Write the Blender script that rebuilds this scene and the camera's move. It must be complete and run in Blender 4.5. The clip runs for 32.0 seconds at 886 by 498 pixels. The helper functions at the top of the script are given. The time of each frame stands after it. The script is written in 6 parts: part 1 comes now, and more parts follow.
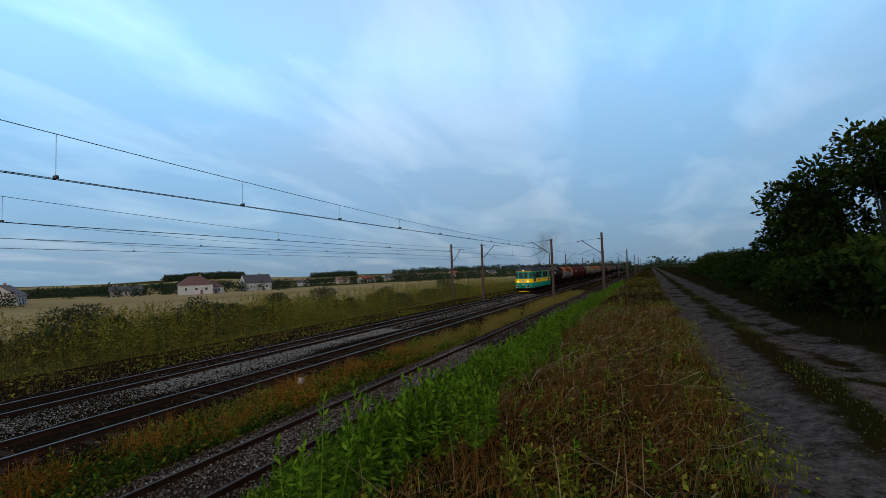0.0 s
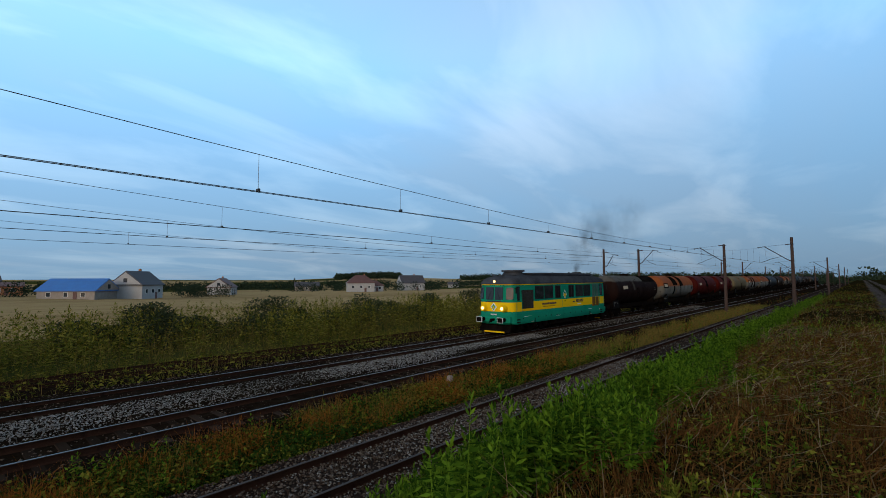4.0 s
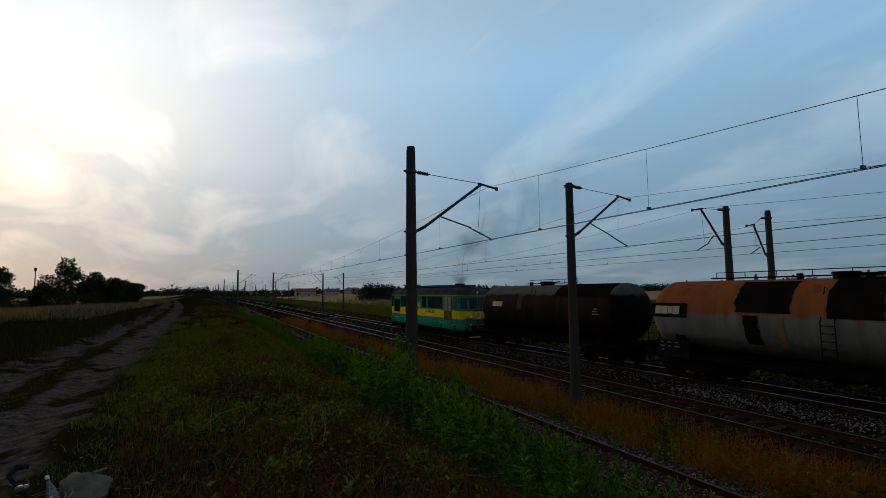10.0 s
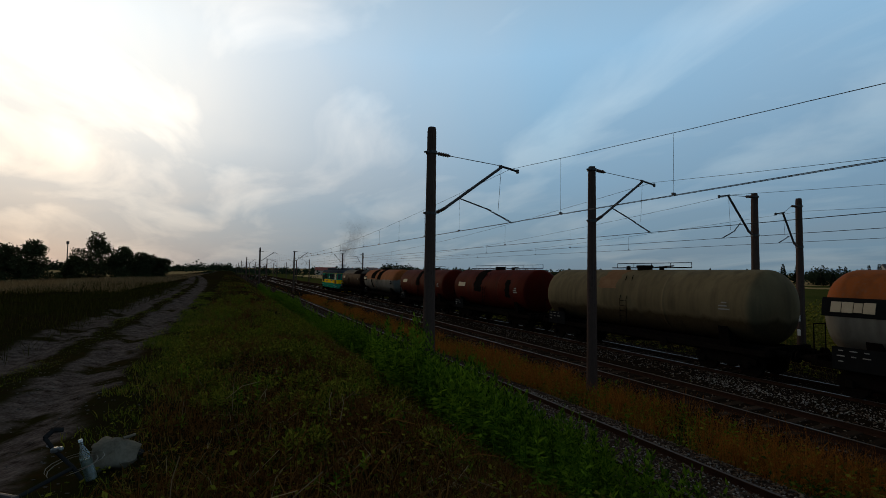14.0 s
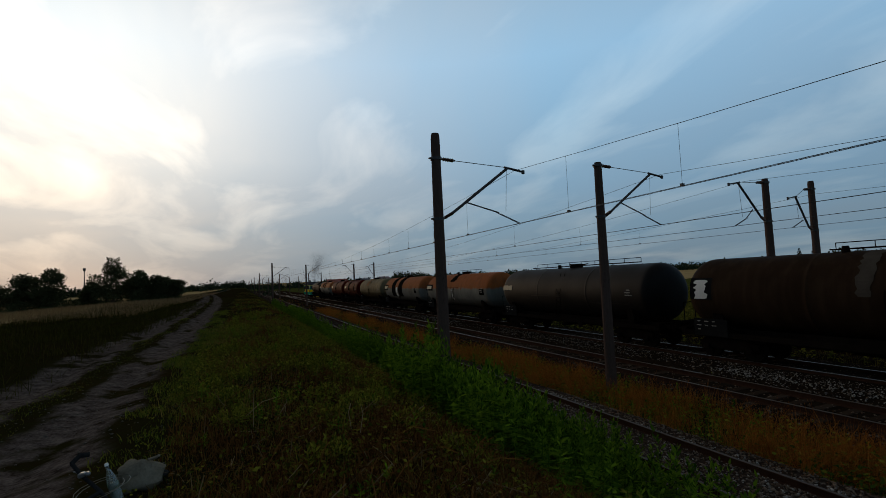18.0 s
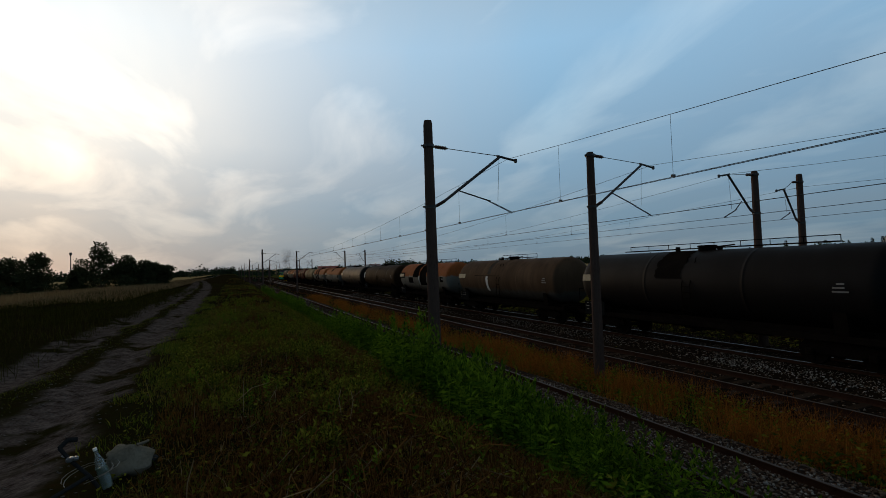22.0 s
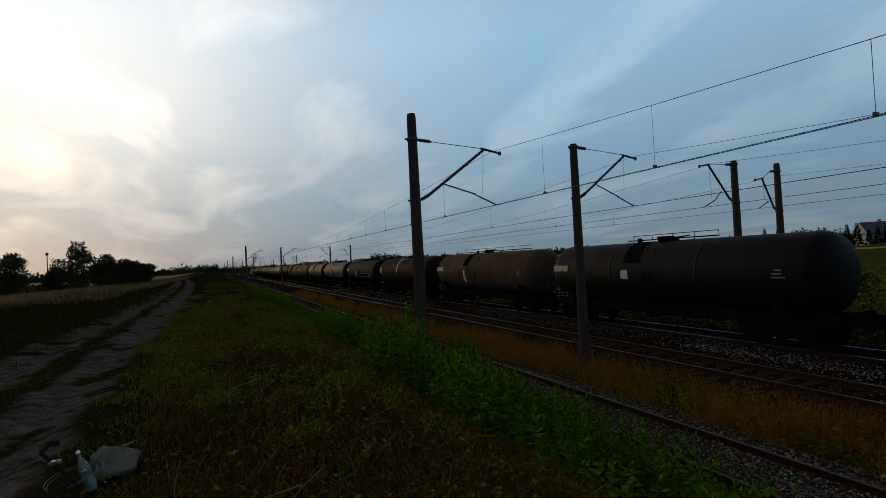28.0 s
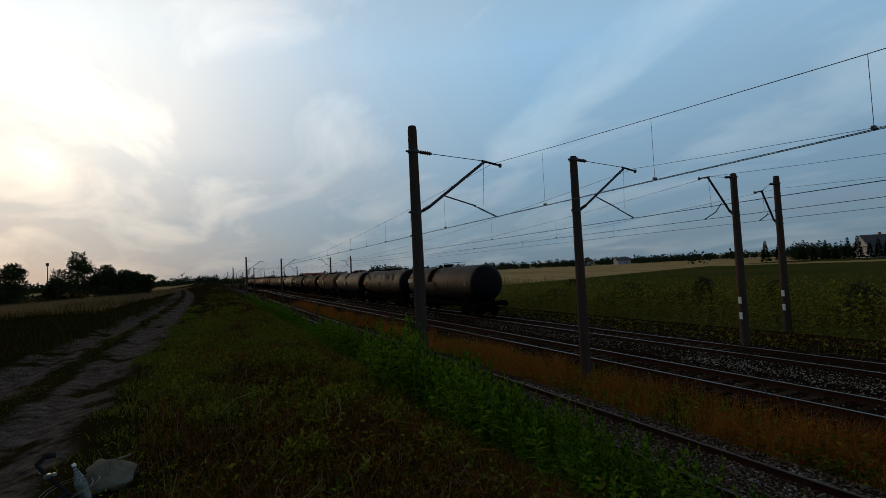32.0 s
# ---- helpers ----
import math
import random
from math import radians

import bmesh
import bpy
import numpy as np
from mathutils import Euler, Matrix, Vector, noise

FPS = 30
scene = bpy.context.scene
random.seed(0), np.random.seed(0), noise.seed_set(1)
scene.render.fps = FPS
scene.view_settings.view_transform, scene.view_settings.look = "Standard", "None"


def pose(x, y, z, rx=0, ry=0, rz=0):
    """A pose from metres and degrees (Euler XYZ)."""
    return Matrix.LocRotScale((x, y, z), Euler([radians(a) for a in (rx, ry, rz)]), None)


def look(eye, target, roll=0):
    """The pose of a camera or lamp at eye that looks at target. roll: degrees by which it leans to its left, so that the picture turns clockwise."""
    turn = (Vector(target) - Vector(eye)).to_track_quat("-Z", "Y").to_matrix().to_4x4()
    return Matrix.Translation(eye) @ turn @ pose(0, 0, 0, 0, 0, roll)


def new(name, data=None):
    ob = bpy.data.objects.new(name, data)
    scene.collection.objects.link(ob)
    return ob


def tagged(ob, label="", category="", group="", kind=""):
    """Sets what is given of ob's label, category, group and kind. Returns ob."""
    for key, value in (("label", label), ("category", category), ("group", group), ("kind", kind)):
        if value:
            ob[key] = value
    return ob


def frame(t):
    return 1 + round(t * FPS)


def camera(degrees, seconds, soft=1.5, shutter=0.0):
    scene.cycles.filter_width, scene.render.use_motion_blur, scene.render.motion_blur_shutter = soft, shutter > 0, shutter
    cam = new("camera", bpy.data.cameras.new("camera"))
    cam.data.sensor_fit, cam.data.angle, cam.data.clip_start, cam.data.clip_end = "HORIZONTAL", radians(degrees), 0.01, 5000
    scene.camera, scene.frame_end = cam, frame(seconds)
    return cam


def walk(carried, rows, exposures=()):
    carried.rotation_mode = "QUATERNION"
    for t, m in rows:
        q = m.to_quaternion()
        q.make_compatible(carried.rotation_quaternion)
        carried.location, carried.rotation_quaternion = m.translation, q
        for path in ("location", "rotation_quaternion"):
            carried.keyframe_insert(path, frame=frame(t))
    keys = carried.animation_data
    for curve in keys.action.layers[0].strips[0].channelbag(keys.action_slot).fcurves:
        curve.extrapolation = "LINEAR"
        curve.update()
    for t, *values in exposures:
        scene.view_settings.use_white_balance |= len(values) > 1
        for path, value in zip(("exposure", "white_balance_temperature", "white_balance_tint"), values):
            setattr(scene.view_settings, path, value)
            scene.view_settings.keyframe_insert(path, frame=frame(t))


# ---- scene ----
EYE = (0.0, 0.0, 3.9)


def held(yaw, pitch, lean):
    """The hand-held camera at the eye: degrees to the left, upward and of lean."""
    return pose(*EYE, 90 + pitch, 0, yaw) @ pose(0, 0, 0, 0, 0, lean)


cam = camera(87.0, 32.0, soft=0.7)
WALK = [
    (0.0, held(23.78, 3.05, -1.93)),
    (0.5, held(24.29, 3.01, -1.45)),
    (1.0, held(25.89, 3.17, -1.68)),
    (1.5, held(27.55, 3.11, -1.10)),
    (2.0, held(28.63, 2.94, -0.75)),
    (2.5, held(29.58, 3.12, -0.86)),
    (4.5, held(47.75, 3.24, -0.14)),
    (5.0, held(54.64, 2.15, -0.47)),
    (5.5, held(65.45, 1.07, -0.12)),
    (6.0, held(79.40, -0.85, 0.28)),
    (6.5, held(90.10, -0.20, 0.45)),
    (7.0, held(104.40, -0.65, -1.56)),
    (7.5, held(119.50, 0.55, -2.14)),
    (8.0, held(131.56, 1.57, -1.40)),
    (8.5, held(141.70, 3.12, -1.58)),
    (9.0, held(148.61, 3.69, -0.88)),
    (9.5, held(151.60, 4.65, -0.50)),
    (10.0, held(153.06, 4.82, -0.59)),
    (10.5, held(153.80, 4.34, -0.32)),
    (11.0, held(154.22, 3.80, 0.10)),
    (11.5, held(154.23, 3.56, -0.10)),
    (12.0, held(154.29, 3.41, -0.35)),
    (12.5, held(155.33, 2.59, -0.21)),
    (13.0, held(156.36, 2.55, -0.50)),
    (13.5, held(157.13, 1.40, -0.15)),
    (14.0, held(155.38, 2.61, 0.81)),
    (14.5, held(155.15, 2.71, 0.35)),
    (16.5, held(154.76, 3.07, -0.72)),
    (17.0, held(155.27, 3.76, -0.42)),
    (17.5, held(156.70, 3.64, -1.31)),
    (18.0, held(156.59, 3.27, -2.55)),
    (18.5, held(155.46, 2.39, -2.20)),
    (19.0, held(155.43, 2.90, -1.95)),
    (19.5, held(155.67, 2.42, -1.88)),
    (20.0, held(155.78, 2.32, -1.69)),
    (20.5, held(155.71, 2.06, -1.77)),
    (21.0, held(155.70, 2.78, -1.84)),
    (21.5, held(155.68, 2.15, -2.05)),
    (22.0, held(155.60, 1.77, -1.96)),
    (22.5, held(155.56, 1.77, -2.18)),
    (23.0, held(155.39, 2.05, -2.12)),
    (23.5, held(155.41, 1.87, -2.04)),
    (24.0, held(155.20, 2.23, -2.55)),
    (24.5, held(154.97, 1.98, -2.51)),
    (25.0, held(155.06, 2.09, -2.74)),
    (25.5, held(154.87, 2.13, -2.84)),
    (27.5, held(154.23, 1.22, -2.88)),
    (28.0, held(153.89, 0.90, -2.98)),
    (28.5, held(153.84, 1.16, -2.81)),
    (29.0, held(153.27, 1.16, -2.69)),
    (29.5, held(153.39, 1.28, -2.52)),
    (30.0, held(153.55, 1.04, -2.42)),
    (30.5, held(153.40, 1.78, -2.39)),
    (31.0, held(153.79, 1.86, -2.19)),
    (31.5, held(153.70, 2.07, -2.76)),
    (32.0, held(153.87, 2.32, -2.82)),
]
walk(cam, WALK, exposures=[(0.0, 0.64, 7100, 12), (2.5, 0.62, 7000, 12), (5.0, 0.56, 6750, 11), (6.0, 0.70, 6500, 8), (7.0, 0.72, 6600, 8), (8.0, 0.50, 7200, 10), (9.0, 0.02, 7750, 12), (10.0, -0.33, 7900, 12), (32.0, -0.36, 7900, 12)])


# ---- light ----
SUN_AZ, SUN_EL = 196.0, 9.0            # degrees to the left of +y, and upward


def way_to(az, el):
    a, e = radians(az), radians(el)
    return Vector((-math.sin(a) * math.cos(e), math.cos(a) * math.cos(e), math.sin(e)))


def make_world():
    w = bpy.data.worlds.new("evening_sky")
    scene.world = w
    w.use_nodes = True
    nt = w.node_tree
    nt.nodes.clear()
    N, K = nt.nodes.new, nt.links.new
    out, bg = N("ShaderNodeOutputWorld"), N("ShaderNodeBackground")
    sky = N("ShaderNodeTexSky")
    sky.sky_type, sky.sun_disc = "NISHITA", False
    sky.sun_elevation, sky.sun_rotation = radians(SUN_EL), radians(-SUN_AZ)
    sky.air_density, sky.dust_density, sky.ozone_density = 1.2, 1.5, 2.5
    co = N("ShaderNodeTexCoord")

    def math_(op, a, b=None, c=None, clamp=False):
        n = N("ShaderNodeMath")
        n.operation, n.use_clamp = op, clamp
        for i, v in enumerate((a, b, c)):
            if v is None:
                continue
            if isinstance(v, (int, float)):
                n.inputs[i].default_value = v
            else:
                K(v, n.inputs[i])
        return n.outputs[0]

    def mix(f, a, b, kind="MIX"):
        n = N("ShaderNodeMix")
        n.data_type, n.blend_type = "RGBA", kind
        for i, v in ((0, f), (6, a), (7, b)):
            if isinstance(v, (int, float)):
                n.inputs[i].default_value = v
            elif isinstance(v, tuple):
                n.inputs[i].default_value = (*v, 1)
            else:
                K(v, n.inputs[i])
        return n.outputs[2]

    def ramp(f, *stops):
        n = N("ShaderNodeValToRGB")
        e = n.color_ramp.elements
        for i, (p, c) in enumerate(stops):
            s = e[i] if i < 2 else e.new(p)
            s.position, s.color = p, (*c, 1)
        K(f, n.inputs[0])
        return n.outputs[0]

    sep = N("ShaderNodeSeparateXYZ")
    K(co.outputs["Generated"], sep.inputs[0])
    z = sep.outputs[2]
    dot = N("ShaderNodeVectorMath")
    dot.operation = "DOT_PRODUCT"
    K(co.outputs["Generated"], dot.inputs[0])
    dot.inputs[1].default_value = way_to(SUN_AZ + 6, SUN_EL + 10)
    near = math_("MAXIMUM", dot.outputs["Value"], 0.0)
    # high thin cloud sheet, seen on a plane overhead
    h = math_("MAXIMUM", math_("ADD", z, 0.16), 0.05)
    comb = N("ShaderNodeCombineXYZ")
    K(math_("DIVIDE", sep.outputs[0], h), comb.inputs[0])
    K(math_("DIVIDE", sep.outputs[1], h), comb.inputs[1])
    turn = N("ShaderNodeMapping")
    turn.inputs["Rotation"].default_value = (0, 0, radians(34))
    turn.inputs["Scale"].default_value = (1.0, 0.5, 1)
    K(comb.outputs[0], turn.inputs[0])
    n1, n2 = N("ShaderNodeTexNoise"), N("ShaderNodeTexNoise")
    for n, s, d in ((n1, 0.55, 5), (n2, 1.7, 6)):
        K(turn.outputs[0], n.inputs["Vector"])
        n.inputs["Scale"].default_value, n.inputs["Detail"].default_value = s, d
        n.inputs["Roughness"].default_value = 0.52
        n.inputs["Distortion"].default_value = 0.5
    veil = ramp(n1.outputs["Fac"], (0.42, (0, 0, 0)), (0.62, (1, 1, 1)))
    wisp = ramp(n2.outputs["Fac"], (0.48, (0, 0, 0)), (0.66, (1, 1, 1)))
    # both ramps drop above z 0.6: unseen overhead sky dimmed to darken the ground
    clear = ramp(z, (0.0, (0.135, 0.25, 0.38)), (0.16, (0.18, 0.37, 0.61)), (0.42, (0.25, 0.58, 1.0)), (0.565, (0.25, 0.51, 0.84)), (0.68, (0.13, 0.17, 0.22)), (0.9, (0.10, 0.12, 0.14)))
    grey = ramp(z, (0.0, (0.16, 0.24, 0.34)), (0.22, (0.26, 0.375, 0.53)), (0.45, (0.46, 0.58, 0.75)), (0.565, (0.42, 0.50, 0.62)), (0.69, (0.15, 0.17, 0.19)), (0.9, (0.11, 0.12, 0.13)))
    c = mix(math_("MULTIPLY", veil, 0.34), clear, grey)
    c = mix(math_("MULTIPLY", wisp, 0.45), c, mix(1.0, c, (2.05, 1.55, 1.30), "MULTIPLY"))
    c = mix(0.08, c, mix(1.0, sky.outputs[0], (0.06, 0.06, 0.06), "MULTIPLY"))
    c = mix(math_("MULTIPLY", math_("POWER", near, 2.0), 0.28), c, mix(1.0, c, (1.35, 1.08, 0.86), "MULTIPLY"))
    # the unseen sky behind the path is dimmed, so train sides get less light
    rear_dim = ramp(math_("MULTIPLY_ADD", sep.outputs[0], 0.5, 0.5), (0.62, (1, 1, 1)), (0.95, (0.55, 0.56, 0.58)))
    c = mix(1.0, c, rear_dim, "MULTIPLY")
    # the low sun behind the veil, dulled by the murk over the horizon
    murk = ramp(z, (0.0, (0.28, 0.255, 0.25)), (0.10, (0.52, 0.49, 0.47)), (0.24, (1, 1, 1)), (0.56, (1, 1, 1)), (0.70, (0.3, 0.3, 0.3)))
    wide = math_("MULTIPLY", math_("POWER", near, 4.0), 0.34)
    core = math_("MULTIPLY", math_("POWER", near, 18.0), 0.72)
    lit = math_("ADD", math_("MULTIPLY", veil, 0.35), math_("ADD", math_("MULTIPLY", wisp, 0.45), 0.55))
    g1 = mix(1.0, (0.98, 0.86, 0.78), math_("MULTIPLY", wide, lit), "MULTIPLY")
    g2 = mix(1.0, (1.0, 0.84, 0.60), math_("MULTIPLY", core, lit), "MULTIPLY")
    c = mix(1.0, c, mix(1.0, mix(1.0, g1, g2, "ADD"), murk, "MULTIPLY"), "ADD")
    # the whole sky is brighter round the sunset
    glow = N("ShaderNodeVectorMath")
    glow.operation = "DOT_PRODUCT"
    K(co.outputs["Generated"], glow.inputs[0])
    glow.inputs[1].default_value = way_to(165, 0) * 0.32
    c = mix(1.0, c, math_("POWER", 2.0, glow.outputs["Value"]), "MULTIPLY")
    K(c, bg.inputs[0])
    bg.inputs[1].default_value = 1.0
    K(bg.outputs[0], out.inputs[0])


make_world()
sun = new("sun", bpy.data.lights.new("sun", "SUN"))
sun.data.energy, sun.data.angle, sun.data.color = 0.6, radians(20), (1.0, 0.74, 0.46)
sun.matrix_world = look(way_to(SUN_AZ, SUN_EL) * 300, (0, 0, 0))

# ---- mesh building ----
class Shape:
    """Collects vertices and faces for one mesh."""

    def __init__(self):
        self.v, self.f = [], []

    def add(self, verts, faces):
        k = len(self.v)
        self.v += [tuple(p) for p in verts]
        self.f += [tuple(i + k for i in f) for f in faces]
        return self

    def box(self, c, s, ch=0.0, m=None):
        """A box about c of size s with chamfered edges."""
        x, y, z = (a / 2 for a in s)
        b = min(ch, x * 0.9, y * 0.9, z * 0.9)
        vs = []
        for sx in (-1, 1):
            for sy in (-1, 1):
                for sz in (-1, 1):
                    if b:
                        vs += [(sx * (x - b), sy * (y - b), sz * z), (sx * (x - b), sy * y, sz * (z - b)), (sx * x, sy * (y - b), sz * (z - b))]
                    else:
                        vs.append((sx * x, sy * y, sz * z))
        if not b:
            fs = [(0, 1, 3, 2), (4, 6, 7, 5), (0, 4, 5, 1), (2, 3, 7, 6), (0, 2, 6, 4), (1, 5, 7, 3)]
        else:
            def q(a, k):
                return a * 3 + k
            fs = [(q(0, 0), q(2, 0), q(6, 0), q(4, 0)), (q(1, 0), q(5, 0), q(7, 0), q(3, 0)),
                  (q(0, 1), q(4, 1), q(5, 1), q(1, 1)), (q(2, 1), q(3, 1), q(7, 1), q(6, 1)),
                  (q(0, 2), q(1, 2), q(3, 2), q(2, 2)), (q(4, 2), q(6, 2), q(7, 2), q(5, 2))]
            for a, d, k, l in ((0, 4, 0, 1), (2, 6, 0, 1), (1, 5, 0, 1), (3, 7, 0, 1), (0, 2, 0, 2), (4, 6, 0, 2), (1, 3, 0, 2), (5, 7, 0, 2),
                               (0, 1, 1, 2), (2, 3, 1, 2), (4, 5, 1, 2), (6, 7, 1, 2)):
                fs.append((q(a, k), q(d, k), q(d, l), q(a, l)))
            fs += [(q(a, 0), q(a, 1), q(a, 2)) for a in range(8)]
        if m is None:
            m = Matrix.Translation(c)
        return self.add([m @ Vector(p) for p in vs], fs)

    def rod(self, a, b, r0, r1=None, n=8, cap=True):
        """A tapered rod from a to b."""
        a, b = Vector(a), Vector(b)
        r1 = r0 if r1 is None else r1
        m = (b - a).to_track_quat("Z", "Y").to_matrix()
        vs = []
        for p, r in ((a, r0), (b, r1)):
            vs += [p + m @ Vector((r * math.cos(2 * math.pi * i / n), r * math.sin(2 * math.pi * i / n), 0)) for i in range(n)]
        fs = [(i, (i + 1) % n, n + (i + 1) % n, n + i) for i in range(n)]
        if cap:
            fs += [tuple(reversed(range(n))), tuple(range(n, 2 * n))]
        return self.add(vs, fs)

    def lathe(self, a, b, profile, n=16):
        """A turned solid about the line a-b; profile: (share of the way, radius)."""
        a, b = Vector(a), Vector(b)
        m = (b - a).to_track_quat("Z", "Y").to_matrix()
        vs, fs = [], []
        for s, r in profile:
            p = a.lerp(b, s)
            vs += [p + m @ Vector((r * math.cos(2 * math.pi * i / n), r * math.sin(2 * math.pi * i / n), 0)) for i in range(n)]
        for k in range(len(profile) - 1):
            fs += [(k * n + i, k * n + (i + 1) % n, (k + 1) * n + (i + 1) % n, (k + 1) * n + i) for i in range(n)]
        fs += [tuple(reversed(range(n))), tuple((len(profile) - 1) * n + i for i in range(n))]
        return self.add(vs, fs)

    def bar(self, outline, a, b):
        """An outline in (x, z) drawn along y from a to b."""
        n = len(outline)
        vs = [(x, a, z) for x, z in outline] + [(x, b, z) for x, z in outline]
        fs = [(i, (i + 1) % n, n + (i + 1) % n, n + i) for i in range(n)]
        return self.add(vs, fs + [tuple(reversed(range(n))), tuple(range(n, 2 * n))])

    def loft(self, rings, cap=True):
        """Skin between rings of equal length."""
        n = len(rings[0])
        vs = [p for r in rings for p in r]
        fs = []
        for k in range(len(rings) - 1):
            fs += [(k * n + i, k * n + (i + 1) % n, (k + 1) * n + (i + 1) % n, (k + 1) * n + i) for i in range(n)]
        if cap:
            fs += [tuple(reversed(range(n))), tuple((len(rings) - 1) * n + i for i in range(n))]
        return self.add(vs, fs)

    def ball(self, c, r, n=10, k=6):
        c = Vector(c)
        r = Vector(r) if hasattr(r, "__len__") else Vector((r, r, r))
        rings = []
        for j in range(1, k):
            a = math.pi * j / k
            rings.append([c + Vector((r.x * math.sin(a) * math.cos(2 * math.pi * i / n), r.y * math.sin(a) * math.sin(2 * math.pi * i / n), -r.z * math.cos(a))) for i in range(n)])
        return self.loft(rings)

    def mesh(self, name, material, smooth=False):
        me = bpy.data.meshes.new(name)
        me.from_pydata(self.v, [], self.f)
        if smooth:
            me.polygons.foreach_set("use_smooth", [True] * len(me.polygons))
            me.set_sharp_from_angle(angle=radians(40))
        if material:
            me.materials.append(material)
        return me


def fixed_normals(me):
    bm = bmesh.new()
    bm.from_mesh(me)
    bmesh.ops.recalc_face_normals(bm, faces=bm.faces)
    bm.to_mesh(me)
    bm.free()
    return me


def part(name, shape, material, parent, label="", smooth=False):
    """One mesh object under a thing or part."""
    me = fixed_normals(shape.mesh(name, material, smooth))
    ob = new(name, me)
    ob.parent = parent
    return tagged(ob, label)


def thing(name, label, category, group="", m=None):
    """An empty that parents the parts of a thing."""
    ob = new(name)
    ob.empty_display_size = 0.2
    if m is not None:
        ob.matrix_world = m
    return tagged(ob, label, category, group)


def solid(name, shape, material, label="", category="", group="", kind="", smooth=False):
    """A thing of one mesh."""
    return tagged(new(name, fixed_normals(shape.mesh(name, material, smooth))), label, category, group, kind)


def bulk(name, verts, faces, material, label="", category="", kind="stuff", parent=None):
    """One big mesh from numpy arrays of vertices and of equal faces."""
    verts, faces = np.asarray(verts, np.float32), np.asarray(faces, np.int32)
    me = bpy.data.meshes.new(name)
    n, k = faces.shape
    me.vertices.add(len(verts))
    me.vertices.foreach_set("co", verts.ravel())
    me.loops.add(n * k)
    me.loops.foreach_set("vertex_index", faces.ravel())
    me.polygons.add(n)
    me.polygons.foreach_set("loop_start", np.arange(0, n * k, k, dtype=np.int32))
    me.update(calc_edges=True)
    me.materials.append(material)
    ob = new(name, me)
    ob.parent = parent
    return tagged(ob, label, category, kind=kind)


# ---- materials ----
def material(name, stops, scale=4.0, rough=0.7, metal=0.0, bump=0.0, fine=40.0, per="", streak=None, coat=0.0, mixfine=0.35, clear=0.0):
    """Colours from noise at two scales; per: 'object' or 'island' shifts each piece; streak: stretch of the noise."""
    m = bpy.data.materials.new(name)
    m.use_nodes = True
    nt = m.node_tree
    b = nt.nodes["Principled BSDF"]
    N, K = nt.nodes.new, nt.links.new
    co = N("ShaderNodeTexCoord")
    mp = N("ShaderNodeMapping")
    if streak:
        mp.inputs["Scale"].default_value = streak
    K(co.outputs["Object"], mp.inputs[0])
    n1, n2 = N("ShaderNodeTexNoise"), N("ShaderNodeTexNoise")
    n1.inputs["Scale"].default_value, n1.inputs["Detail"].default_value = scale, 5
    n2.inputs["Scale"].default_value, n2.inputs["Detail"].default_value = fine, 3
    for n in (n1, n2):
        K(mp.outputs[0], n.inputs["Vector"])
    mx = N("ShaderNodeMix")
    mx.inputs[0].default_value = mixfine
    K(n1.outputs["Fac"], mx.inputs[2])
    K(n2.outputs["Fac"], mx.inputs[3])
    fac = mx.outputs[0]
    if per:
        src = N("ShaderNodeObjectInfo") if per == "object" else N("ShaderNodeNewGeometry")
        mx2 = N("ShaderNodeMix")
        mx2.inputs[0].default_value = 0.55
        K(fac, mx2.inputs[2])
        K(src.outputs["Random" if per == "object" else "Random Per Island"], mx2.inputs[3])
        fac = mx2.outputs[0]
    rp = N("ShaderNodeValToRGB")
    e = rp.color_ramp.elements
    pos = np.linspace(0.3, 0.7, len(stops)) if not per else np.linspace(0.15, 0.85, len(stops))
    for i, c in enumerate(stops):
        s = e[i] if i < 2 else e.new(float(pos[i]))
        s.position, s.color = float(pos[i]), (*c, 1)
    K(fac, rp.inputs[0])
    K(rp.outputs[0], b.inputs["Base Color"])
    b.inputs["Metallic"].default_value = metal
    rr = N("ShaderNodeMapRange")
    rr.inputs["To Min"].default_value, rr.inputs["To Max"].default_value = max(0.02, rough - 0.12), min(1.0, rough + 0.12)
    K(n1.outputs["Fac"], rr.inputs[0])
    K(rr.outputs[0], b.inputs["Roughness"])
    b.inputs["Coat Weight"].default_value = coat
    if rough >= 0.75:
        b.inputs["Specular IOR Level"].default_value = 0.0
    if clear:
        b.inputs["Transmission Weight"].default_value = clear
    if bump:
        bp = N("ShaderNodeBump")
        bp.inputs["Strength"].default_value, bp.inputs["Distance"].default_value = bump, 0.02
        K(mx.outputs[0], bp.inputs["Height"])
        K(bp.outputs[0], b.inputs["Normal"])
    return m


def leafy(name, stops, glow=0.15):
    """Leaf and blade colours, one shade a blade, with some light let through."""
    m = material(name, stops, 0.35, 0.75, per="island", fine=3.0)
    b = m.node_tree.nodes["Principled BSDF"]
    b.inputs["Specular IOR Level"].default_value = 0.0
    tr, ms = m.node_tree.nodes.new("ShaderNodeBsdfTranslucent"), m.node_tree.nodes.new("ShaderNodeMixShader")
    ms.inputs[0].default_value = glow
    K = m.node_tree.links.new
    K(b.inputs["Base Color"].links[0].from_socket, tr.inputs[0])
    K(b.outputs[0], ms.inputs[1])
    K(tr.outputs[0], ms.inputs[2])
    K(ms.outputs[0], m.node_tree.nodes["Material Output"].inputs[0])
    return m


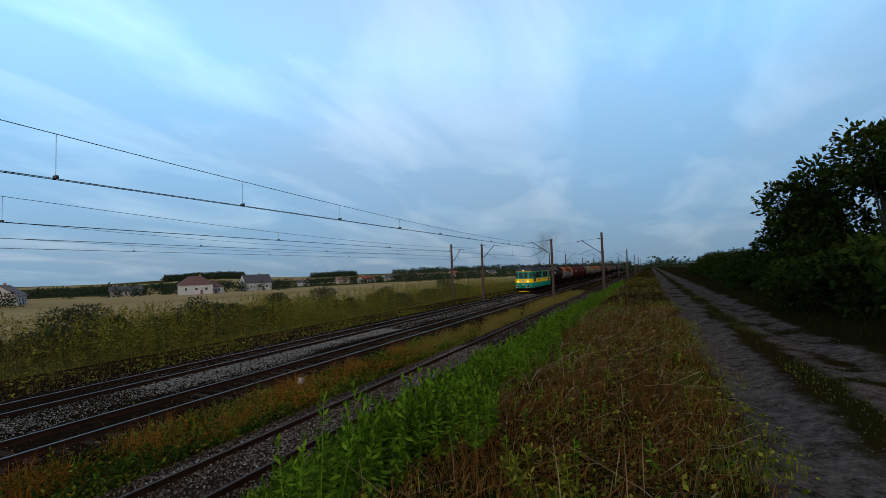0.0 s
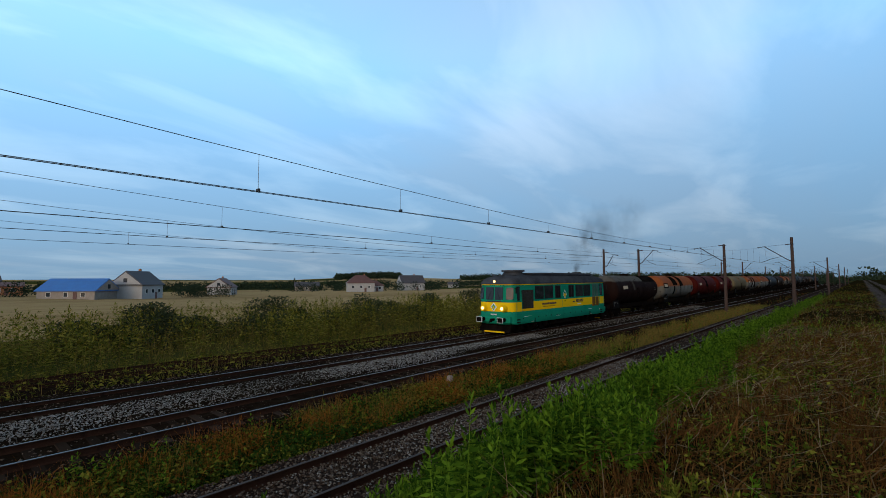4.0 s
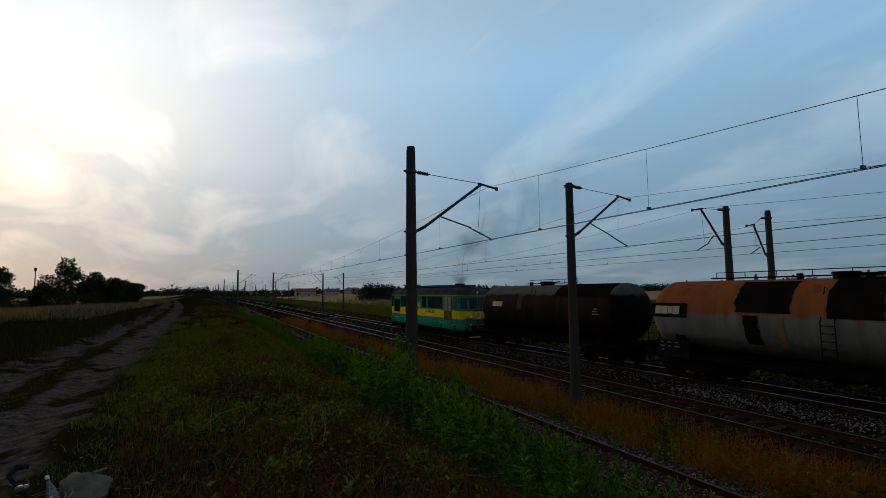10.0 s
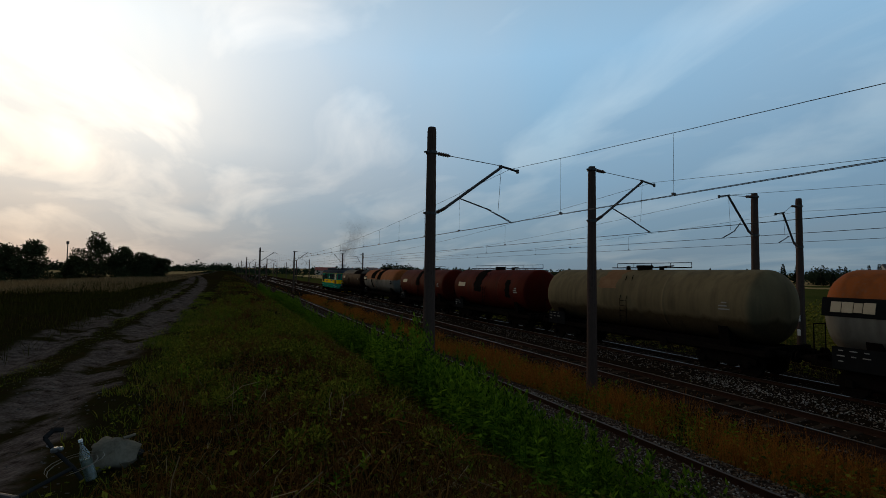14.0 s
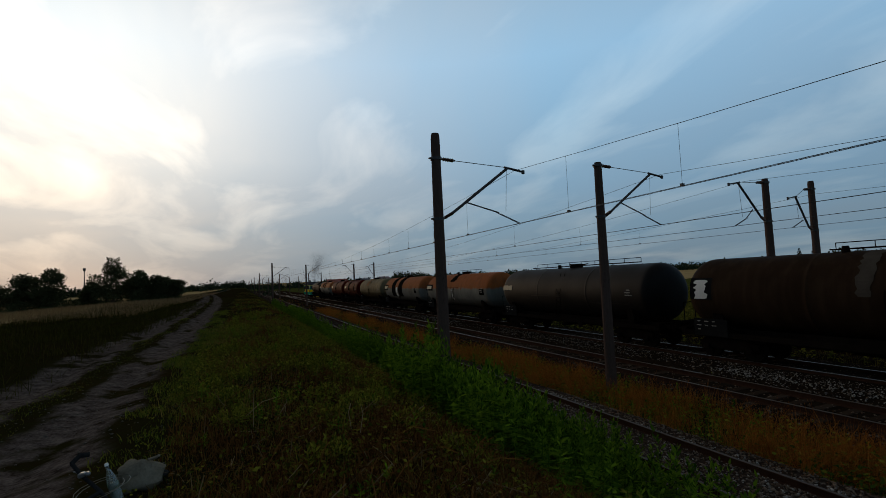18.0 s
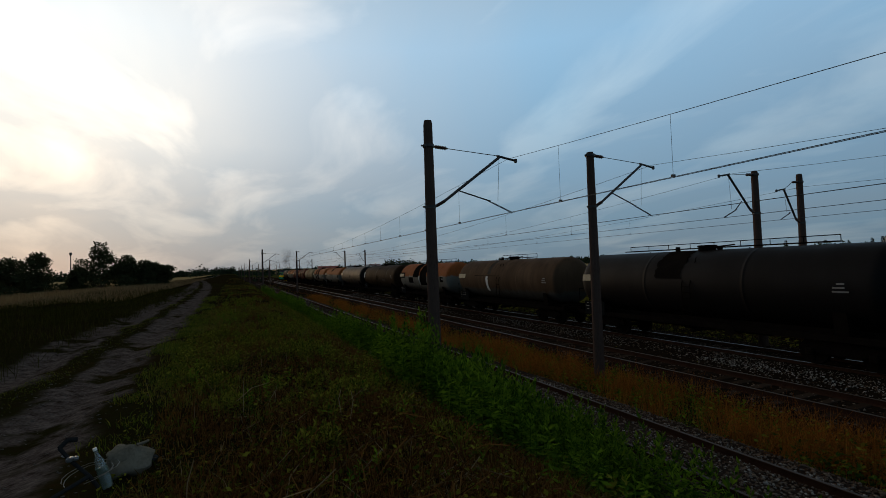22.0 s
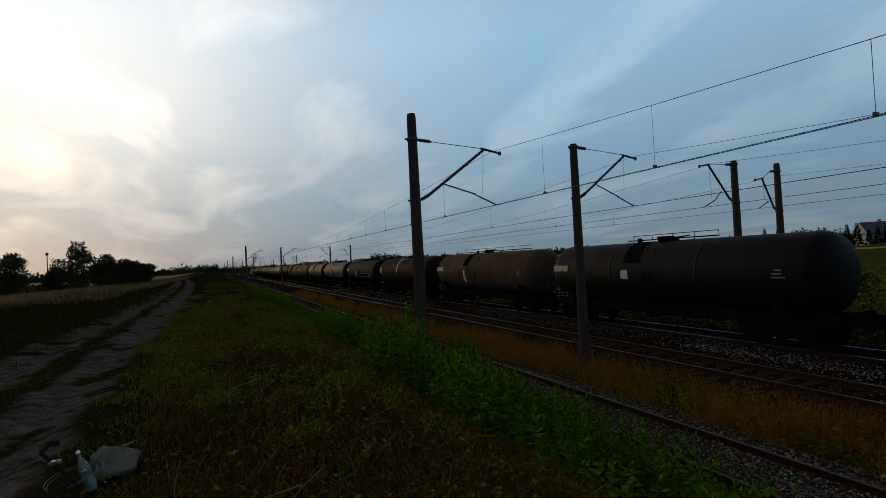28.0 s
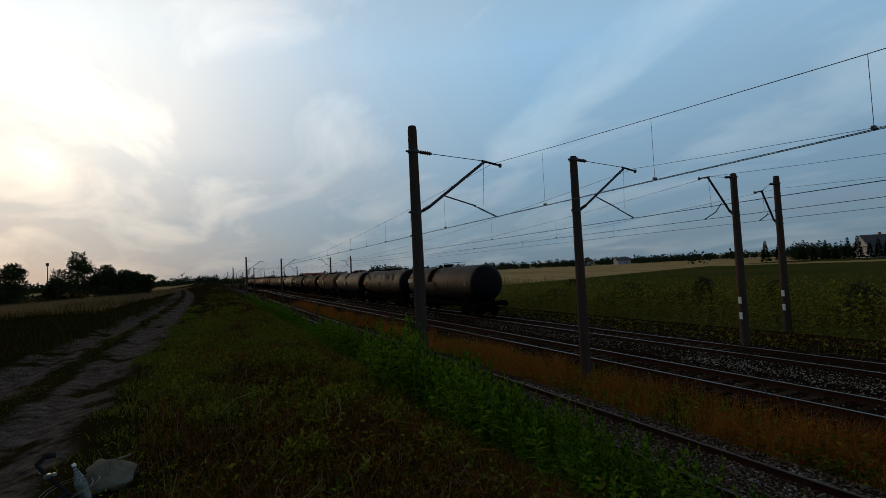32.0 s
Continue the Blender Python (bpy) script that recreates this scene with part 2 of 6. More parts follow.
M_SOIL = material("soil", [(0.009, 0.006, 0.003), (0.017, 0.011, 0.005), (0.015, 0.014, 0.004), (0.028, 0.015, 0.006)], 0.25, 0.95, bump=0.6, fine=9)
M_PATH = material("dirt_track", [(0.060, 0.052, 0.045), (0.10, 0.088, 0.078), (0.080, 0.070, 0.06), (0.13, 0.115, 0.10)], 0.6, 0.95, bump=0.8, fine=14)
M_FIELD = material("stubble", [(0.19, 0.12, 0.05), (0.28, 0.185, 0.085), (0.38, 0.265, 0.13), (0.25, 0.165, 0.07)], 0.022, 0.95, bump=0.4, fine=0.5, streak=(1, 0.22, 1), mixfine=0.45)
M_MEADOW = material("meadow", [(0.03, 0.042, 0.01), (0.05, 0.055, 0.014), (0.075, 0.055, 0.02)], 0.05, 0.95, bump=0.4, fine=1.5)
M_STONE = material("ballast_stone", [(0.06, 0.054, 0.05), (0.16, 0.15, 0.145), (0.32, 0.31, 0.295), (0.09, 0.08, 0.073)], 1.5, 0.9, per="island")
M_STONE_OLD = material("old_ballast_stone", [(0.028, 0.016, 0.011), (0.066, 0.04, 0.028), (0.17, 0.132, 0.105), (0.04, 0.025, 0.017)], 1.5, 0.95, per="island")
M_BED = material("ballast_bed", [(0.05, 0.044, 0.038), (0.09, 0.08, 0.07), (0.13, 0.115, 0.10)], 5, 0.95, bump=1.0, fine=22)
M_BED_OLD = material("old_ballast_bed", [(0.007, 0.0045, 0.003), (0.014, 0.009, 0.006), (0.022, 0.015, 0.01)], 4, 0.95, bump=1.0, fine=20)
M_BED_SIDING = material("siding_gravel_bed", [(0.014, 0.009, 0.007), (0.028, 0.019, 0.015), (0.046, 0.034, 0.028)], 5, 0.95, bump=1.0, fine=24, mixfine=0.6)
M_RAIL = material("rusty_rail", [(0.022, 0.01, 0.007), (0.042, 0.02, 0.013), (0.016, 0.009, 0.007)], 3, 0.85, metal=0.0, bump=0.2, fine=50)
M_SHINE = material("worn_rail_head", [(0.12, 0.11, 0.108), (0.18, 0.168, 0.16)], 2, 0.38, metal=1.0, fine=60, streak=(1, 0.05, 1))
M_SHINE_OLD = material("dull_rail_head", [(0.035, 0.022, 0.017), (0.06, 0.042, 0.034)], 2, 0.7, metal=0.2, fine=60, streak=(1, 0.05, 1))
M_SLEEPER = material("sleeper", [(0.016, 0.011, 0.008), (0.033, 0.022, 0.016), (0.056, 0.04, 0.031)], 3, 0.9, bump=0.5, fine=30, per="object", streak=(0.3, 3, 1))
M_POLE = material("concrete_mast", [(0.045, 0.027, 0.022), (0.08, 0.052, 0.043), (0.06, 0.04, 0.033), (0.115, 0.082, 0.07)], 1.2, 0.9, bump=0.5, fine=25, streak=(1, 1, 0.3))
M_STEEL = material("dark_steel", [(0.035, 0.035, 0.04), (0.07, 0.065, 0.065)], 4, 0.55, metal=0.6, fine=40)
M_INSUL = material("brown_insulator", [(0.05, 0.022, 0.015), (0.08, 0.035, 0.025)], 6, 0.25, fine=30, coat=0.4)
M_WIRE = material("copper_wire", [(0.05, 0.045, 0.045), (0.08, 0.07, 0.065)], 2, 0.5, metal=0.7)
M_WHITE = material("white_mark", [(0.62, 0.62, 0.60), (0.78, 0.78, 0.76)], 5, 0.6)
M_BLACKMARK = material("black_mark", [(0.02, 0.02, 0.02), (0.04, 0.04, 0.04)], 5, 0.6)


def add_path(m):
    """Two bare wheel tracks along the ground, their edges ragged."""
    nt = m.node_tree
    N, K = nt.nodes.new, nt.links.new
    b = nt.nodes["Principled BSDF"]
    old = b.inputs["Base Color"].links[0].from_socket
    co, sep = N("ShaderNodeTexCoord"), N("ShaderNodeSeparateXYZ")
    K(co.outputs["Object"], sep.inputs[0])
    n1, n2 = N("ShaderNodeTexNoise"), N("ShaderNodeTexNoise")
    n1.inputs["Scale"].default_value, n1.inputs["Detail"].default_value = 0.9, 6
    n2.inputs["Scale"].default_value, n2.inputs["Detail"].default_value = 6.0, 8
    n3 = N("ShaderNodeTexNoise")
    n3.inputs["Scale"].default_value, n3.inputs["Detail"].default_value = 1.3, 5
    n4 = N("ShaderNodeTexNoise")
    n4.inputs["Scale"].default_value, n4.inputs["Detail"].default_value = 28.0, 6
    for n in (n1, n2, n3, n4):
        K(co.outputs["Object"], n.inputs["Vector"])

    def calc(op, a, c, d=None):
        q = N("ShaderNodeMath")
        q.operation = op
        for i, v in enumerate((a, c, d)):
            if v is None:
                continue
            if isinstance(v, (int, float)):
                q.inputs[i].default_value = v
            else:
                K(v, q.inputs[i])
        return q.outputs[0]
    drift = N("ShaderNodeMapRange")
    drift.interpolation_type = "SMOOTHSTEP"
    drift.inputs["From Min"].default_value, drift.inputs["From Max"].default_value = 5.0, -6.0
    drift.inputs["To Min"].default_value, drift.inputs["To Max"].default_value = 0.36, 1.2
    K(sep.outputs[1], drift.inputs[0])
    far = calc("MINIMUM", calc("MAXIMUM", calc("MULTIPLY_ADD", sep.outputs[1], -1.0, -20.0), 0.0), 120.0)
    x = calc("MULTIPLY_ADD", n1.outputs["Fac"], 1.0, calc("SUBTRACT", sep.outputs[0], calc("MULTIPLY_ADD", calc("POWER", far, 2.0), 0.0004, drift.outputs[0])))
    total = None
    for c, w in ((1.35, 0.42), (2.95, 0.46)):
        d = calc("ABSOLUTE", calc("SUBTRACT", x, c), 0)
        r = N("ShaderNodeMapRange")
        r.interpolation_type = "SMOOTHSTEP"
        r.inputs["From Min"].default_value, r.inputs["From Max"].default_value = w + 0.2, w - 0.06
        K(d, r.inputs[0])
        total = r.outputs[0] if total is None else calc("MAXIMUM", total, r.outputs[0])
    gaps = N("ShaderNodeMapRange")
    gaps.inputs["From Min"].default_value, gaps.inputs["From Max"].default_value = 0.36, 0.46
    K(n3.outputs["Fac"], gaps.inputs[0])
    total = calc("MULTIPLY", total, gaps.outputs[0])
    bp = b.inputs["Normal"].links[0].from_node
    bp.inputs["Distance"].default_value = 0.03
    bp.inputs["Strength"].default_value = 0.5
    K(calc("ADD", calc("MULTIPLY", n4.outputs["Fac"], 0.6), n2.outputs["Fac"]), bp.inputs["Height"])
    rp = N("ShaderNodeValToRGB")
    e = rp.color_ramp.elements
    e[0].position, e[0].color = 0.36, (0.023, 0.016, 0.013, 1)
    e[1].position, e[1].color = 0.64, (0.12, 0.096, 0.085, 1)
    K(calc("MULTIPLY_ADD", n4.outputs["Fac"], 0.45, calc("MULTIPLY", n2.outputs["Fac"], 0.55)), rp.inputs[0])
    mx = N("ShaderNodeMix")
    mx.data_type = "RGBA"
    K(total, mx.inputs[0])
    K(old, mx.inputs[6])
    K(rp.outputs[0], mx.inputs[7])
    K(mx.outputs[2], b.inputs["Base Color"])


add_path(M_SOIL)

# ---- the ground ----
SLOPE = 0.0045                          # the line climbs towards +y
X_SIDING, X_NEAR, X_FAR, X_OLD = -8.3, -14.5, -19.3, -24.2


def smooth_step(a, b, v):
    s = np.clip((v - a) / (b - a), 0, 1)
    return s * s * (3 - 2 * s)


def path_x(y):
    """Middle of the dirt track."""
    y = np.asarray(y, float)
    return 2.04 + 0.84 * (1 - smooth_step(-6, 5, y)) + 0.0004 * np.clip(-y - 20, 0, 120) ** 2


def ground_z(x, y):
    """Height of the bare ground, rail top being SLOPE * y."""
    x, y = np.asarray(x, float), np.asarray(y, float)
    base = SLOPE * np.clip(y, -300, 300)
    bed = -0.42 + 0 * x
    bank = 2.2 + 0.1 * smooth_step(3.5, 6, x) - 0.95 * smooth_step(8, 40, x)
    z = bed + (bank - bed) * smooth_step(-6.9, -1.2, x)
    rise = (1.5 - 3.0 * smooth_step(-60, 90, y)) * smooth_step(-40, -150, x) - 0.2 * smooth_step(-22, -30, x)
    z = z + rise
    # hollow of the valley behind the field, then far hills
    d = np.hypot(x, y)
    az = np.degrees(np.arctan2(-x, y))
    far = smooth_step(420, 1500, d)
    side_ = 1 - 0.75 * smooth_step(85, 115, np.abs(az))
    hills = 8 * side_ + 13 * np.exp(-((az - 50) / 5.0) ** 2) + 5 * np.exp(-((az - 20) / 12.0) ** 2) + 3 * np.exp(-((az - 36) / 3.0) ** 2) + 1.5 * side_ * np.sin(np.radians(az * 5))
    z = z + far * hills - 2.5 * smooth_step(230, 400, d) * (1 - far) * smooth_step(20, 40, az) * (1 - smooth_step(85, 100, az))
    w = 0.06 * np.sin(x * 1.7 + 0.4 * y) * np.sin(y * 1.1 - 0.3 * x) + 0.05 * np.sin(x * 0.61 + 2) * np.sin(y * 0.47)
    on_bed = smooth_step(-27, -23, x) * (1 - smooth_step(-7.2, -5.5, x))
    rut = -0.09 * (np.exp(-((x - path_x(y) + 0.85) / 0.28) ** 2) + np.exp(-((x - path_x(y) - 0.8) / 0.3) ** 2))
    return base + z + w * (1 - 0.8 * on_bed) + rut


def graded(fine_to, far_to, step, grow):
    a = list(np.arange(0, fine_to + 1e-6, step))
    s = step
    while a[-1] < far_to:
        s *= grow
        a.append(a[-1] + s)
    return a


def build_ground():
    gx = graded(32, 4200, 0.3, 1.15)
    gy = graded(45, 4200, 0.6, 1.13)
    xs = np.array(sorted([-v - 6 for v in gx[1:]] + [v - 6 for v in gx]))
    ys = np.array(sorted([-v for v in gy[1:]] + gy))
    X, Y = np.meshgrid(xs, ys)
    Z = ground_z(X, Y)
    v = np.stack([X, Y, Z], -1).reshape(-1, 3)
    nx, ny = len(xs), len(ys)
    i = (np.arange(ny - 1)[:, None] * nx + np.arange(nx - 1)).ravel()
    f = np.stack([i, i + 1, i + nx + 1, i + nx], 1)
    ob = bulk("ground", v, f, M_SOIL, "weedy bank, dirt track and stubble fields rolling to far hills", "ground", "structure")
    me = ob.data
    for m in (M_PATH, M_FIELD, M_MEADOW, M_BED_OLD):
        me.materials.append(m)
    c = v[f].mean(1)
    x, y = c[:, 0], c[:, 1]
    d = np.hypot(x, y)
    az = np.degrees(np.arctan2(-x, y))
    which = np.zeros(len(f), np.int32)
    field = (x < -42) | (x > 14)
    which[field] = 3
    which[(x < -48) & (y > 6 + 0.05 * x)] = 2
    which[(x < -48) & (y < -95)] = 2
    which[(x < -134) & (x > -150) & (y < 0) & (y > -95)] = 2
    which[(x > 14) & (y < -25)] = 2
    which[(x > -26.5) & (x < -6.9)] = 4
    which[(x > -42) & (x < -21.9)] = 3
    hill = d > 420
    which[hill & (np.sin(x * 0.013 + 1.3) * np.sin(y * 0.011) > 0.1)] = 3
    me.polygons.foreach_set("material_index", which)
    me.polygons.foreach_set("use_smooth", np.ones(len(f), bool))
    return ob


ground = build_ground()


# ---- railway ----
RAIL = [(-0.075, -0.172), (0.075, -0.172), (0.075, -0.160), (0.012, -0.135), (0.012, -0.045), (0.036, -0.030), (0.036, -0.006), (-0.036, -0.006),
        (-0.036, -0.030), (-0.012, -0.045), (-0.012, -0.135), (-0.075, -0.160)]
HEAD = [(-0.034, -0.0058), (0.034, -0.0058), (0.034, 0.0), (0.028, 0.004), (-0.028, 0.004), (-0.034, 0.0)]


def sloped(shape):
    shape.v = [(x, y, z + SLOPE * y) for x, y, z in shape.v]
    return shape


def build_track(name, x, ends, label, shine, bed, crest=2.2, top=-0.16, foot=-0.5):
    t = thing(name, label, "railway track", "tracks of the line")
    s = Shape()
    stops = [ends[0] + (ends[1] - ends[0]) * k / 60 for k in range(61)]
    for sx in (-0.753, 0.753):
        r, h = Shape(), Shape()
        r.loft([[(x + sx + u, a, w) for u, w in RAIL] for a in stops])
        h.loft([[(x + sx + u, a, w) for u, w in HEAD] for a in stops])
        rail = part("rail", sloped(r), M_RAIL, t)
        part("rail_head", sloped(h), shine, rail, "rail head worn bright by wheels")
    rng = random.Random(int(-x * 10))
    prof = [(-crest - 0.6, foot), (-crest, top - 0.05), (-1.5, top), (1.5, top), (crest, top - 0.05), (crest + 0.6, foot)]
    rings = []
    n = 160
    for k in range(n + 1):
        y = ends[0] + (ends[1] - ends[0]) * k / n
        rings.append([(x + u + rng.uniform(-0.05, 0.05), y, w + rng.uniform(-0.02, 0.02) + SLOPE * y) for u, w in prof])
    vs = [p for r in rings for p in r]
    q = len(prof)
    fs = [(k * q + i, k * q + i + 1, (k + 1) * q + i + 1, (k + 1) * q + i) for k in range(n) for i in range(q - 1)]
    s.add(vs, fs)
    part("ballast_bed", s, bed, t)
    return t


TRACK_ENDS = (-420.0, 420.0)
track_siding = build_track("railway_track", X_SIDING, TRACK_ENDS, "rusty little-used siding in weedy brown gravel", M_SHINE_OLD, M_BED_SIDING, 1.7, -0.15)
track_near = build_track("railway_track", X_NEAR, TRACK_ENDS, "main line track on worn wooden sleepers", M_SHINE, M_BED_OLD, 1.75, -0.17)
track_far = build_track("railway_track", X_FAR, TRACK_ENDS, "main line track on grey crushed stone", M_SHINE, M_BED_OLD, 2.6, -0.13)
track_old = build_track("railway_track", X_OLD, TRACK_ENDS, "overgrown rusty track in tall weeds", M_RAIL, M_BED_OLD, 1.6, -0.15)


def build_sleepers(t, x, a, b, gap, top):
    s = Shape().box((0, 0, 0), (2.5, 0.25, 0.16), 0.02)
    me = fixed_normals(s.mesh("sleeper", M_SLEEPER))
    rng = random.Random(int(x * 7))
    y = a
    while y < b:
        ob = new("sleeper", me)
        ob.parent = t
        ob.matrix_world = pose(x + rng.uniform(-0.03, 0.03), y, top - 0.08 + SLOPE * y + rng.uniform(-0.012, 0.006), 0, 0, rng.uniform(-0.8, 0.8))
        y += gap + rng.uniform(-0.015, 0.015)


# masts with cantilevers
ROWS = [-456, -384, -312, -240, -168, -96, -12.7, 62.5, 134, 206, 278, 350]
# place across, side of the arm, wire, top, arm's height, foot's height, stay's height, shift along
MASTS = [(-5.40, -1, X_SIDING + 0.15, 8.22, 7.30, 5.66, 7.46, 0.0), (-11.75, -1, X_NEAR - 0.05, 7.75, 7.46, 5.82, 7.64, -0.2),
         (-21.4, 1, X_FAR, 7.62, 7.38, 5.74, 7.45, -0.45), (-25.8, 1, X_OLD, 7.80, 7.0, 5.39, 7.40, -1.0)]


def build_mast(x, y, side, over, top, arm, foot, stay, marks):
    z0 = float(ground_z(x, y)) - 0.3
    zr = SLOPE * y
    label = "weathered concrete catenary mast with steel cantilever arm"
    t = thing("catenary_mast", label, "mast", "catenary masts along the line")
    t.location = (x, y, z0)

    def at(u, z):
        return (side * u, 0, zr + z - z0)
    part("post", Shape().lathe((0, 0, 0), (0, 0, zr + top - z0), [(0, 0.20), (0.985, 0.135), (1.0, 0.115)], 12), M_POLE, t)
    for zc in (stay, foot - 0.02):
        part("clamp", Shape().lathe((0, 0, zr + zc - z0 - 0.04), (0, 0, zr + zc - z0 + 0.04), [(0, 0.175), (1, 0.175)], 10).box((-side * 0.19, 0, zr + zc - z0), (0.10, 0.05, 0.05), 0.01), M_STEEL, t)
    reach = abs(over - x)
    ribs = [(0, 0.025)] + [(0.1 + 0.8 * k / 10, 0.065 if k % 2 else 0.035) for k in range(11)] + [(1, 0.025)]
    part("stay_insulator", Shape().lathe(at(0.16, stay), at(0.62, stay - 0.03), ribs, 8), M_INSUL, t)
    part("stay_wire", Shape().rod(at(0.6, stay - 0.03), at(reach - 0.35, arm + 0.02), 0.012, n=5), M_WIRE, t)
    part("foot_insulator", Shape().lathe(at(0.16, foot), at(0.50, foot + 0.17 * (arm - foot) / 1.5), ribs, 8), M_INSUL, t)
    part("bracket_tube", Shape().rod(at(0.46, foot + 0.15 * (arm - foot) / 1.5), at(reach - 0.28, arm), 0.045, n=8), M_STEEL, t)
    part("bracket_cap", Shape().rod(at(reach - 0.40, arm + 0.02), at(reach + 0.32, arm - 0.10), 0.036, n=6).box(at(reach + 0.30, arm - 0.10), (0.10, 0.08, 0.13), 0.02), M_STEEL, t)
    part("registration_arm", Shape().rod(at(0.98, foot + 0.30 * (arm - foot)), at(reach + 0.12 - 0.8, 5.86), 0.022, n=6), M_STEEL, t)
    part("steady_arm", Shape().rod(at(reach - 0.78, 5.87), at(reach + 0.05, 5.52), 0.014, n=5).rod(at(reach - 0.62, 5.83), at(reach + 0.12, 5.52), 0.011, n=5), M_STEEL, t)
    part("hanger", Shape().rod(at(reach - 0.32, arm - 0.04), at(reach - 0.42, 5.89), 0.007, n=4), M_WIRE, t)
    if marks:
        for zz, mt in ((1.15, M_WHITE), (1.85, M_WHITE)):
            part("marker_plate", Shape().box((side * 0.185, 0, zr + zz - z0), (0.02, 0.14, 0.3), 0.004), mt, t, "small white marker plate")
    return t


for ry in ROWS:
    for mx_, side, over, top, arm, foot, stay, skew in MASTS:
        build_mast(mx_, ry + skew, side, over, top, arm, foot, stay, mx_ < -20 and ry == -12.7)


def build_wires(over, arm, y0, y1, hung):
    """Messenger, two contact wires and droppers of one span; hung: the places of the droppers along it."""
    t = thing("overhead_line", "thin dark catenary and contact wires with droppers", "overhead wire", "spans of overhead line")
    t.location = (over, y0, 0)
    span, sag, low = y1 - y0, (arm - 5.8), 5.51

    def zr(u):
        return SLOPE * (y0 + u)

    def mess(u):
        s = u / span
        return arm - 0.06 - 4 * sag * s * (1 - s) + zr(u)
    n = 24
    m = Shape()
    pts = [(0, span * k / n, mess(span * k / n)) for k in range(n + 1)]
    m.loft([[(p[0] + 0.0065 * c, p[1], p[2] + 0.0065 * d) for c, d in ((-1, 0), (0, -1), (1, 0), (0, 1))] for p in pts])
    part("messenger_wire", m, M_WIRE, t)
    for dx in (-0.04, 0.04):
        part("contact_wire", Shape().rod((dx, 0, low + zr(0)), (dx, span, low + zr(span)), 0.0065, n=4, cap=False), M_WIRE, t)
    for u in hung:
        part("dropper", Shape().rod((0, u, mess(u)), (0, u, low + zr(u)), 0.0045, n=4).box((0, u, low + 0.03 + zr(u)), (0.09, 0.04, 0.05)), M_WIRE, t)


for a, b in zip(ROWS[:-1], ROWS[1:]):
    for mx_, side, over, top, arm, foot, stay, skew in MASTS:
        near = mx_ > -6 and -100 < a < 0
        gap = 3.55 if near else (b - a) / 8
        first = (2.55 if a > -20 else 1.6) if near else gap
        build_wires(over, arm, a, b, [first + gap * k for k in range(int((b - a - first - 0.4) / gap) + 1)])

# ---- the train ----
NOSE = ((0, 75.93), (2, 51.16), (5, 14.01), (6, 1.62), (7, -10.78), (8, -23.21), (9, -35.73), (11, -61.08), (13, -86.99), (15, -113.26), (17, -139.77), (19, -166.45), (21, -193.21), (23, -220.13), (25, -247.16), (28, -287.94), (30, -315.28), (32, -342.72))   # the nose's place along the line
LOCO_LEN = 17.0
# where each wagon's tank begins behind the nose
TANKS = (18.9, 33.5, 49.1, 63.2, 76.2, 91.0, 106.8, 122.4, 138.2, 154.6, 170.0, 185.6, 201.3, 217.9, 233.4, 249.7, 265.7, 281.4, 297.4, 313.1)
M_GREEN = material("green_paint", [(0.003, 0.17, 0.10), (0.004, 0.235, 0.14), (0.0035, 0.20, 0.12)], 0.8, 0.5, bump=0.05, fine=25, streak=(1, 1, 0.3))
M_GREEN.node_tree.nodes["Principled BSDF"].inputs["Specular IOR Level"].default_value = 0.0
M_YELLOW = material("yellow_paint", [(0.78, 0.45, 0.008), (0.86, 0.53, 0.012), (0.82, 0.49, 0.012)], 0.9, 0.5, fine=25)
M_YELLOW.node_tree.nodes["Principled BSDF"].inputs["Specular IOR Level"].default_value = 0.0
M_ROOF = material("sooty_roof", [(0.026, 0.028, 0.033), (0.052, 0.056, 0.064), (0.08, 0.083, 0.092)], 0.9, 0.8, bump=0.1, fine=20)
M_GLASS = material("dark_glass", [(0.02, 0.025, 0.03), (0.035, 0.042, 0.05)], 1, 0.2, fine=5)
M_GLASS.node_tree.nodes["Principled BSDF"].inputs["Specular IOR Level"].default_value = 0.25
M_DARK = material("dark_opening", [(0.012, 0.012, 0.012), (0.022, 0.021, 0.02)], 2, 0.8)
M_FRAME = material("window_rubber", [(0.012, 0.016, 0.015), (0.026, 0.034, 0.032)], 3, 0.8)
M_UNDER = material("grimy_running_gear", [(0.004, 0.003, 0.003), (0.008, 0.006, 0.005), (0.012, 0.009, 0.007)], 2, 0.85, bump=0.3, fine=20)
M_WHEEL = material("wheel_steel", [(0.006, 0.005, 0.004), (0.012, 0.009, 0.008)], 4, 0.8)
M_LAMP = material("lamp_glass", [(0.7, 0.66, 0.55), (0.8, 0.76, 0.66)], 3, 0.15)
M_GLOW = bpy.data.materials.new("lit_lamp")
M_GLOW.use_nodes = True
M_GLOW.node_tree.nodes["Principled BSDF"].inputs["Emission Color"].default_value = (1.0, 0.52, 0.12, 1)
M_GLOW.node_tree.nodes["Principled BSDF"].inputs["Emission Strength"].default_value = 2.2
M_LOGO = material("cream_lettering", [(0.36, 0.28, 0.18), (0.46, 0.37, 0.25)], 3, 0.7)
M_SCRIPT = material("dark_lettering", [(0.05, 0.02, 0.015), (0.07, 0.03, 0.02)], 3, 0.6)
M_RUSTLOUVRE = material("rusty_louvre", [(0.12, 0.055, 0.02), (0.20, 0.10, 0.03)], 3, 0.8)
M_LOUVRE = material("green_louvre", [(0.012, 0.085, 0.055), (0.02, 0.115, 0.075)], 3, 0.6)
M_SLATS = material("grey_slats", [(0.03, 0.033, 0.033), (0.05, 0.055, 0.055)], 3, 0.8)

HW = 1.48                              # half the loco's width


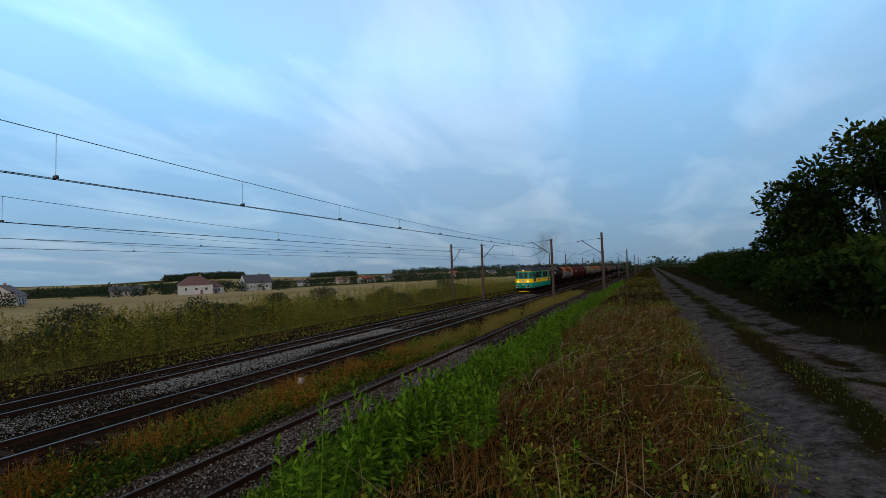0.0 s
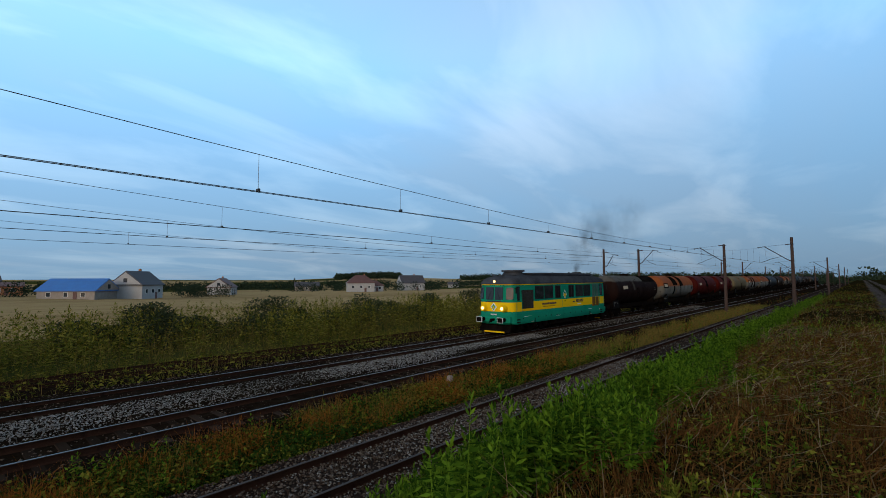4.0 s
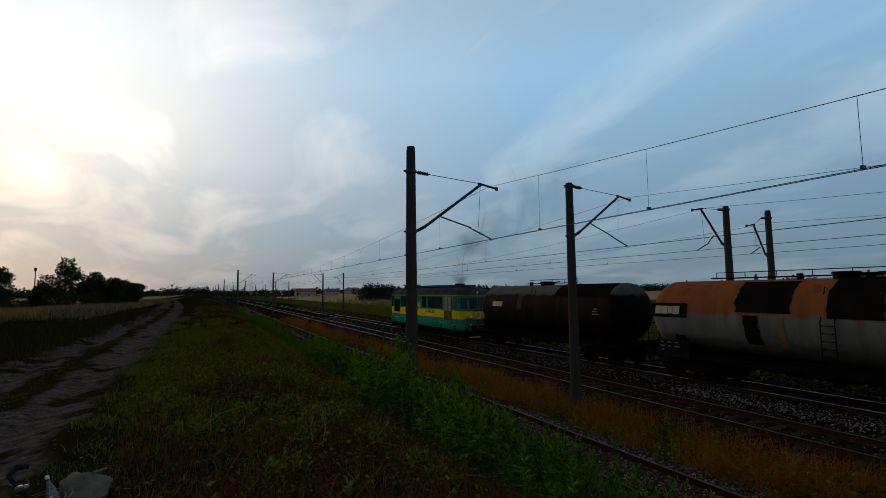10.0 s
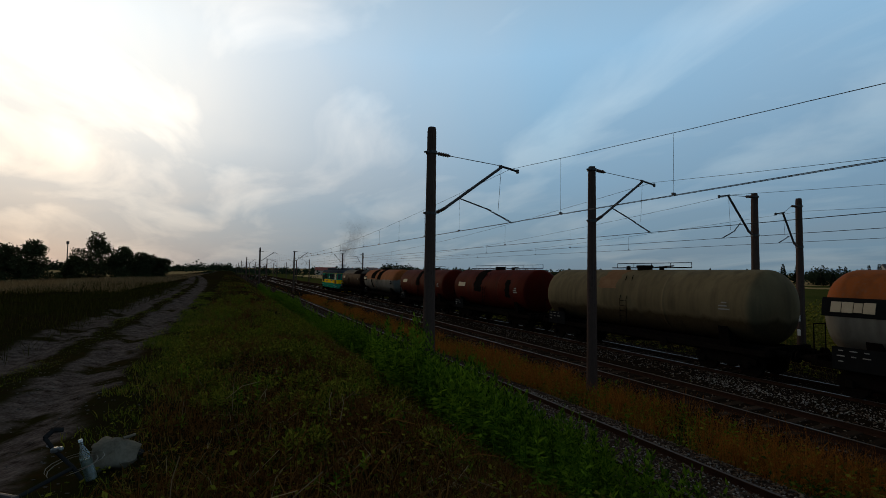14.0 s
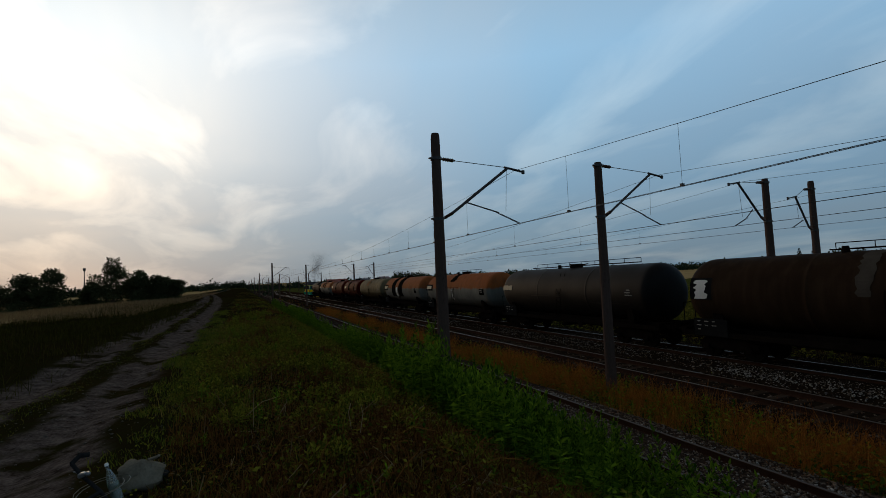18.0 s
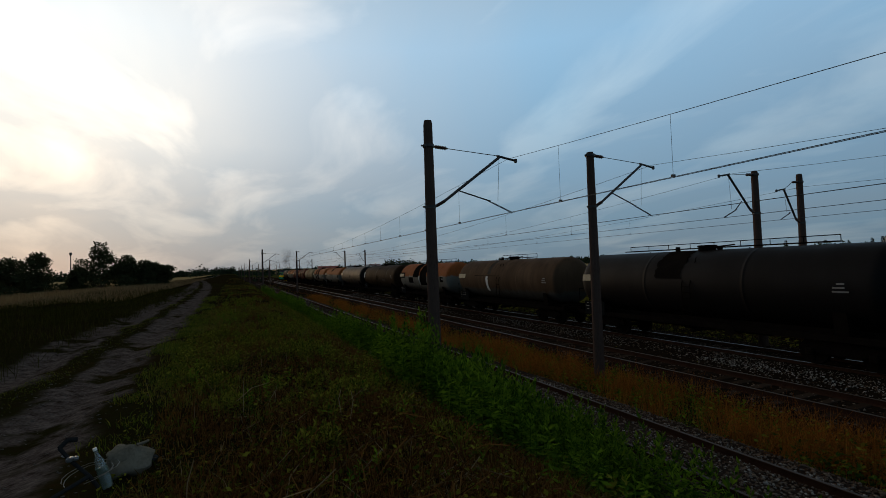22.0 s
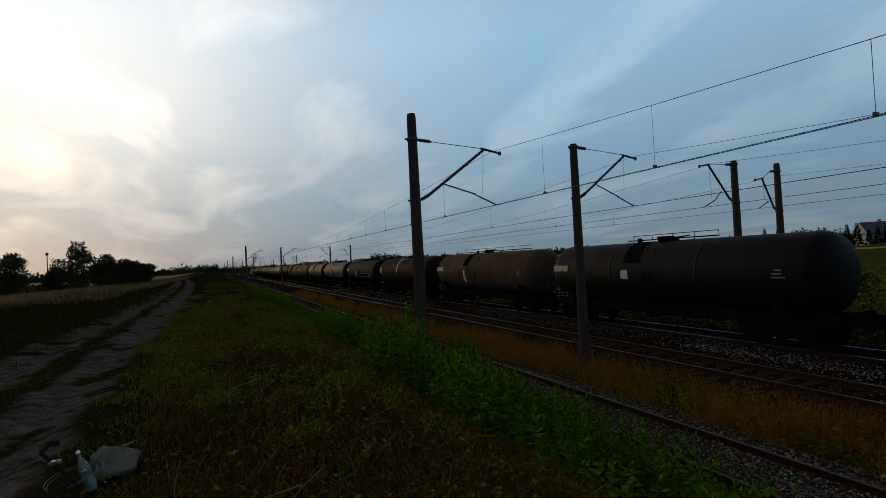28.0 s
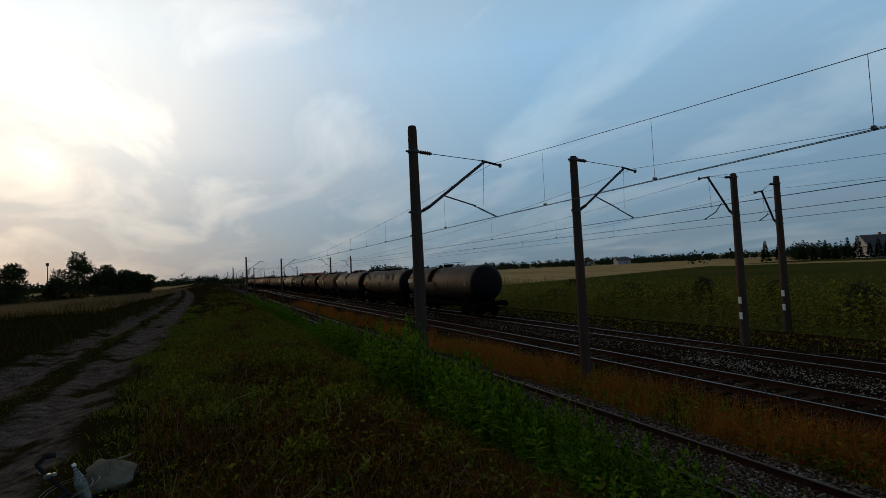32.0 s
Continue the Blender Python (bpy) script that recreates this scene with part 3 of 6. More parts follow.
def plan_ring(z, lean, inset=0.0):
    """The outline of the body at one height: rounded cab ends leaning back by lean."""
    h = HW - inset
    a, b = 0.55 + lean + inset, LOCO_LEN - 0.55 - lean - inset
    front = [(-h, a + 0.62), (-h + 0.06, a + 0.36), (-h + 0.30, a + 0.13), (-0.72, a + 0.02), (0, a), (0.72, a + 0.02), (h - 0.30, a + 0.13), (h - 0.06, a + 0.36), (h, a + 0.62)]
    back = [(x, LOCO_LEN - y) for x, y in reversed(front)]
    return [(x, y, z) for x, y in front + back]


def build_loco():
    t = thing("diesel_locomotive", "green and yellow six-axle diesel locomotive with grey roof", "locomotive")
    part("lower_body", Shape().loft([plan_ring(0.72, 0.05, 0.05), plan_ring(0.80, 0, 0), plan_ring(1.22, 0, 0), plan_ring(1.28, 0, 0.015), plan_ring(1.60, 0.0, 0.015)]), M_GREEN, t, "", True)
    part("waist_stripe", Shape().loft([plan_ring(1.603, 0.0, 0.008), plan_ring(2.247, 0.03, 0.008)]), M_YELLOW, t, "broad yellow waist stripe", True)
    part("upper_body", Shape().loft([plan_ring(2.25, 0.03, 0.015), plan_ring(2.4, 0.035, 0.015), plan_ring(3.44, 0.13, 0.03)]), M_GREEN, t, "", True)
    part("gutter_stripe", Shape().loft([plan_ring(3.443, 0.125, 0.012), plan_ring(3.50, 0.135, 0.012)]), M_YELLOW, t, "thin yellow gutter line", True)
    rings = [plan_ring(3.503, 0.09, -0.03), plan_ring(3.60, 0.10, -0.01), plan_ring(3.80, 0.20, 0.06), plan_ring(3.97, 0.42, 0.20), plan_ring(4.09, 0.8, 0.42), plan_ring(4.15, 1.3, 0.72)]
    part("roof", Shape().loft(rings), M_ROOF, t, "", True)
    # roof gear
    part("roof_walkway", Shape().box((0, 8.4, 4.17), (1.0, 11.6, 0.08), 0.02), M_ROOF, t)
    for y0, y1, h in ((3.9, 5.76, 0.13), (5.8, 9.26, 0.16), (9.3, 11.76, 0.16), (11.8, 14.6, 0.13)):
        part("roof_hatch", Shape().box((0, (y0 + y1) / 2, 4.17 + h / 2), (1.9, y1 - y0, h + 0.04), 0.05), M_ROOF, t)
    part("fan_cowl", Shape().lathe((0, 3.05, 4.1), (0, 3.05, 4.52), [(0, 0.80), (0.5, 0.74), (0.52, 0.70), (0.7, 0.70), (0.72, 0.86), (1, 0.86)], 28), M_ROOF, t, "round grey fan cowl")
    part("exhaust_stack", Shape().box((0, 13.5, 4.3), (0.7, 0.55, 0.3), 0.04), M_DARK, t)
    for y, d in ((1.35, -1), (LOCO_LEN - 1.35, 1)):
        for s in (-0.3, 0.3):
            part("horn", Shape().lathe((s, y, 4.12), (s, y + d * 0.42, 4.14), [(0, 0.02), (0.7, 0.035), (1, 0.085)], 10).rod((s, y, 3.95), (s, y, 4.13), 0.02), M_STEEL, t)
    # side windows, louvres and grilles
    for y0, y1, kind in ((1.22, 1.6, "glass"), (3.68, 4.93, "slats"), (5.05, 6.35, "slats"), (6.70, 7.55, "dark"), (8.96, 9.85, "dark"), (10.20, 11.55, "slats"), (11.68, 13.02, "slats"), (14.86, 15.5, "glass")):
        for s in (1, -1):
            w = part("side_window", Shape().box((s * (HW - 0.015), (y0 + y1) / 2, 2.86), (0.05, y1 - y0, 0.98), 0.02), M_FRAME, t)
            x = s * (HW + 0.012)
            if kind == "slats":
                for k in range(11):
                    m = Matrix.Translation((x, (y0 + y1) / 2, 2.44 + 0.084 * k)) @ pose(0, 0, 0, 0, s * 35, 0)
                    part("slat", Shape().box((0, 0, 0), (0.05, y1 - y0 - 0.1, 0.012), 0, m), M_SLATS, w)
            else:
                part("pane", Shape().box((x - s * 0.002, (y0 + y1) / 2, 2.86), (0.02, y1 - y0 - 0.08, 0.90), 0.008), M_GLASS if kind == "glass" else M_DARK, w, "dark window pane")
                part("glazing_bar", Shape().box((x + s * 0.012, (y0 + y1) / 2, 2.86), (0.012, 0.025, 0.9), 0.003), M_SLATS, w)
    for s in (1, -1):
        g = part("radiator_grille", Shape().box((s * (HW - 0.02), 2.64, 2.42), (0.06, 1.56, 1.32), 0.01), M_DARK, t, "large dark radiator grille in a yellow frame")
        for k in range(17):
            part("grille_bar", Shape().box((s * (HW + 0.02), 1.92 + 0.09 * k, 2.42), (0.03, 0.022, 1.28), 0.004), M_SLATS, g)
        part("grille_sill", Shape().box((s * (HW + 0.015), 2.64, 1.73), (0.05, 1.64, 0.07), 0.01), M_YELLOW, g)
        for y0, y1 in ((13.38, 14.0), (14.08, 14.7)):
            for z0, z1, mt in ((2.26, 3.36, M_LOUVRE), (1.46, 2.24, M_RUSTLOUVRE)):
                p = part("louvre_panel", Shape().box((s * (HW - 0.01), (y0 + y1) / 2, (z0 + z1) / 2), (0.03, y1 - y0, z1 - z0), 0.008), mt, t, "louvred panel" if mt is M_LOUVRE else "rust-stained louvred panel")
                for k in range(int((z1 - z0) / 0.075)):
                    m = Matrix.Translation((s * (HW + 0.012), (y0 + y1) / 2, z0 + 0.05 + 0.075 * k)) @ pose(0, 0, 0, 0, s * 40, 0)
                    part("slat", Shape().box((0, 0, 0), (0.045, y1 - y0 - 0.06, 0.01), 0, m), mt, p)
        # cab doors, rails and steps
        for y in (1.12, 1.78, 14.76, 15.6):
            part("handrail", Shape().rod((s * (HW + 0.06), y, 1.2), (s * (HW + 0.06), y, 2.85), 0.016).rod((s * HW, y, 1.22), (s * (HW + 0.06), y, 1.22), 0.012).rod((s * HW, y, 2.83), (s * (HW + 0.06), y, 2.83), 0.012), M_GREEN, t)
        for y in (1.42, 15.2):
            for z in (0.86, 1.04):
                part("door_step", Shape().box((s * (HW + 0.0), y, z), (0.05, 0.42, 0.09), 0.01), M_DARK, t)
            part("cab_door", Shape().box((s * (HW - 0.007), y, 1.42), (0.02, 0.56, 0.36), 0.006), M_GREEN, t)
        part("side_door", Shape().box((s * (HW - 0.008), 8.25, 2.55), (0.03, 0.76, 1.72), 0.01), M_GREEN, t)
        part("door_base", Shape().box((s * (HW - 0.002), 8.25, 1.92), (0.03, 0.74, 0.62), 0.01), M_YELLOW, t)
        # diamond badge
        d = part("badge", Shape().add([(s * (HW + 0.012), 8.25, 2.98), (s * (HW + 0.012), 8.57, 2.62), (s * (HW + 0.012), 8.25, 2.26), (s * (HW + 0.012), 7.93, 2.62),
                                       (s * HW, 8.25, 2.98), (s * HW, 8.57, 2.62), (s * HW, 8.25, 2.26), (s * HW, 7.93, 2.62)],
                                      [(0, 1, 2, 3), (7, 6, 5, 4), (0, 4, 5, 1), (1, 5, 6, 2), (2, 6, 7, 3), (3, 7, 4, 0)]), M_WHITE, t, "white diamond badge with a yellow drop")
        part("badge_field", Shape().add([(s * (HW + 0.0165), 8.25, 2.92), (s * (HW + 0.0165), 8.515, 2.62), (s * (HW + 0.0165), 8.25, 2.32), (s * (HW + 0.0165), 7.985, 2.62),
                                         (s * HW, 8.25, 2.92), (s * HW, 8.515, 2.62), (s * HW, 8.25, 2.32), (s * HW, 7.985, 2.62)],
                                        [(0, 1, 2, 3), (7, 6, 5, 4), (0, 4, 5, 1), (1, 5, 6, 2), (2, 6, 7, 3), (3, 7, 4, 0)]), M_GREEN, d)
        part("badge_drop", Shape().ball((s * (HW + 0.012), 8.25, 2.58), (0.012, 0.13, 0.17), 12, 8), M_YELLOW, d)
        part("plate", Shape().box((s * (HW + 0.012), 8.25, 2.10), (0.014, 0.14, 0.1), 0.003), M_UNDER, t)
        # operator's name and number as plain bars
        y = 4.68
        for k, w in enumerate((0.13, 0.13, 0.10, 0.14, 0.13, 0.14, 0.08, 0.07, 0.0, 0.08, 0.09, 0.13, 0.13, 0.13, 0.06, 0.13, 0.05, 0.13)):
            if w:
                m = Matrix.Translation((s * (HW - 0.002), y + w / 2, 2.0 + (0.02 if k in (6, 7, 9) else 0))) @ pose(0, 0, 0, -14 * s, 0, 0)
                part("name_bar", Shape().box((0, 0, 0), (0.026, w * 0.78, 0.17 if k in (6, 7, 9, 12) else 0.13), 0.004, m), M_SCRIPT, t)
            y += w + 0.015 if w else 0.05
        part("name_line", Shape().box((s * (HW - 0.004), 5.68, 1.80), (0.024, 1.9, 0.025), 0.002), M_RUSTLOUVRE, t)
        y = 10.22
        for k, w in enumerate((0.13, 0.13, 0.13, 0.13, 0.0, 0.13, 0.13, 0.13, 0.0, 0.09)):
            if w:
                part("number_bar", Shape().box((s * (HW - 0.002), y + w / 2, 2.04), (0.026, w * 0.8, 0.23 if w > 0.1 else 0.05), 0.004), M_SCRIPT, t)
            y += w + 0.04 if w else 0.09
        for k in range(4):
            part("number_bar", Shape().box((s * (HW - 0.002), 9.68 + 0.12 * k, 1.98), (0.026, 0.07, 0.10), 0.003), M_SCRIPT, t)
        for k in range(6):
            part("number_bar", Shape().box((s * (HW - 0.002), 10.55 + 0.11 * k, 1.77), (0.026, 0.08, 0.09), 0.003), M_WHITE, t)
        for y, z, w in ((2.6, 1.22, 0.9), (3.3, 0.82, 0.35), (7.1, 1.02, 0.6), (12.9, 1.24, 0.75), (13.1, 0.82, 0.35), (14.9, 1.16, 0.22), (14.9, 1.10, 0.22)):
            part("stencil_bar", Shape().box((s * (HW + 0.004), y, z), (0.014, w, 0.022), 0.002), M_WHITE, t)
        for y in (3.55, 3.6, 12.75, 12.8, 12.86):
            part("drain_pipe", Shape().rod((s * (HW + 0.02), y, 0.65), (s * (HW + 0.02), y, 1.05), 0.014), M_WHEEL, t)
        for y in (2.0, 4.1, 5.2, 6.0, 6.9, 8.2, 9.1, 10.0, 11.2):
            part("skirt_bolt", Shape().lathe((s * HW, y, 1.10), (s * (HW + 0.025), y, 1.10), [(0, 0.05), (1, 0.04)], 8), M_FRAME, t)
    # cab ends
    for end in (0, 1):
        f = 1 if end == 0 else -1

        def e(x, y, z):
            return (x, y if end == 0 else LOCO_LEN - y, z)
        for s in (-1, 1):
            part("windscreen", Shape().loft([[e(s * 0.06, 0.62, 2.42), e(s * 0.72, 0.64, 2.42), e(s * 0.72, 0.71, 3.30), e(s * 0.06, 0.69, 3.30)], [e(s * 0.06, 0.575, 2.42), e(s * 0.72, 0.595, 2.42), e(s * 0.72, 0.66, 3.30), e(s * 0.06, 0.64, 3.30)]]), M_GLASS, t, "raked windscreen pane")
            part("corner_window", Shape().loft([[e(s * 0.98, 0.70, 2.45), e(s * 1.36, 0.93, 2.45), e(s * 1.33, 0.99, 3.27), e(s * 0.96, 0.77, 3.27)], [e(s * 0.99, 0.635, 2.45), e(s * 1.42, 0.88, 2.45), e(s * 1.40, 0.95, 3.27), e(s * 0.97, 0.70, 3.27)]]), M_GLASS, t)
            h = part("headlight", Shape().lathe(e(s * 0.82, 0.75, 1.83), e(s * 0.82, 0.34, 1.83), [(0, 0.27), (0.5, 0.26), (0.85, 0.22), (1, 0.20)], 20), M_YELLOW, t, "bulging yellow headlight housing")
            part("lens", Shape().lathe(e(s * 0.82, 0.36, 1.83), e(s * 0.82, 0.315, 1.83), [(0, 0.125), (1, 0.11)], 16), M_GLOW if end == 0 else M_LAMP, h, "lit headlamp lens" if end == 0 else "unlit headlamp lens")
            b = part("buffer", Shape().lathe(e(s * 0.875, 0.6, 1.06), e(s * 0.875, 0.06, 1.06), [(0, 0.14), (0.55, 0.14), (0.56, 0.09), (1, 0.09)], 14), M_UNDER, t)
            part("buffer_head", Shape().box(e(s * 0.875, 0.03, 1.06), (0.46, 0.06, 0.36), 0.03), M_UNDER, b, "square black buffer plate edged in white")
            for dx, dz, sx, sz in ((0, 0.17, 0.46, 0.03), (0, -0.17, 0.46, 0.03), (0.215, 0, 0.03, 0.34), (-0.215, 0, 0.03, 0.34)):
                part("buffer_edge", Shape().box(e(s * 0.875 + dx, 0.028, 1.06 + dz), (sx, 0.066, sz), 0.004), M_WHITE, b)
        part("top_lamp", Shape().lathe(e(0, 0.95, 3.70), e(0, 0.66, 3.70), [(0, 0.15), (1, 0.13)], 16), M_ROOF, t)
        part("top_lens", Shape().lathe(e(0, 0.67, 3.70), e(0, 0.645, 3.70), [(0, 0.10), (1, 0.09)], 14), M_GLOW if end == 0 else M_LAMP, t, "small roof headlamp lens")
        part("nose_badge", Shape().loft([[e(0, 0.58, 2.22), e(0.26, 0.58, 1.92), e(0, 0.55, 1.62), e(-0.26, 0.58, 1.92)], [e(0, 0.53, 2.22), e(0.26, 0.53, 1.92), e(0, 0.515, 1.62), e(-0.26, 0.53, 1.92)]]), M_WHITE, t, "white diamond badge on the nose")
        part("nose_field", Shape().loft([[e(0, 0.57, 2.13), e(0.19, 0.57, 1.92), e(0, 0.54, 1.71), e(-0.19, 0.57, 1.92)], [e(0, 0.522, 2.13), e(0.19, 0.522, 1.92), e(0, 0.507, 1.71), e(-0.19, 0.522, 1.92)]]), M_GREEN, t)
        part("nose_drop", Shape().ball(e(0, 0.515, 1.90), (0.075, 0.02, 0.11), 10, 6), M_YELLOW, t)
        for k in range(9):
            part("name_bar", Shape().box(e(-0.56 + 0.14 * k, 0.585, 2.30), (0.10, 0.06, 0.075), 0.004), M_SCRIPT, t)
        for k in range(6):
            part("number_bar", Shape().box(e(-0.22 + 0.085 * k, 0.555, 1.40), (0.055, 0.05, 0.09), 0.003), M_WHITE, t)
        for s in (-1, 1):
            part("wiper", Shape().rod(e(s * 0.55, 0.57, 2.40), e(s * 0.25, 0.60, 3.0), 0.009, n=5), M_DARK, t)
            part("mirror_arm", Shape().rod(e(s * 1.44, 0.98, 3.2), e(s * 1.62, 0.90, 3.25), 0.012, n=5).box(e(s * 1.64, 0.88, 3.05), (0.05, 0.10, 0.36), 0.015), M_DARK, t)
            part("front_rail", Shape().rod(e(s * 0.2, 0.50, 1.34), e(s * 1.15, 0.56, 1.34), 0.014, n=6).rod(e(s * 0.2, 0.50, 1.34), e(s * 0.2, 0.58, 1.28), 0.012, n=5).rod(e(s * 1.15, 0.56, 1.34), e(s * 1.15, 0.66, 1.28), 0.012, n=5), M_GREEN, t)
            part("corner_step", Shape().box(e(s * 1.2, 0.72, 0.42), (0.32, 0.22, 0.03), 0.006).rod(e(s * 1.06, 0.72, 0.42), e(s * 1.06, 0.72, 0.8), 0.012, n=5).rod(e(s * 1.34, 0.72, 0.42), e(s * 1.34, 0.72, 0.8), 0.012, n=5), M_UNDER, t)
        part("buffer_beam", Shape().box(e(0, 0.66, 1.05), (2.7, 0.24, 0.42), 0.03), M_GREEN, t)
        part("coupler", Shape().box(e(0, 0.40, 1.05), (0.16, 0.5, 0.16), 0.03).lathe(e(-0.06, 0.2, 0.98), e(0.06, 0.2, 0.98), [(0, 0.1), (1, 0.1)], 10), M_UNDER, t)
        for s in (-0.35, 0.35):
            part("air_hose", Shape().rod(e(s, 0.56, 0.95), e(s, 0.42, 0.72), 0.025).rod(e(s, 0.42, 0.72), e(s * 0.9, 0.36, 0.45), 0.025), M_UNDER, t)
        part("snow_plough", Shape().loft([[e(-1.25, 0.9, 0.72), e(1.25, 0.9, 0.72), e(1.25, 0.85, 0.72), e(-1.25, 0.85, 0.72)], [e(-1.3, 0.62, 0.20), e(1.3, 0.62, 0.20), e(1.3, 0.56, 0.20), e(-1.3, 0.56, 0.20)]]), M_UNDER, t, "black snow plough")
        for s in (-1, 1):
            part("plough_cheek", Shape().loft([[e(s * 1.20, 0.60, 0.24), e(s * 1.20, 1.05, 0.34), e(s * 1.20, 1.45, 0.74), e(s * 1.20, 0.80, 0.74)], [e(s * 1.26, 0.60, 0.24), e(s * 1.26, 1.05, 0.34), e(s * 1.26, 1.45, 0.74), e(s * 1.26, 0.80, 0.74)]]), M_UNDER, t)
        part("plough_lip", Shape().box(e(0, 0.58, 0.20), (1.7, 0.06, 0.10), 0.01), M_YELLOW, t, "yellow plough lip")
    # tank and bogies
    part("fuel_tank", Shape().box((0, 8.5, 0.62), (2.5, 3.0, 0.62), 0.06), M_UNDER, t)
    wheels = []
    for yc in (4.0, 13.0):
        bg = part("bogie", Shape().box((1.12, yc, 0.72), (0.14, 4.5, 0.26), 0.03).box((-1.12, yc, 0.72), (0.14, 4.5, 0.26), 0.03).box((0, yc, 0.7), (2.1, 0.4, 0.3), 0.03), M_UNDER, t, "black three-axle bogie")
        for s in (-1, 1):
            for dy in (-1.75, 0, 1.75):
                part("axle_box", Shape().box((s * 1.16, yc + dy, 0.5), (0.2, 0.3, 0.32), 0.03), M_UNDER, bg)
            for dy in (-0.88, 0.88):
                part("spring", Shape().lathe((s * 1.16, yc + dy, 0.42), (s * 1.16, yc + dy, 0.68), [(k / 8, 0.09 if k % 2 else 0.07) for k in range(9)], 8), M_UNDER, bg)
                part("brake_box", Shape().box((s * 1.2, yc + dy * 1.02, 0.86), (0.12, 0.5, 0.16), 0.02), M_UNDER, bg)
        for dy in (-1.75, 0, 1.75):
            wheels.append(build_wheelset(t, yc + dy, 0.55))
    return t, wheels


def build_wheelset(t, y, r):
    s = Shape()
    for sx in (-1, 1):
        s.lathe((sx * 0.69, 0, 0), (sx * 0.825, 0, 0), [(0, r + 0.03), (0.2, r + 0.03), (0.28, r), (1, r - 0.005)], 20)
        s.box((sx * 0.84, 0, 0), (0.03, r * 1.5, 0.06), 0.005)
    s.rod((-0.9, 0, 0), (0.9, 0, 0), 0.085)
    w = part("wheelset", s, M_WHEEL, t, "steel wheelset on its axle")
    w.location = (0, y, r + 0.004)
    return w


def tank_paint(name, base, top=None, low=None, split=(2.3, 3.6), streaks=(0.02, 0.016, 0.014), amount=0.45):
    """Weathered tank paint: bands by height with ragged edges, streaks running down, grime."""
    m = bpy.data.materials.new(name)
    m.use_nodes = True
    nt = m.node_tree
    b = nt.nodes["Principled BSDF"]
    N, K = nt.nodes.new, nt.links.new
    co, sep = N("ShaderNodeTexCoord"), N("ShaderNodeSeparateXYZ")
    K(co.outputs["Object"], sep.inputs[0])
    info = N("ShaderNodeObjectInfo")

    def noise_(scale, stretch, detail=4):
        mp, n = N("ShaderNodeMapping"), N("ShaderNodeTexNoise")
        n.noise_dimensions = "4D"
        mp.inputs["Scale"].default_value = stretch
        K(co.outputs["Object"], mp.inputs[0])
        K(mp.outputs[0], n.inputs["Vector"])
        mul = N("ShaderNodeMath")
        mul.operation, mul.inputs[1].default_value = "MULTIPLY", 40.0
        K(info.outputs["Random"], mul.inputs[0])
        K(mul.outputs[0], n.inputs["W"])
        n.inputs["Scale"].default_value, n.inputs["Detail"].default_value = scale, detail
        return n.outputs["Fac"]

    def ramp_(f, p0, p1):
        r = N("ShaderNodeMapRange")
        r.inputs["From Min"].default_value, r.inputs["From Max"].default_value = p0, p1
        K(f, r.inputs[0])
        return r.outputs[0]

    def mix(f, a, c):
        n = N("ShaderNodeMix")
        n.data_type = "RGBA"
        for i, v in ((0, f), (6, a), (7, c)):
            if isinstance(v, (int, float)):
                n.inputs[i].default_value = v
            elif isinstance(v, tuple):
                n.inputs[i].default_value = (*v, 1)
            else:
                K(v, n.inputs[i])
        return n.outputs[2]
    blotch, run, grit = noise_(0.9, (1, 1, 0.6)), noise_(2.4, (1, 1.4, 0.10), 6), noise_(14, (1, 1, 0.5))
    wob = N("ShaderNodeMath")
    wob.operation, wob.inputs[1].default_value = "MULTIPLY_ADD", 0.55
    K(run, wob.inputs[0])
    K(sep.outputs[2], wob.inputs[2])
    c = mix(ramp_(blotch, 0.35, 0.65), base, tuple(v * 0.72 for v in base))
    if top:
        c = mix(ramp_(wob.outputs[0], split[1] + 0.2, split[1] + 0.36), c, top)
    if low:
        c = mix(ramp_(wob.outputs[0], split[0] + 0.36, split[0] + 0.16), c, low)
    f = N("ShaderNodeMath")
    f.operation, f.inputs[1].default_value = "MULTIPLY", amount
    K(ramp_(run, 0.46, 0.72), f.inputs[0])
    c = mix(f.outputs[0], c, streaks)
    f2 = N("ShaderNodeMath")
    f2.operation, f2.inputs[1].default_value = "MULTIPLY", 0.3
    K(ramp_(grit, 0.5, 0.75), f2.inputs[0])
    c = mix(f2.outputs[0], c, tuple(v * 0.6 + 0.004 for v in base))
    K(c, b.inputs["Base Color"])
    rr = N("ShaderNodeMapRange")
    b.inputs["Specular IOR Level"].default_value = 0.012
    rr.inputs["To Min"].default_value, rr.inputs["To Max"].default_value = 0.5, 0.78
    K(blotch, rr.inputs[0])
    K(rr.outputs[0], b.inputs["Roughness"])
    return m


P_BROWN = tank_paint("brown_tank", (0.018, 0.008, 0.006), top=(0.10, 0.092, 0.078), split=(2.3, 3.55))
P_ORANGE = tank_paint("orange_grey_tank", (0.175, 0.165, 0.14), top=(0.27, 0.075, 0.022), low=(0.11, 0.098, 0.08), split=(1.9, 2.85), amount=0.35)
P_RED = tank_paint("red_tank", (0.078, 0.007, 0.004), amount=0.35)
# beige low band: dark stain plus the flank's lower shade put into the paint
P_BEIGE = tank_paint("beige_tank", (0.17, 0.13, 0.072), low=(0.06, 0.042, 0.022), split=(2.2, 3.9), amount=0.4)
P_BLACK = tank_paint("black_tank", (0.0055, 0.0045, 0.005), amount=0.4, streaks=(0.003, 0.0028, 0.0026))
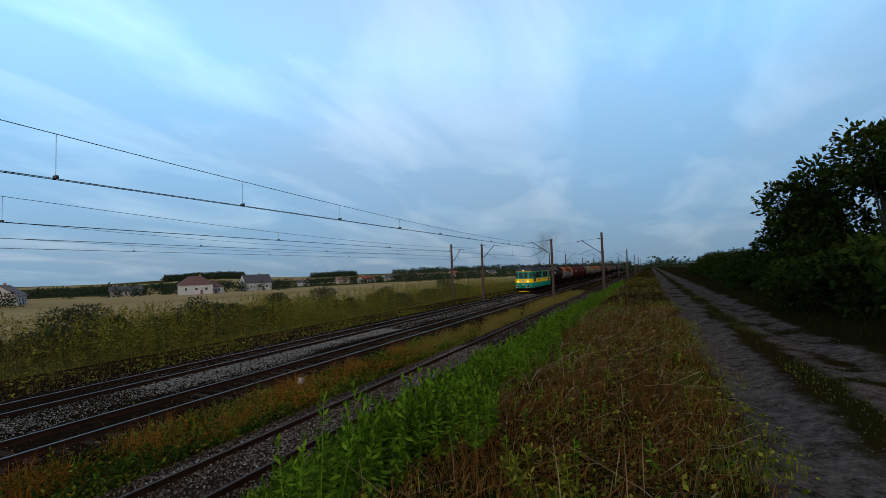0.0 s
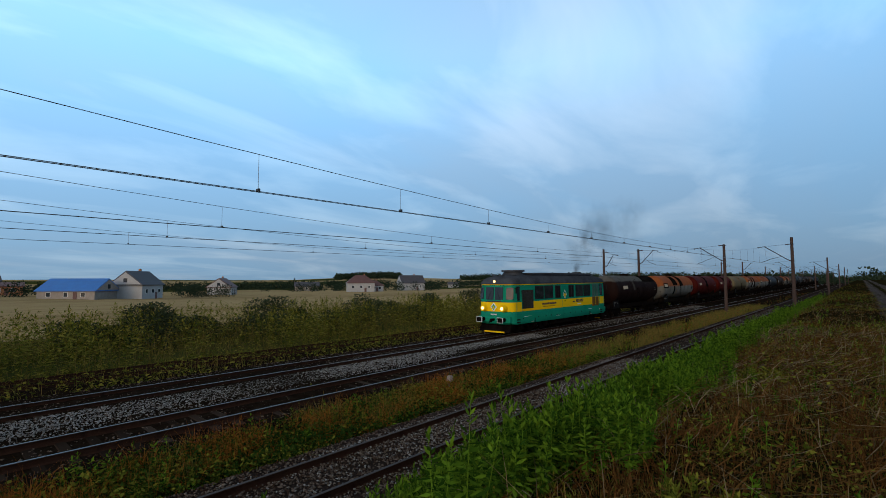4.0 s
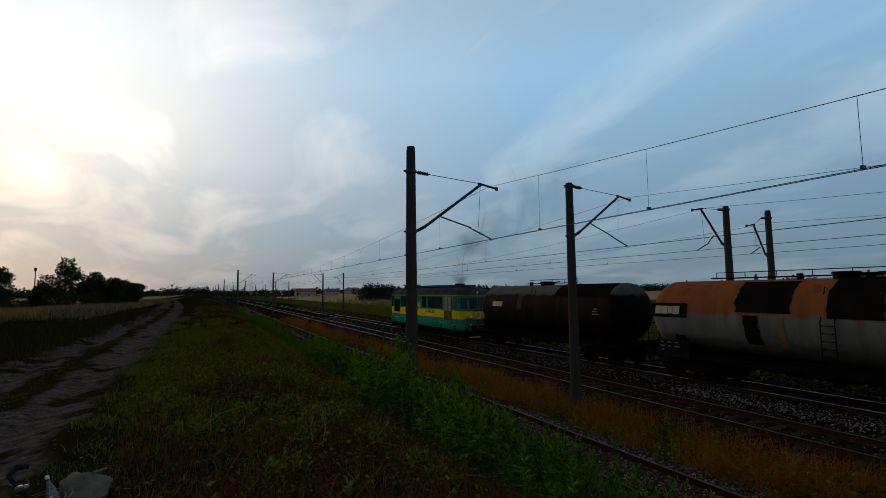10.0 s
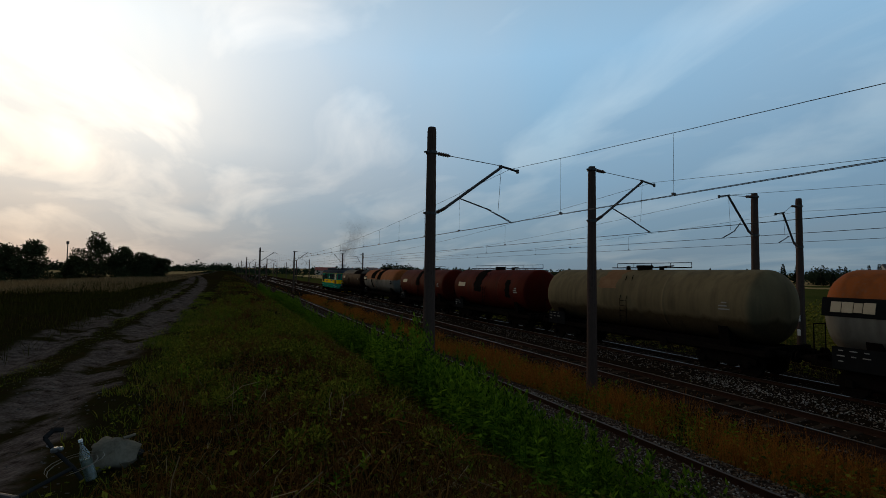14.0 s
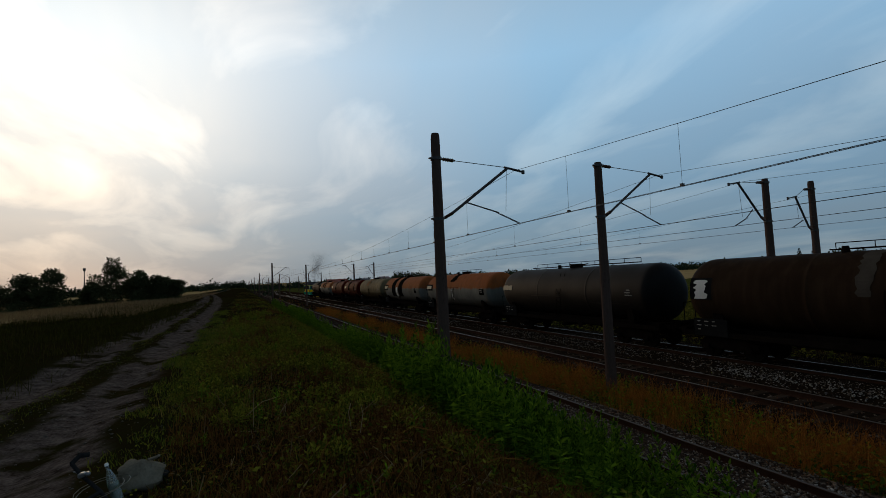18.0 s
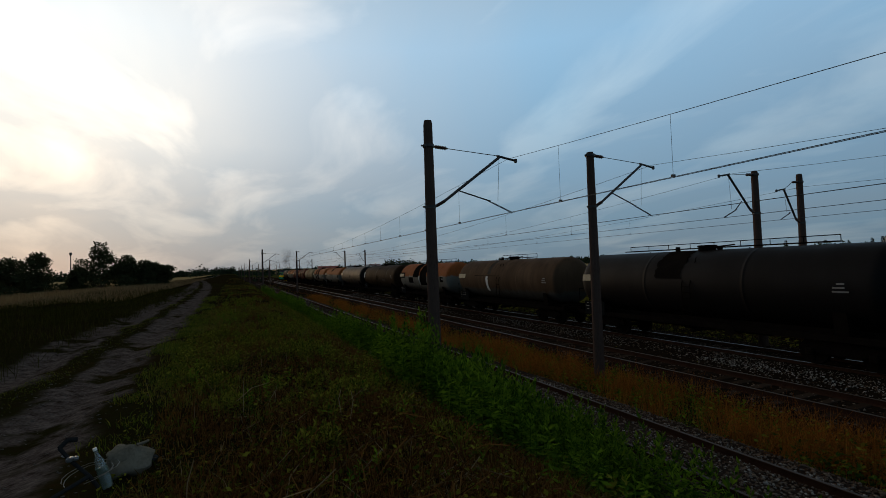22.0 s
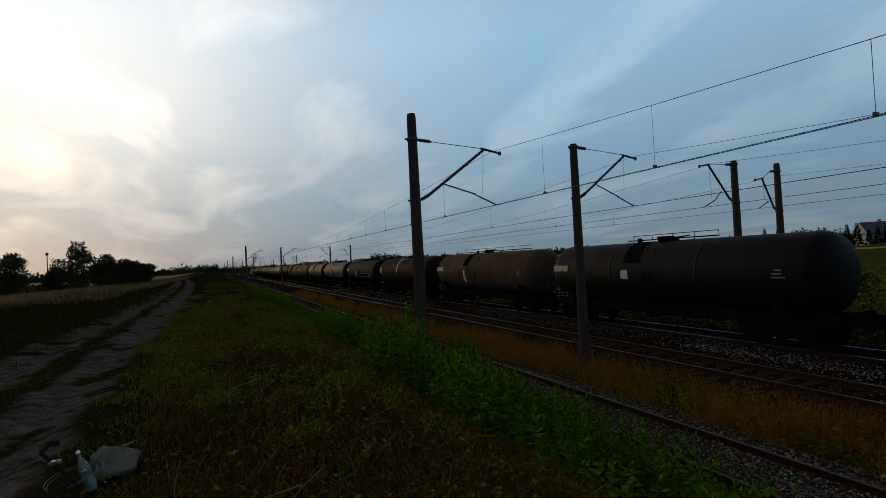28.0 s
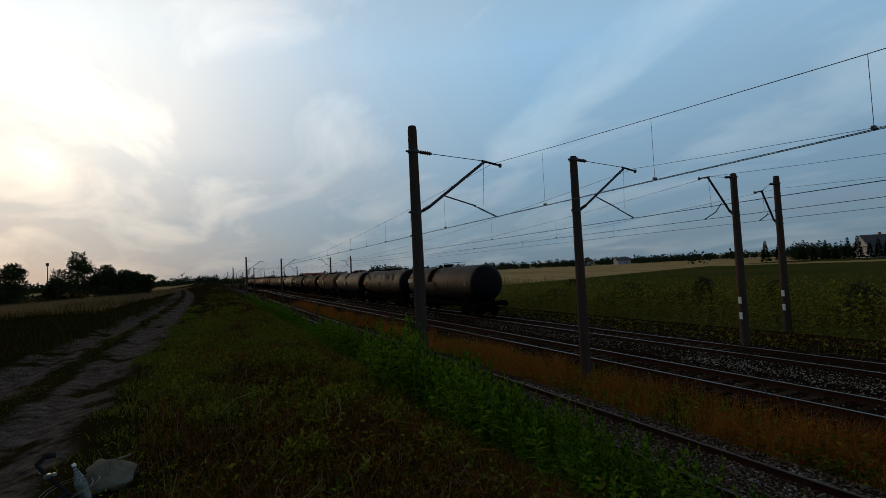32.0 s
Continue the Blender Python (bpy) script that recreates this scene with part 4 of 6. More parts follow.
P_BLACK.node_tree.nodes["Principled BSDF"].inputs["Specular IOR Level"].default_value = 0.12
P_DARKBROWN = tank_paint("dark_brown_tank", (0.026, 0.014, 0.008), amount=0.5, streaks=(0.045, 0.029, 0.018))
P_TAN = tank_paint("grey_brown_tank", (0.10, 0.06, 0.036), low=(0.07, 0.064, 0.055), split=(2.0, 3.9), amount=0.4)
M_BAND = material("sooty_spill", [(0.006, 0.005, 0.0045), (0.014, 0.011, 0.009)], 1.5, 0.8)
M_BANDWHITE = material("white_drip", [(0.50, 0.49, 0.46), (0.65, 0.64, 0.61)], 2, 0.8)
M_BANDORANGE = material("orange_drip", [(0.45, 0.13, 0.03), (0.55, 0.2, 0.05)], 2, 0.8)
M_BANDGREY = material("pale_band", [(0.04, 0.033, 0.027), (0.07, 0.06, 0.05)], 2, 0.8)
M_BANDRUST = material("rusty_band", [(0.16, 0.08, 0.04), (0.24, 0.14, 0.08)], 2, 0.8)
M_PATCH = material("black_panel", [(0.008, 0.008, 0.008), (0.014, 0.014, 0.014)], 4, 0.8)
M_GRAFF = material("pale_graffiti", [(0.2, 0.19, 0.18), (0.3, 0.29, 0.27)], 3, 0.8)
M_FLAKE = material("flaking_paint", [(0.07, 0.058, 0.046), (0.15, 0.13, 0.105), (0.1, 0.075, 0.052)], 3, 0.8)
TR, TZ = 1.47, 2.68                     # tank radius and height of its axis


def band(y0, y1, a0, a1, r, n=14, ragged=0.0, seed=1):
    """A strip lying on the tank's skin, between angles a0 and a1 (degrees from the top towards +x)."""
    rng = random.Random(seed)
    s = Shape()
    rows = []
    for k in range(n + 1):
        a = radians(a0 + (a1 - a0) * k / n)
        d0, d1 = rng.uniform(-ragged, ragged), rng.uniform(-ragged, ragged)
        rows.append([(r * math.sin(a), y0 + d0, TZ + r * math.cos(a)), (r * math.sin(a), y1 + d1, TZ + r * math.cos(a))])
    vs = [p for row in rows for p in row]
    fs = [(2 * k, 2 * k + 1, 2 * k + 3, 2 * k + 2) for k in range(n)]
    return s.add(vs, fs)


def on_skin(y, a, r):
    return Matrix.Translation((r * math.sin(radians(a)), y, TZ + r * math.cos(radians(a)))) @ pose(0, 0, 0, 0, a - 90, 0)


def build_wagon(number, paint, label, logo, marks, panel, long, t0, inset):
    """A tank wagon of that length; its tank begins at t0, its lettering inset from there."""
    t1, mid = long - 0.75, long / 2
    t = thing("tank_wagon", label, "tank wagon", "tank wagons of the train")
    prof = [(0.0, 0.55), (0.006, 0.95), (0.016, 1.22), (0.03, 1.38), (0.042, TR - 0.02), (0.05, TR), (0.058, TR), (0.326, TR), (0.333, TR), (0.334, TR + 0.006), (0.337, TR + 0.006), (0.338, TR), (0.345, TR), (0.658, TR), (0.665, TR), (0.666, TR + 0.006), (0.669, TR + 0.006), (0.67, TR), (0.677, TR), (0.942, TR), (0.95, TR),
            (0.958, TR - 0.02), (0.97, 1.38), (0.984, 1.22), (0.994, 0.95), (1.0, 0.55)]
    tank = part("tank", Shape().lathe((0, t0, TZ), (0, t1, TZ), prof, 40), paint, t, "", True)
    for k, (y0, y1, a0, a1, mt, rg) in enumerate(marks):
        part("stain", band(y0 * long / 14.9, y1 * long / 14.9, a0, a1, TR + 0.011 + 0.0012 * k, 16, rg, number * 7 + k), mt, tank, "spill running down the tank")
    if panel:
        part("logo_panel", band(t0 + inset - 0.25, t0 + inset + 1.5, 68, 92, TR + 0.012), M_PATCH, tank, "black panel behind the lettering")
    if logo:
        y = t0 + inset
        for w in (0.30, 0.32, 0.24, 0.32):
            h = 0.17 if w > 0.25 else 0.15
            bar = [(-h, -w / 2 + 0.004), (-h, w / 2 - 0.02), (h, w / 2 - 0.004), (h, -w / 2 + 0.02)]
            mk = on_skin(y + w / 2, 80, TR + 0.018)
            part("logo_bar", Shape().loft([[mk @ Vector((-0.01, v, u)) for u, v in bar], [mk @ Vector((0.01, v, u)) for u, v in bar]]), M_LOGO, tank)
            y += w
    elif panel is None:
        part("map_panel", band(t0 + 0.45, t0 + 1.45, 62, 98, TR + 0.012), M_PATCH, tank)
        part("map_patch", band(t0 + 0.7, t0 + 1.2, 66, 97, TR + 0.018, 12, 0.10, number), M_BANDWHITE, tank, "white map-shaped patch")
    for k in range(5):
        part("stencil_bar", Shape().box((0, 0, 0), (0.014, 0.22 + 0.12 * (k % 3), 0.05), 0.002, on_skin(t1 - 1.5 - 0.05 * (k % 2), 84 + 5 * k, TR + 0.016)), M_GRAFF, tank) if k < 3 else None
    # top gear
    part("manhole", Shape().lathe((0, mid, TZ + TR - 0.05), (0, mid, TZ + TR + 0.22), [(0, 0.36), (0.7, 0.36), (0.72, 0.42), (1, 0.38)], 16), M_UNDER, t)
    w = part("walkway", Shape().box((-0.25, mid, TZ + TR + 0.10), (0.42, 4.6 if number % 2 else 9.6, 0.05), 0.01), M_UNDER, t)
    half = 2.3 if number % 2 else 4.8
    for sx in (-0.46,):
        r = Shape().rod((sx, mid - half, TZ + TR + 0.34), (sx, mid + half, TZ + TR + 0.34), 0.018, n=5)
        n = int(half)
        for k in range(-n, n + 1):
            r.rod((sx, mid + k * half / n, TZ + TR + 0.08), (sx, mid + k * half / n, TZ + TR + 0.34), 0.015, n=5)
        part("walkway_rail", r, M_UNDER, w)
    part("top_valve", Shape().lathe((0.18, 6.5, TZ + TR - 0.04), (0.18, 6.5, TZ + TR + 0.2), [(0, 0.12), (1, 0.1)], 10), M_UNDER, t)
    part("vent_pipe", Shape().lathe((0.1, 8.5, TZ + TR - 0.04), (0.1, 8.5, TZ + TR + 0.16), [(0, 0.1), (1, 0.14)], 10).rod((0.1, 8.0, TZ + TR + 0.1), (0.15, 9.2, TZ + TR + 0.18), 0.03), M_UNDER, t)
    for s in (-1, 1):
        lad = Shape()
        for dy in (-0.2, 0.2):
            lad.rod((s * 1.5, mid + dy, 1.25), (s * 1.52, mid + dy, 2.7), 0.018, n=5).rod((s * 1.52, mid + dy, 2.7), (s * 1.02, mid + dy, 3.85), 0.018, n=5)
        for k in range(6):
            lad.rod((s * 1.51, mid - 0.2, 1.35 + 0.25 * k), (s * 1.51, mid + 0.2, 1.35 + 0.25 * k), 0.014, n=5)
        part("ladder", lad, M_UNDER, t)
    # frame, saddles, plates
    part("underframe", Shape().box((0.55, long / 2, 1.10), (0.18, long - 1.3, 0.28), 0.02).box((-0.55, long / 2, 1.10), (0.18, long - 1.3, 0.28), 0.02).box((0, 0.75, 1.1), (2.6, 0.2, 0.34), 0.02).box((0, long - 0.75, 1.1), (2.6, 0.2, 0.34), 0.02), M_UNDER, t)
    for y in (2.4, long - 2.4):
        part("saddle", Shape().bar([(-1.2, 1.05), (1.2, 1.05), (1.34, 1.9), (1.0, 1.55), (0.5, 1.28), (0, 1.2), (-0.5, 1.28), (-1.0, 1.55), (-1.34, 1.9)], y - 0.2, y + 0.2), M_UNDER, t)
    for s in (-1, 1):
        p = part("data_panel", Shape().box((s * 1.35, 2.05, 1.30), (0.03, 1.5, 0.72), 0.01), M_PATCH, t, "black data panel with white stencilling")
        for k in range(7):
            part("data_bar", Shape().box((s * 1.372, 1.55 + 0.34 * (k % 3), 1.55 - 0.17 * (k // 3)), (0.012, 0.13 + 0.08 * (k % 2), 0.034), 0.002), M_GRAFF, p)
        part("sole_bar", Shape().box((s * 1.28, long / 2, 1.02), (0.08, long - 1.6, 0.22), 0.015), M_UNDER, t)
        part("hand_wheel", Shape().lathe((s * 1.32, 9.6, 0.9), (s * 1.36, 9.6, 0.9), [(0, 0.2), (1, 0.2)], 14), M_UNDER, t)
        part("end_rail", Shape().rod((s * 1.2, 0.72, 1.1), (s * 1.2, 0.72, 2.3), 0.02).rod((s * 1.2, 0.72, 2.3), (s * 0.5, 0.72, 2.3), 0.02).rod((s * 0.5, 0.72, 2.3), (s * 0.5, 0.72, 1.1), 0.02), M_UNDER, t)
    part("brake_gear", Shape().rod((0.3, 4.2, 0.75), (0.3, 10.6, 0.75), 0.05).lathe((-0.4, 6.2, 0.78), (-0.4, 7.3, 0.78), [(0, 0.2), (0.05, 0.26), (0.95, 0.26), (1, 0.2)], 12), M_UNDER, t)
    part("outlet_pipe", Shape().lathe((0, mid, 1.25), (0, mid, 0.7), [(0, 0.16), (1, 0.12)], 10).rod((0, mid, 0.72), (1.3, mid, 0.72), 0.08), M_UNDER, t)
    wheels = []
    for yc in (2.55, long - 2.55):
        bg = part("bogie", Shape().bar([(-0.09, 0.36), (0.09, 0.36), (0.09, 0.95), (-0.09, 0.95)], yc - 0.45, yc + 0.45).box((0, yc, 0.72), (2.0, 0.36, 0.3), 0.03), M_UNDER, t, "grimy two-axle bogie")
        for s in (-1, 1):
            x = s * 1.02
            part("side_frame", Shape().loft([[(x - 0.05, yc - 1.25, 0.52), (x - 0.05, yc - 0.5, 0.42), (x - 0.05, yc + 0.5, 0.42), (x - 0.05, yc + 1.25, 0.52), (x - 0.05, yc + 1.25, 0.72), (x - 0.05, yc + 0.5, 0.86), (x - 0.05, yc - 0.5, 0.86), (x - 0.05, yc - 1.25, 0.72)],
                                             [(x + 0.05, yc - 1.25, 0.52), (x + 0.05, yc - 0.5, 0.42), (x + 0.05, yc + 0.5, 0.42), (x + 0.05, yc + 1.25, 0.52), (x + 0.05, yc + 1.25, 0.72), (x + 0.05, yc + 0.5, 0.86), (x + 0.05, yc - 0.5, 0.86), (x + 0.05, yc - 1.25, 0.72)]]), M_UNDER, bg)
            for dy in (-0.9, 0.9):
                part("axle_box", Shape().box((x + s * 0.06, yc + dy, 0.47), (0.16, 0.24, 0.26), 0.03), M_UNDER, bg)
        for dy in (-0.9, 0.9):
            wheels.append(build_wheelset(t, yc + dy, 0.46))
    for end in (0, 1):
        for s in (-1, 1):
            y = (0.66, 0.04) if end == 0 else (long - 0.66, long - 0.04)
            part("buffer", Shape().lathe((s * 0.875, y[0], 1.06), (s * 0.875, y[1], 1.06), [(0, 0.13), (0.6, 0.13), (0.61, 0.08), (0.92, 0.08), (0.93, 0.22), (1, 0.21)], 14), M_UNDER, t)
        part("coupling", Shape().box((0, 0.3 if end == 0 else long - 0.3, 1.0), (0.12, 0.6, 0.14), 0.02), M_UNDER, t)
    return t, wheels


W, O, G, K_, R_ = M_BANDWHITE, M_BANDORANGE, M_BANDGREY, M_BAND, M_BANDRUST
rf_ = random.Random(5)
FLAKES = tuple((a, a + rf_.uniform(0.1, 0.45), b, b + rf_.uniform(6, 24), M_FLAKE, rf_.uniform(0.04, 0.12)) for a, b in ((rf_.uniform(1.3, 11.5), rf_.uniform(26, 62)) for _ in range(34))) + ((1.2, 2.3, 84, 98, O, 0.12),)
WAGONS = [
    (P_BROWN, "dark brown tank wagon with a grey-washed top", 1, ((6.25, 6.75, 55, 92, G, 0.03), (9.5, 13.4, -60, 58, K_, 0.06)), False),
    (P_ORANGE, "orange and grey tank wagon streaked with soot", 1, ((4.6, 6.4, 20, 80, K_, 0.05), (7.4, 8.8, -40, 84, K_, 0.05), (4.9, 5.4, 84, 128, K_, 0.04), (6.0, 6.2, 84, 130, R_, 0.03), (12.6, 13.2, 86, 102, K_, 0.02)), True),
    (P_RED, "red tank wagon with a dark spill stain", 1, ((6.6, 7.6, 0, 96, K_, 0.10),), False),
    (P_RED, "red tank wagon dusty with soot", 1, ((5.6, 6.9, 0, 100, K_, 0.14), (10.8, 11.5, 60, 110, K_, 0.1)), False),
    (P_BEIGE, "beige tank wagon with rusty streaks", 0, ((5.6, 6.9, 5, 70, R_, 0.14),), False),
    (P_ORANGE, "orange and grey tank wagon with black bands", 1, ((4.2, 5.6, 0, 125, K_, 0.04), (6.7, 8.2, 0, 125, K_, 0.05), (5.95, 6.3, 78, 125, W, 0.02), (12.2, 12.9, 84, 104, K_, 0.01)), True),
    (P_ORANGE, "orange and grey tank wagon, rust running down", 1, ((6.6, 7.5, 0, 58, K_, 0.16), (5.0, 8.6, 80, 81.5, K_, 0.0), (7.1, 7.3, 84, 125, W, 0.02), (12.4, 13.2, 84, 104, K_, 0.01)), True),
    (P_BLACK, "black tank wagon with a sooty sheen", 1, ((4.6, 7.6, 99, 100, G, 0.0), (10.0, 12.6, 112, 113, G, 0.0)), False),
    (P_DARKBROWN, "dark brown tank wagon with a map-shaped white patch", 0, ((6.6, 7.0, 10, 90, G, 0.07), (11.0, 11.25, 10, 90, G, 0.05), (9.4, 10.6, 100, 112, G, 0.01)), None),
    (P_ORANGE, "orange and grey tank wagon with sooty middle bands", 1, ((5.3, 6.9, 0, 88, K_, 0.08), (7.2, 8.9, 0, 120, K_, 0.06), (6.9, 7.15, 84, 118, W, 0.02), (4.0, 5.3, 88, 112, K_, 0.01), (12.2, 12.9, 84, 104, K_, 0.01)), True),
    (P_TAN, "grey-brown tank wagon with a white drip", 1, ((5.9, 6.3, 20, 74, G, 0.06), (5.7, 6.0, 80, 125, W, 0.02), (4.0, 7.6, 78, 79.5, K_, 0.0)), False),
    (P_BLACK, "black tank wagon with pale lettering", 1, ((5.9, 7.2, 0, 80, K_, 0.1),), False),
    (P_BLACK, "black tank wagon with an orange and white drip", 1, ((5.7, 6.15, 20, 84, O, 0.03), (5.75, 6.15, 84, 122, W, 0.03), (9.6, 12.4, 112, 124, M_GRAFF, 0.12)), False),
    (P_DARKBROWN, "brown tank wagon with graffiti along its flank", 1, ((5.6, 6.0, 20, 78, G, 0.06), (5.55, 5.85, 82, 120, W, 0.02), (7.0, 12.0, 100, 118, M_GRAFF, 0.22), (7.3, 11.6, 103, 115, K_, 0.30)), False),
    (P_DARKBROWN, "brown tank wagon with a map-shaped patch and pale drip", 0, ((6.4, 6.65, 6, 92, W, 0.05), (6.9, 7.8, 100, 110, G, 0.01)), None),
    (P_TAN, "grey-brown tank wagon with a white drip stripe", 1, ((5.6, 6.4, 0, 70, K_, 0.10), (5.7, 5.95, 82, 122, W, 0.02), (4.0, 7.2, 80, 81.2, K_, 0.0)), False),
    (P_BLACK, "black tank wagon with a white tag", 1, ((6.0, 6.4, 84, 100, W, 0.03), (6.1, 7.0, 0, 70, K_, 0.1)), False),
    (P_BLACK, "black tank wagon with flaking paint and orange panel", 0, FLAKES, False),
    (P_BLACK, "black tank wagon at the train's tail", 1, ((5.8, 6.9, 0, 84, K_, 0.08),), False),
]
TRAIN = []
loco, loco_wheels = build_loco()
TRAIN.append((loco, 0.0, loco_wheels, 0.55))
for k, (paint, label, logo, marks, panel) in enumerate(WAGONS):
    a, b = (17.05 if k == 0 else TANKS[k] - 0.85), TANKS[k + 1] - 0.85
    wg, wh = build_wagon(k + 1, paint, label, logo, marks, panel, b - a, TANKS[k] - a, {0: 1.9, 2: 1.6, 3: 1.3}.get(k, 0.5))
    TRAIN.append((wg, a, wh, 0.46))

# ---- plants ----
M_GRASS = leafy("green_grass", [(0.018, 0.028, 0.004), (0.062, 0.090, 0.011), (0.13, 0.15, 0.02), (0.18, 0.125, 0.026)])
M_DRY = leafy("dry_grass", [(0.09, 0.026, 0.005), (0.25, 0.076, 0.012), (0.42, 0.15, 0.03), (0.06, 0.036, 0.007)])
M_VERGE = leafy("dark_verge_grass", [(0.012, 0.012, 0.002), (0.028, 0.027, 0.005), (0.055, 0.045, 0.01)])
M_TAN = leafy("tan_grass", [(0.06, 0.048, 0.011), (0.14, 0.105, 0.026), (0.25, 0.165, 0.045), (0.09, 0.098, 0.016)])
M_HAY = leafy("hay", [(0.09, 0.05, 0.02), (0.18, 0.108, 0.05), (0.27, 0.172, 0.088), (0.09, 0.062, 0.02)])
M_IVY = leafy("ivy_leaf", [(0.008, 0.018, 0.003), (0.022, 0.046, 0.007), (0.048, 0.082, 0.012)])
M_SHRUB = leafy("meadow_shrub_leaf", [(0.028, 0.036, 0.018), (0.05, 0.062, 0.03), (0.075, 0.086, 0.042)], 0.3)
M_RANK = leafy("rank_weed_leaf", [(0.034, 0.044, 0.008), (0.10, 0.11, 0.016), (0.24, 0.20, 0.034), (0.075, 0.066, 0.014)])
M_STRAW = leafy("straw_stalks", [(0.05, 0.03, 0.013), (0.12, 0.078, 0.038), (0.30, 0.22, 0.125), (0.04, 0.024, 0.011)])
M_RUSSET = leafy("russet_stems", [(0.022, 0.009, 0.003), (0.075, 0.030, 0.008), (0.17, 0.075, 0.022), (0.04, 0.03, 0.006)])
M_WEED = leafy("goldenrod_leaf", [(0.008, 0.022, 0.003), (0.038, 0.09, 0.008), (0.14, 0.24, 0.018), (0.018, 0.042, 0.005)], 0.2)
M_CREEP = leafy("creeper_leaf", [(0.012, 0.017, 0.003), (0.062, 0.078, 0.009), (0.21, 0.20, 0.026), (0.034, 0.03, 0.005)])
M_BUSH = leafy("shrub_leaf", [(0.009, 0.016, 0.004), (0.021, 0.036, 0.007), (0.048, 0.064, 0.012)])
M_FLOWER = leafy("yellow_flower", [(0.20, 0.17, 0.02), (0.32, 0.26, 0.03)])
# blue-green tint puts the distance haze into the far leaves' colour
M_WOOD_FAR = leafy("hazed_wood_leaf", [(0.016, 0.026, 0.017), (0.026, 0.040, 0.023), (0.038, 0.050, 0.027)], 0.1)
M_CONIFER = leafy("conifer_needles", [(0.010, 0.018, 0.010), (0.018, 0.030, 0.015)], 0.1)
M_BARK = material("bark", [(0.05, 0.038, 0.028), (0.09, 0.07, 0.052)], 3, 0.95, bump=0.6, fine=25, streak=(1, 1, 0.25))
rs = np.random.RandomState(7)


def scatter(n, x0, x1, ylist, clump=0.0, cs=1.0, seed=0):
    """n places in the strip x0..x1; ylist: (y0, y1, share). clump thins out by a wavy pattern."""
    r = np.random.RandomState(seed + 11)
    xs, ys = [], []
    for y0, y1, share in ylist:
        k = int(n * share)
        x, y = r.uniform(x0, x1, k), r.uniform(y0, y1, k)
        if clump:
            p = 0.5 + 0.25 * np.sin(x * 1.3 / cs + 1.7 * np.sin(y * 0.5 / cs) + seed) + 0.25 * np.sin(y * 0.9 / cs + 2 * np.sin(x * 0.4 / cs) + 2 * seed)
            keep = r.uniform(0, 1, k) < (1 - clump) + clump * np.clip(p * 2.6 - 0.85, 0, 1)
            x, y = x[keep], y[keep]
        xs.append(x)
        ys.append(y)
    return np.concatenate(xs), np.concatenate(ys)


def blades(name, x, y, h0, h1, width, lean, mat, label, category, seed=0, sink=0.03, parent=None):
    """A blade at every place: two quads, bent over."""
    r = np.random.RandomState(seed + 3)
    n = len(x)
    z = ground_z(x, y) - sink
    h = r.uniform(h0, h1, n) * r.uniform(0.7, 1.15, n)
    a, b = r.uniform(0, 2 * np.pi, n), r.uniform(0, 2 * np.pi, n)
    l = np.abs(r.normal(0, lean, n)) * h
    w = width * r.uniform(0.6, 1.4, n)
    dx, dy = np.cos(a), np.sin(a)
    wx, wy = np.cos(b) * w / 2, np.sin(b) * w / 2
    v = np.empty((n, 6, 3))
    for k, (s, g) in enumerate(((0.0, 1.0), (0.55, 0.8), (1.0, 0.15))):
        cx, cy = x + dx * l * s * s, y + dy * l * s * s
        cz = z + h * s * np.sqrt(np.clip(1 - (l * s / (h + 1e-6)) ** 2 * 0.4, 0.2, 1))
        v[:, 2 * k] = np.stack([cx - wx * g, cy - wy * g, cz], 1)
        v[:, 2 * k + 1] = np.stack([cx + wx * g, cy + wy * g, cz], 1)
    i = np.arange(n)[:, None] * 6
    f = np.concatenate([i + np.array([0, 1, 3, 2]), i + np.array([2, 3, 5, 4])])
    return bulk(name, v.reshape(-1, 3), f, mat, label, category, parent=parent)


def clumps(groups, stems, radius, seed):
    """Stems in tufts about chance centres; groups: (x0, x1, y0, y1, tufts). Gives places and a height share, full in a tuft's middle."""
    r = np.random.RandomState(seed)
    X, Y, H = [], [], []
    for x0, x1, y0, y1, n in groups:
        cx, cy, cr, ch = r.uniform(x0, x1, n), r.uniform(y0, y1, n), radius * r.uniform(0.5, 1.5, n), r.uniform(0.55, 1.1, n)
        for k in range(n):
            m = int(stems * (cr[k] / radius) ** 1.5)
            q, a = np.sqrt(r.uniform(0, 1, m)), r.uniform(0, 2 * np.pi, m)
            X.append(cx[k] + np.cos(a) * q * cr[k])
            Y.append(cy[k] + np.sin(a) * q * cr[k] * 1.3)
            H.append(ch[k] * (1.0 - 0.45 * q * q) * r.uniform(0.8, 1.1, m))
    return np.concatenate(X), np.concatenate(Y), np.concatenate(H)


def leaf_quads(c, d, size, roll, narrow=0.4):
    """Rhombic leaves at c pointing along d."""
    n = len(c)
    d = d / (np.linalg.norm(d, axis=1, keepdims=True) + 1e-9)
    up = np.tile([0.0, 0.0, 1.0], (n, 1))
    s = np.cross(d, up)
    s /= np.linalg.norm(s, axis=1, keepdims=True) + 1e-6
    t = np.cross(s, d)
    s = s * np.cos(roll)[:, None] + t * np.sin(roll)[:, None]
    L = size[:, None]
    v = np.stack([c, c + d * L * 0.5 + s * L * narrow * 0.5, c + d * L, c + d * L * 0.5 - s * L * narrow * 0.5], 1)
    f = np.arange(n * 4).reshape(n, 4)
    return v.reshape(-1, 3), f


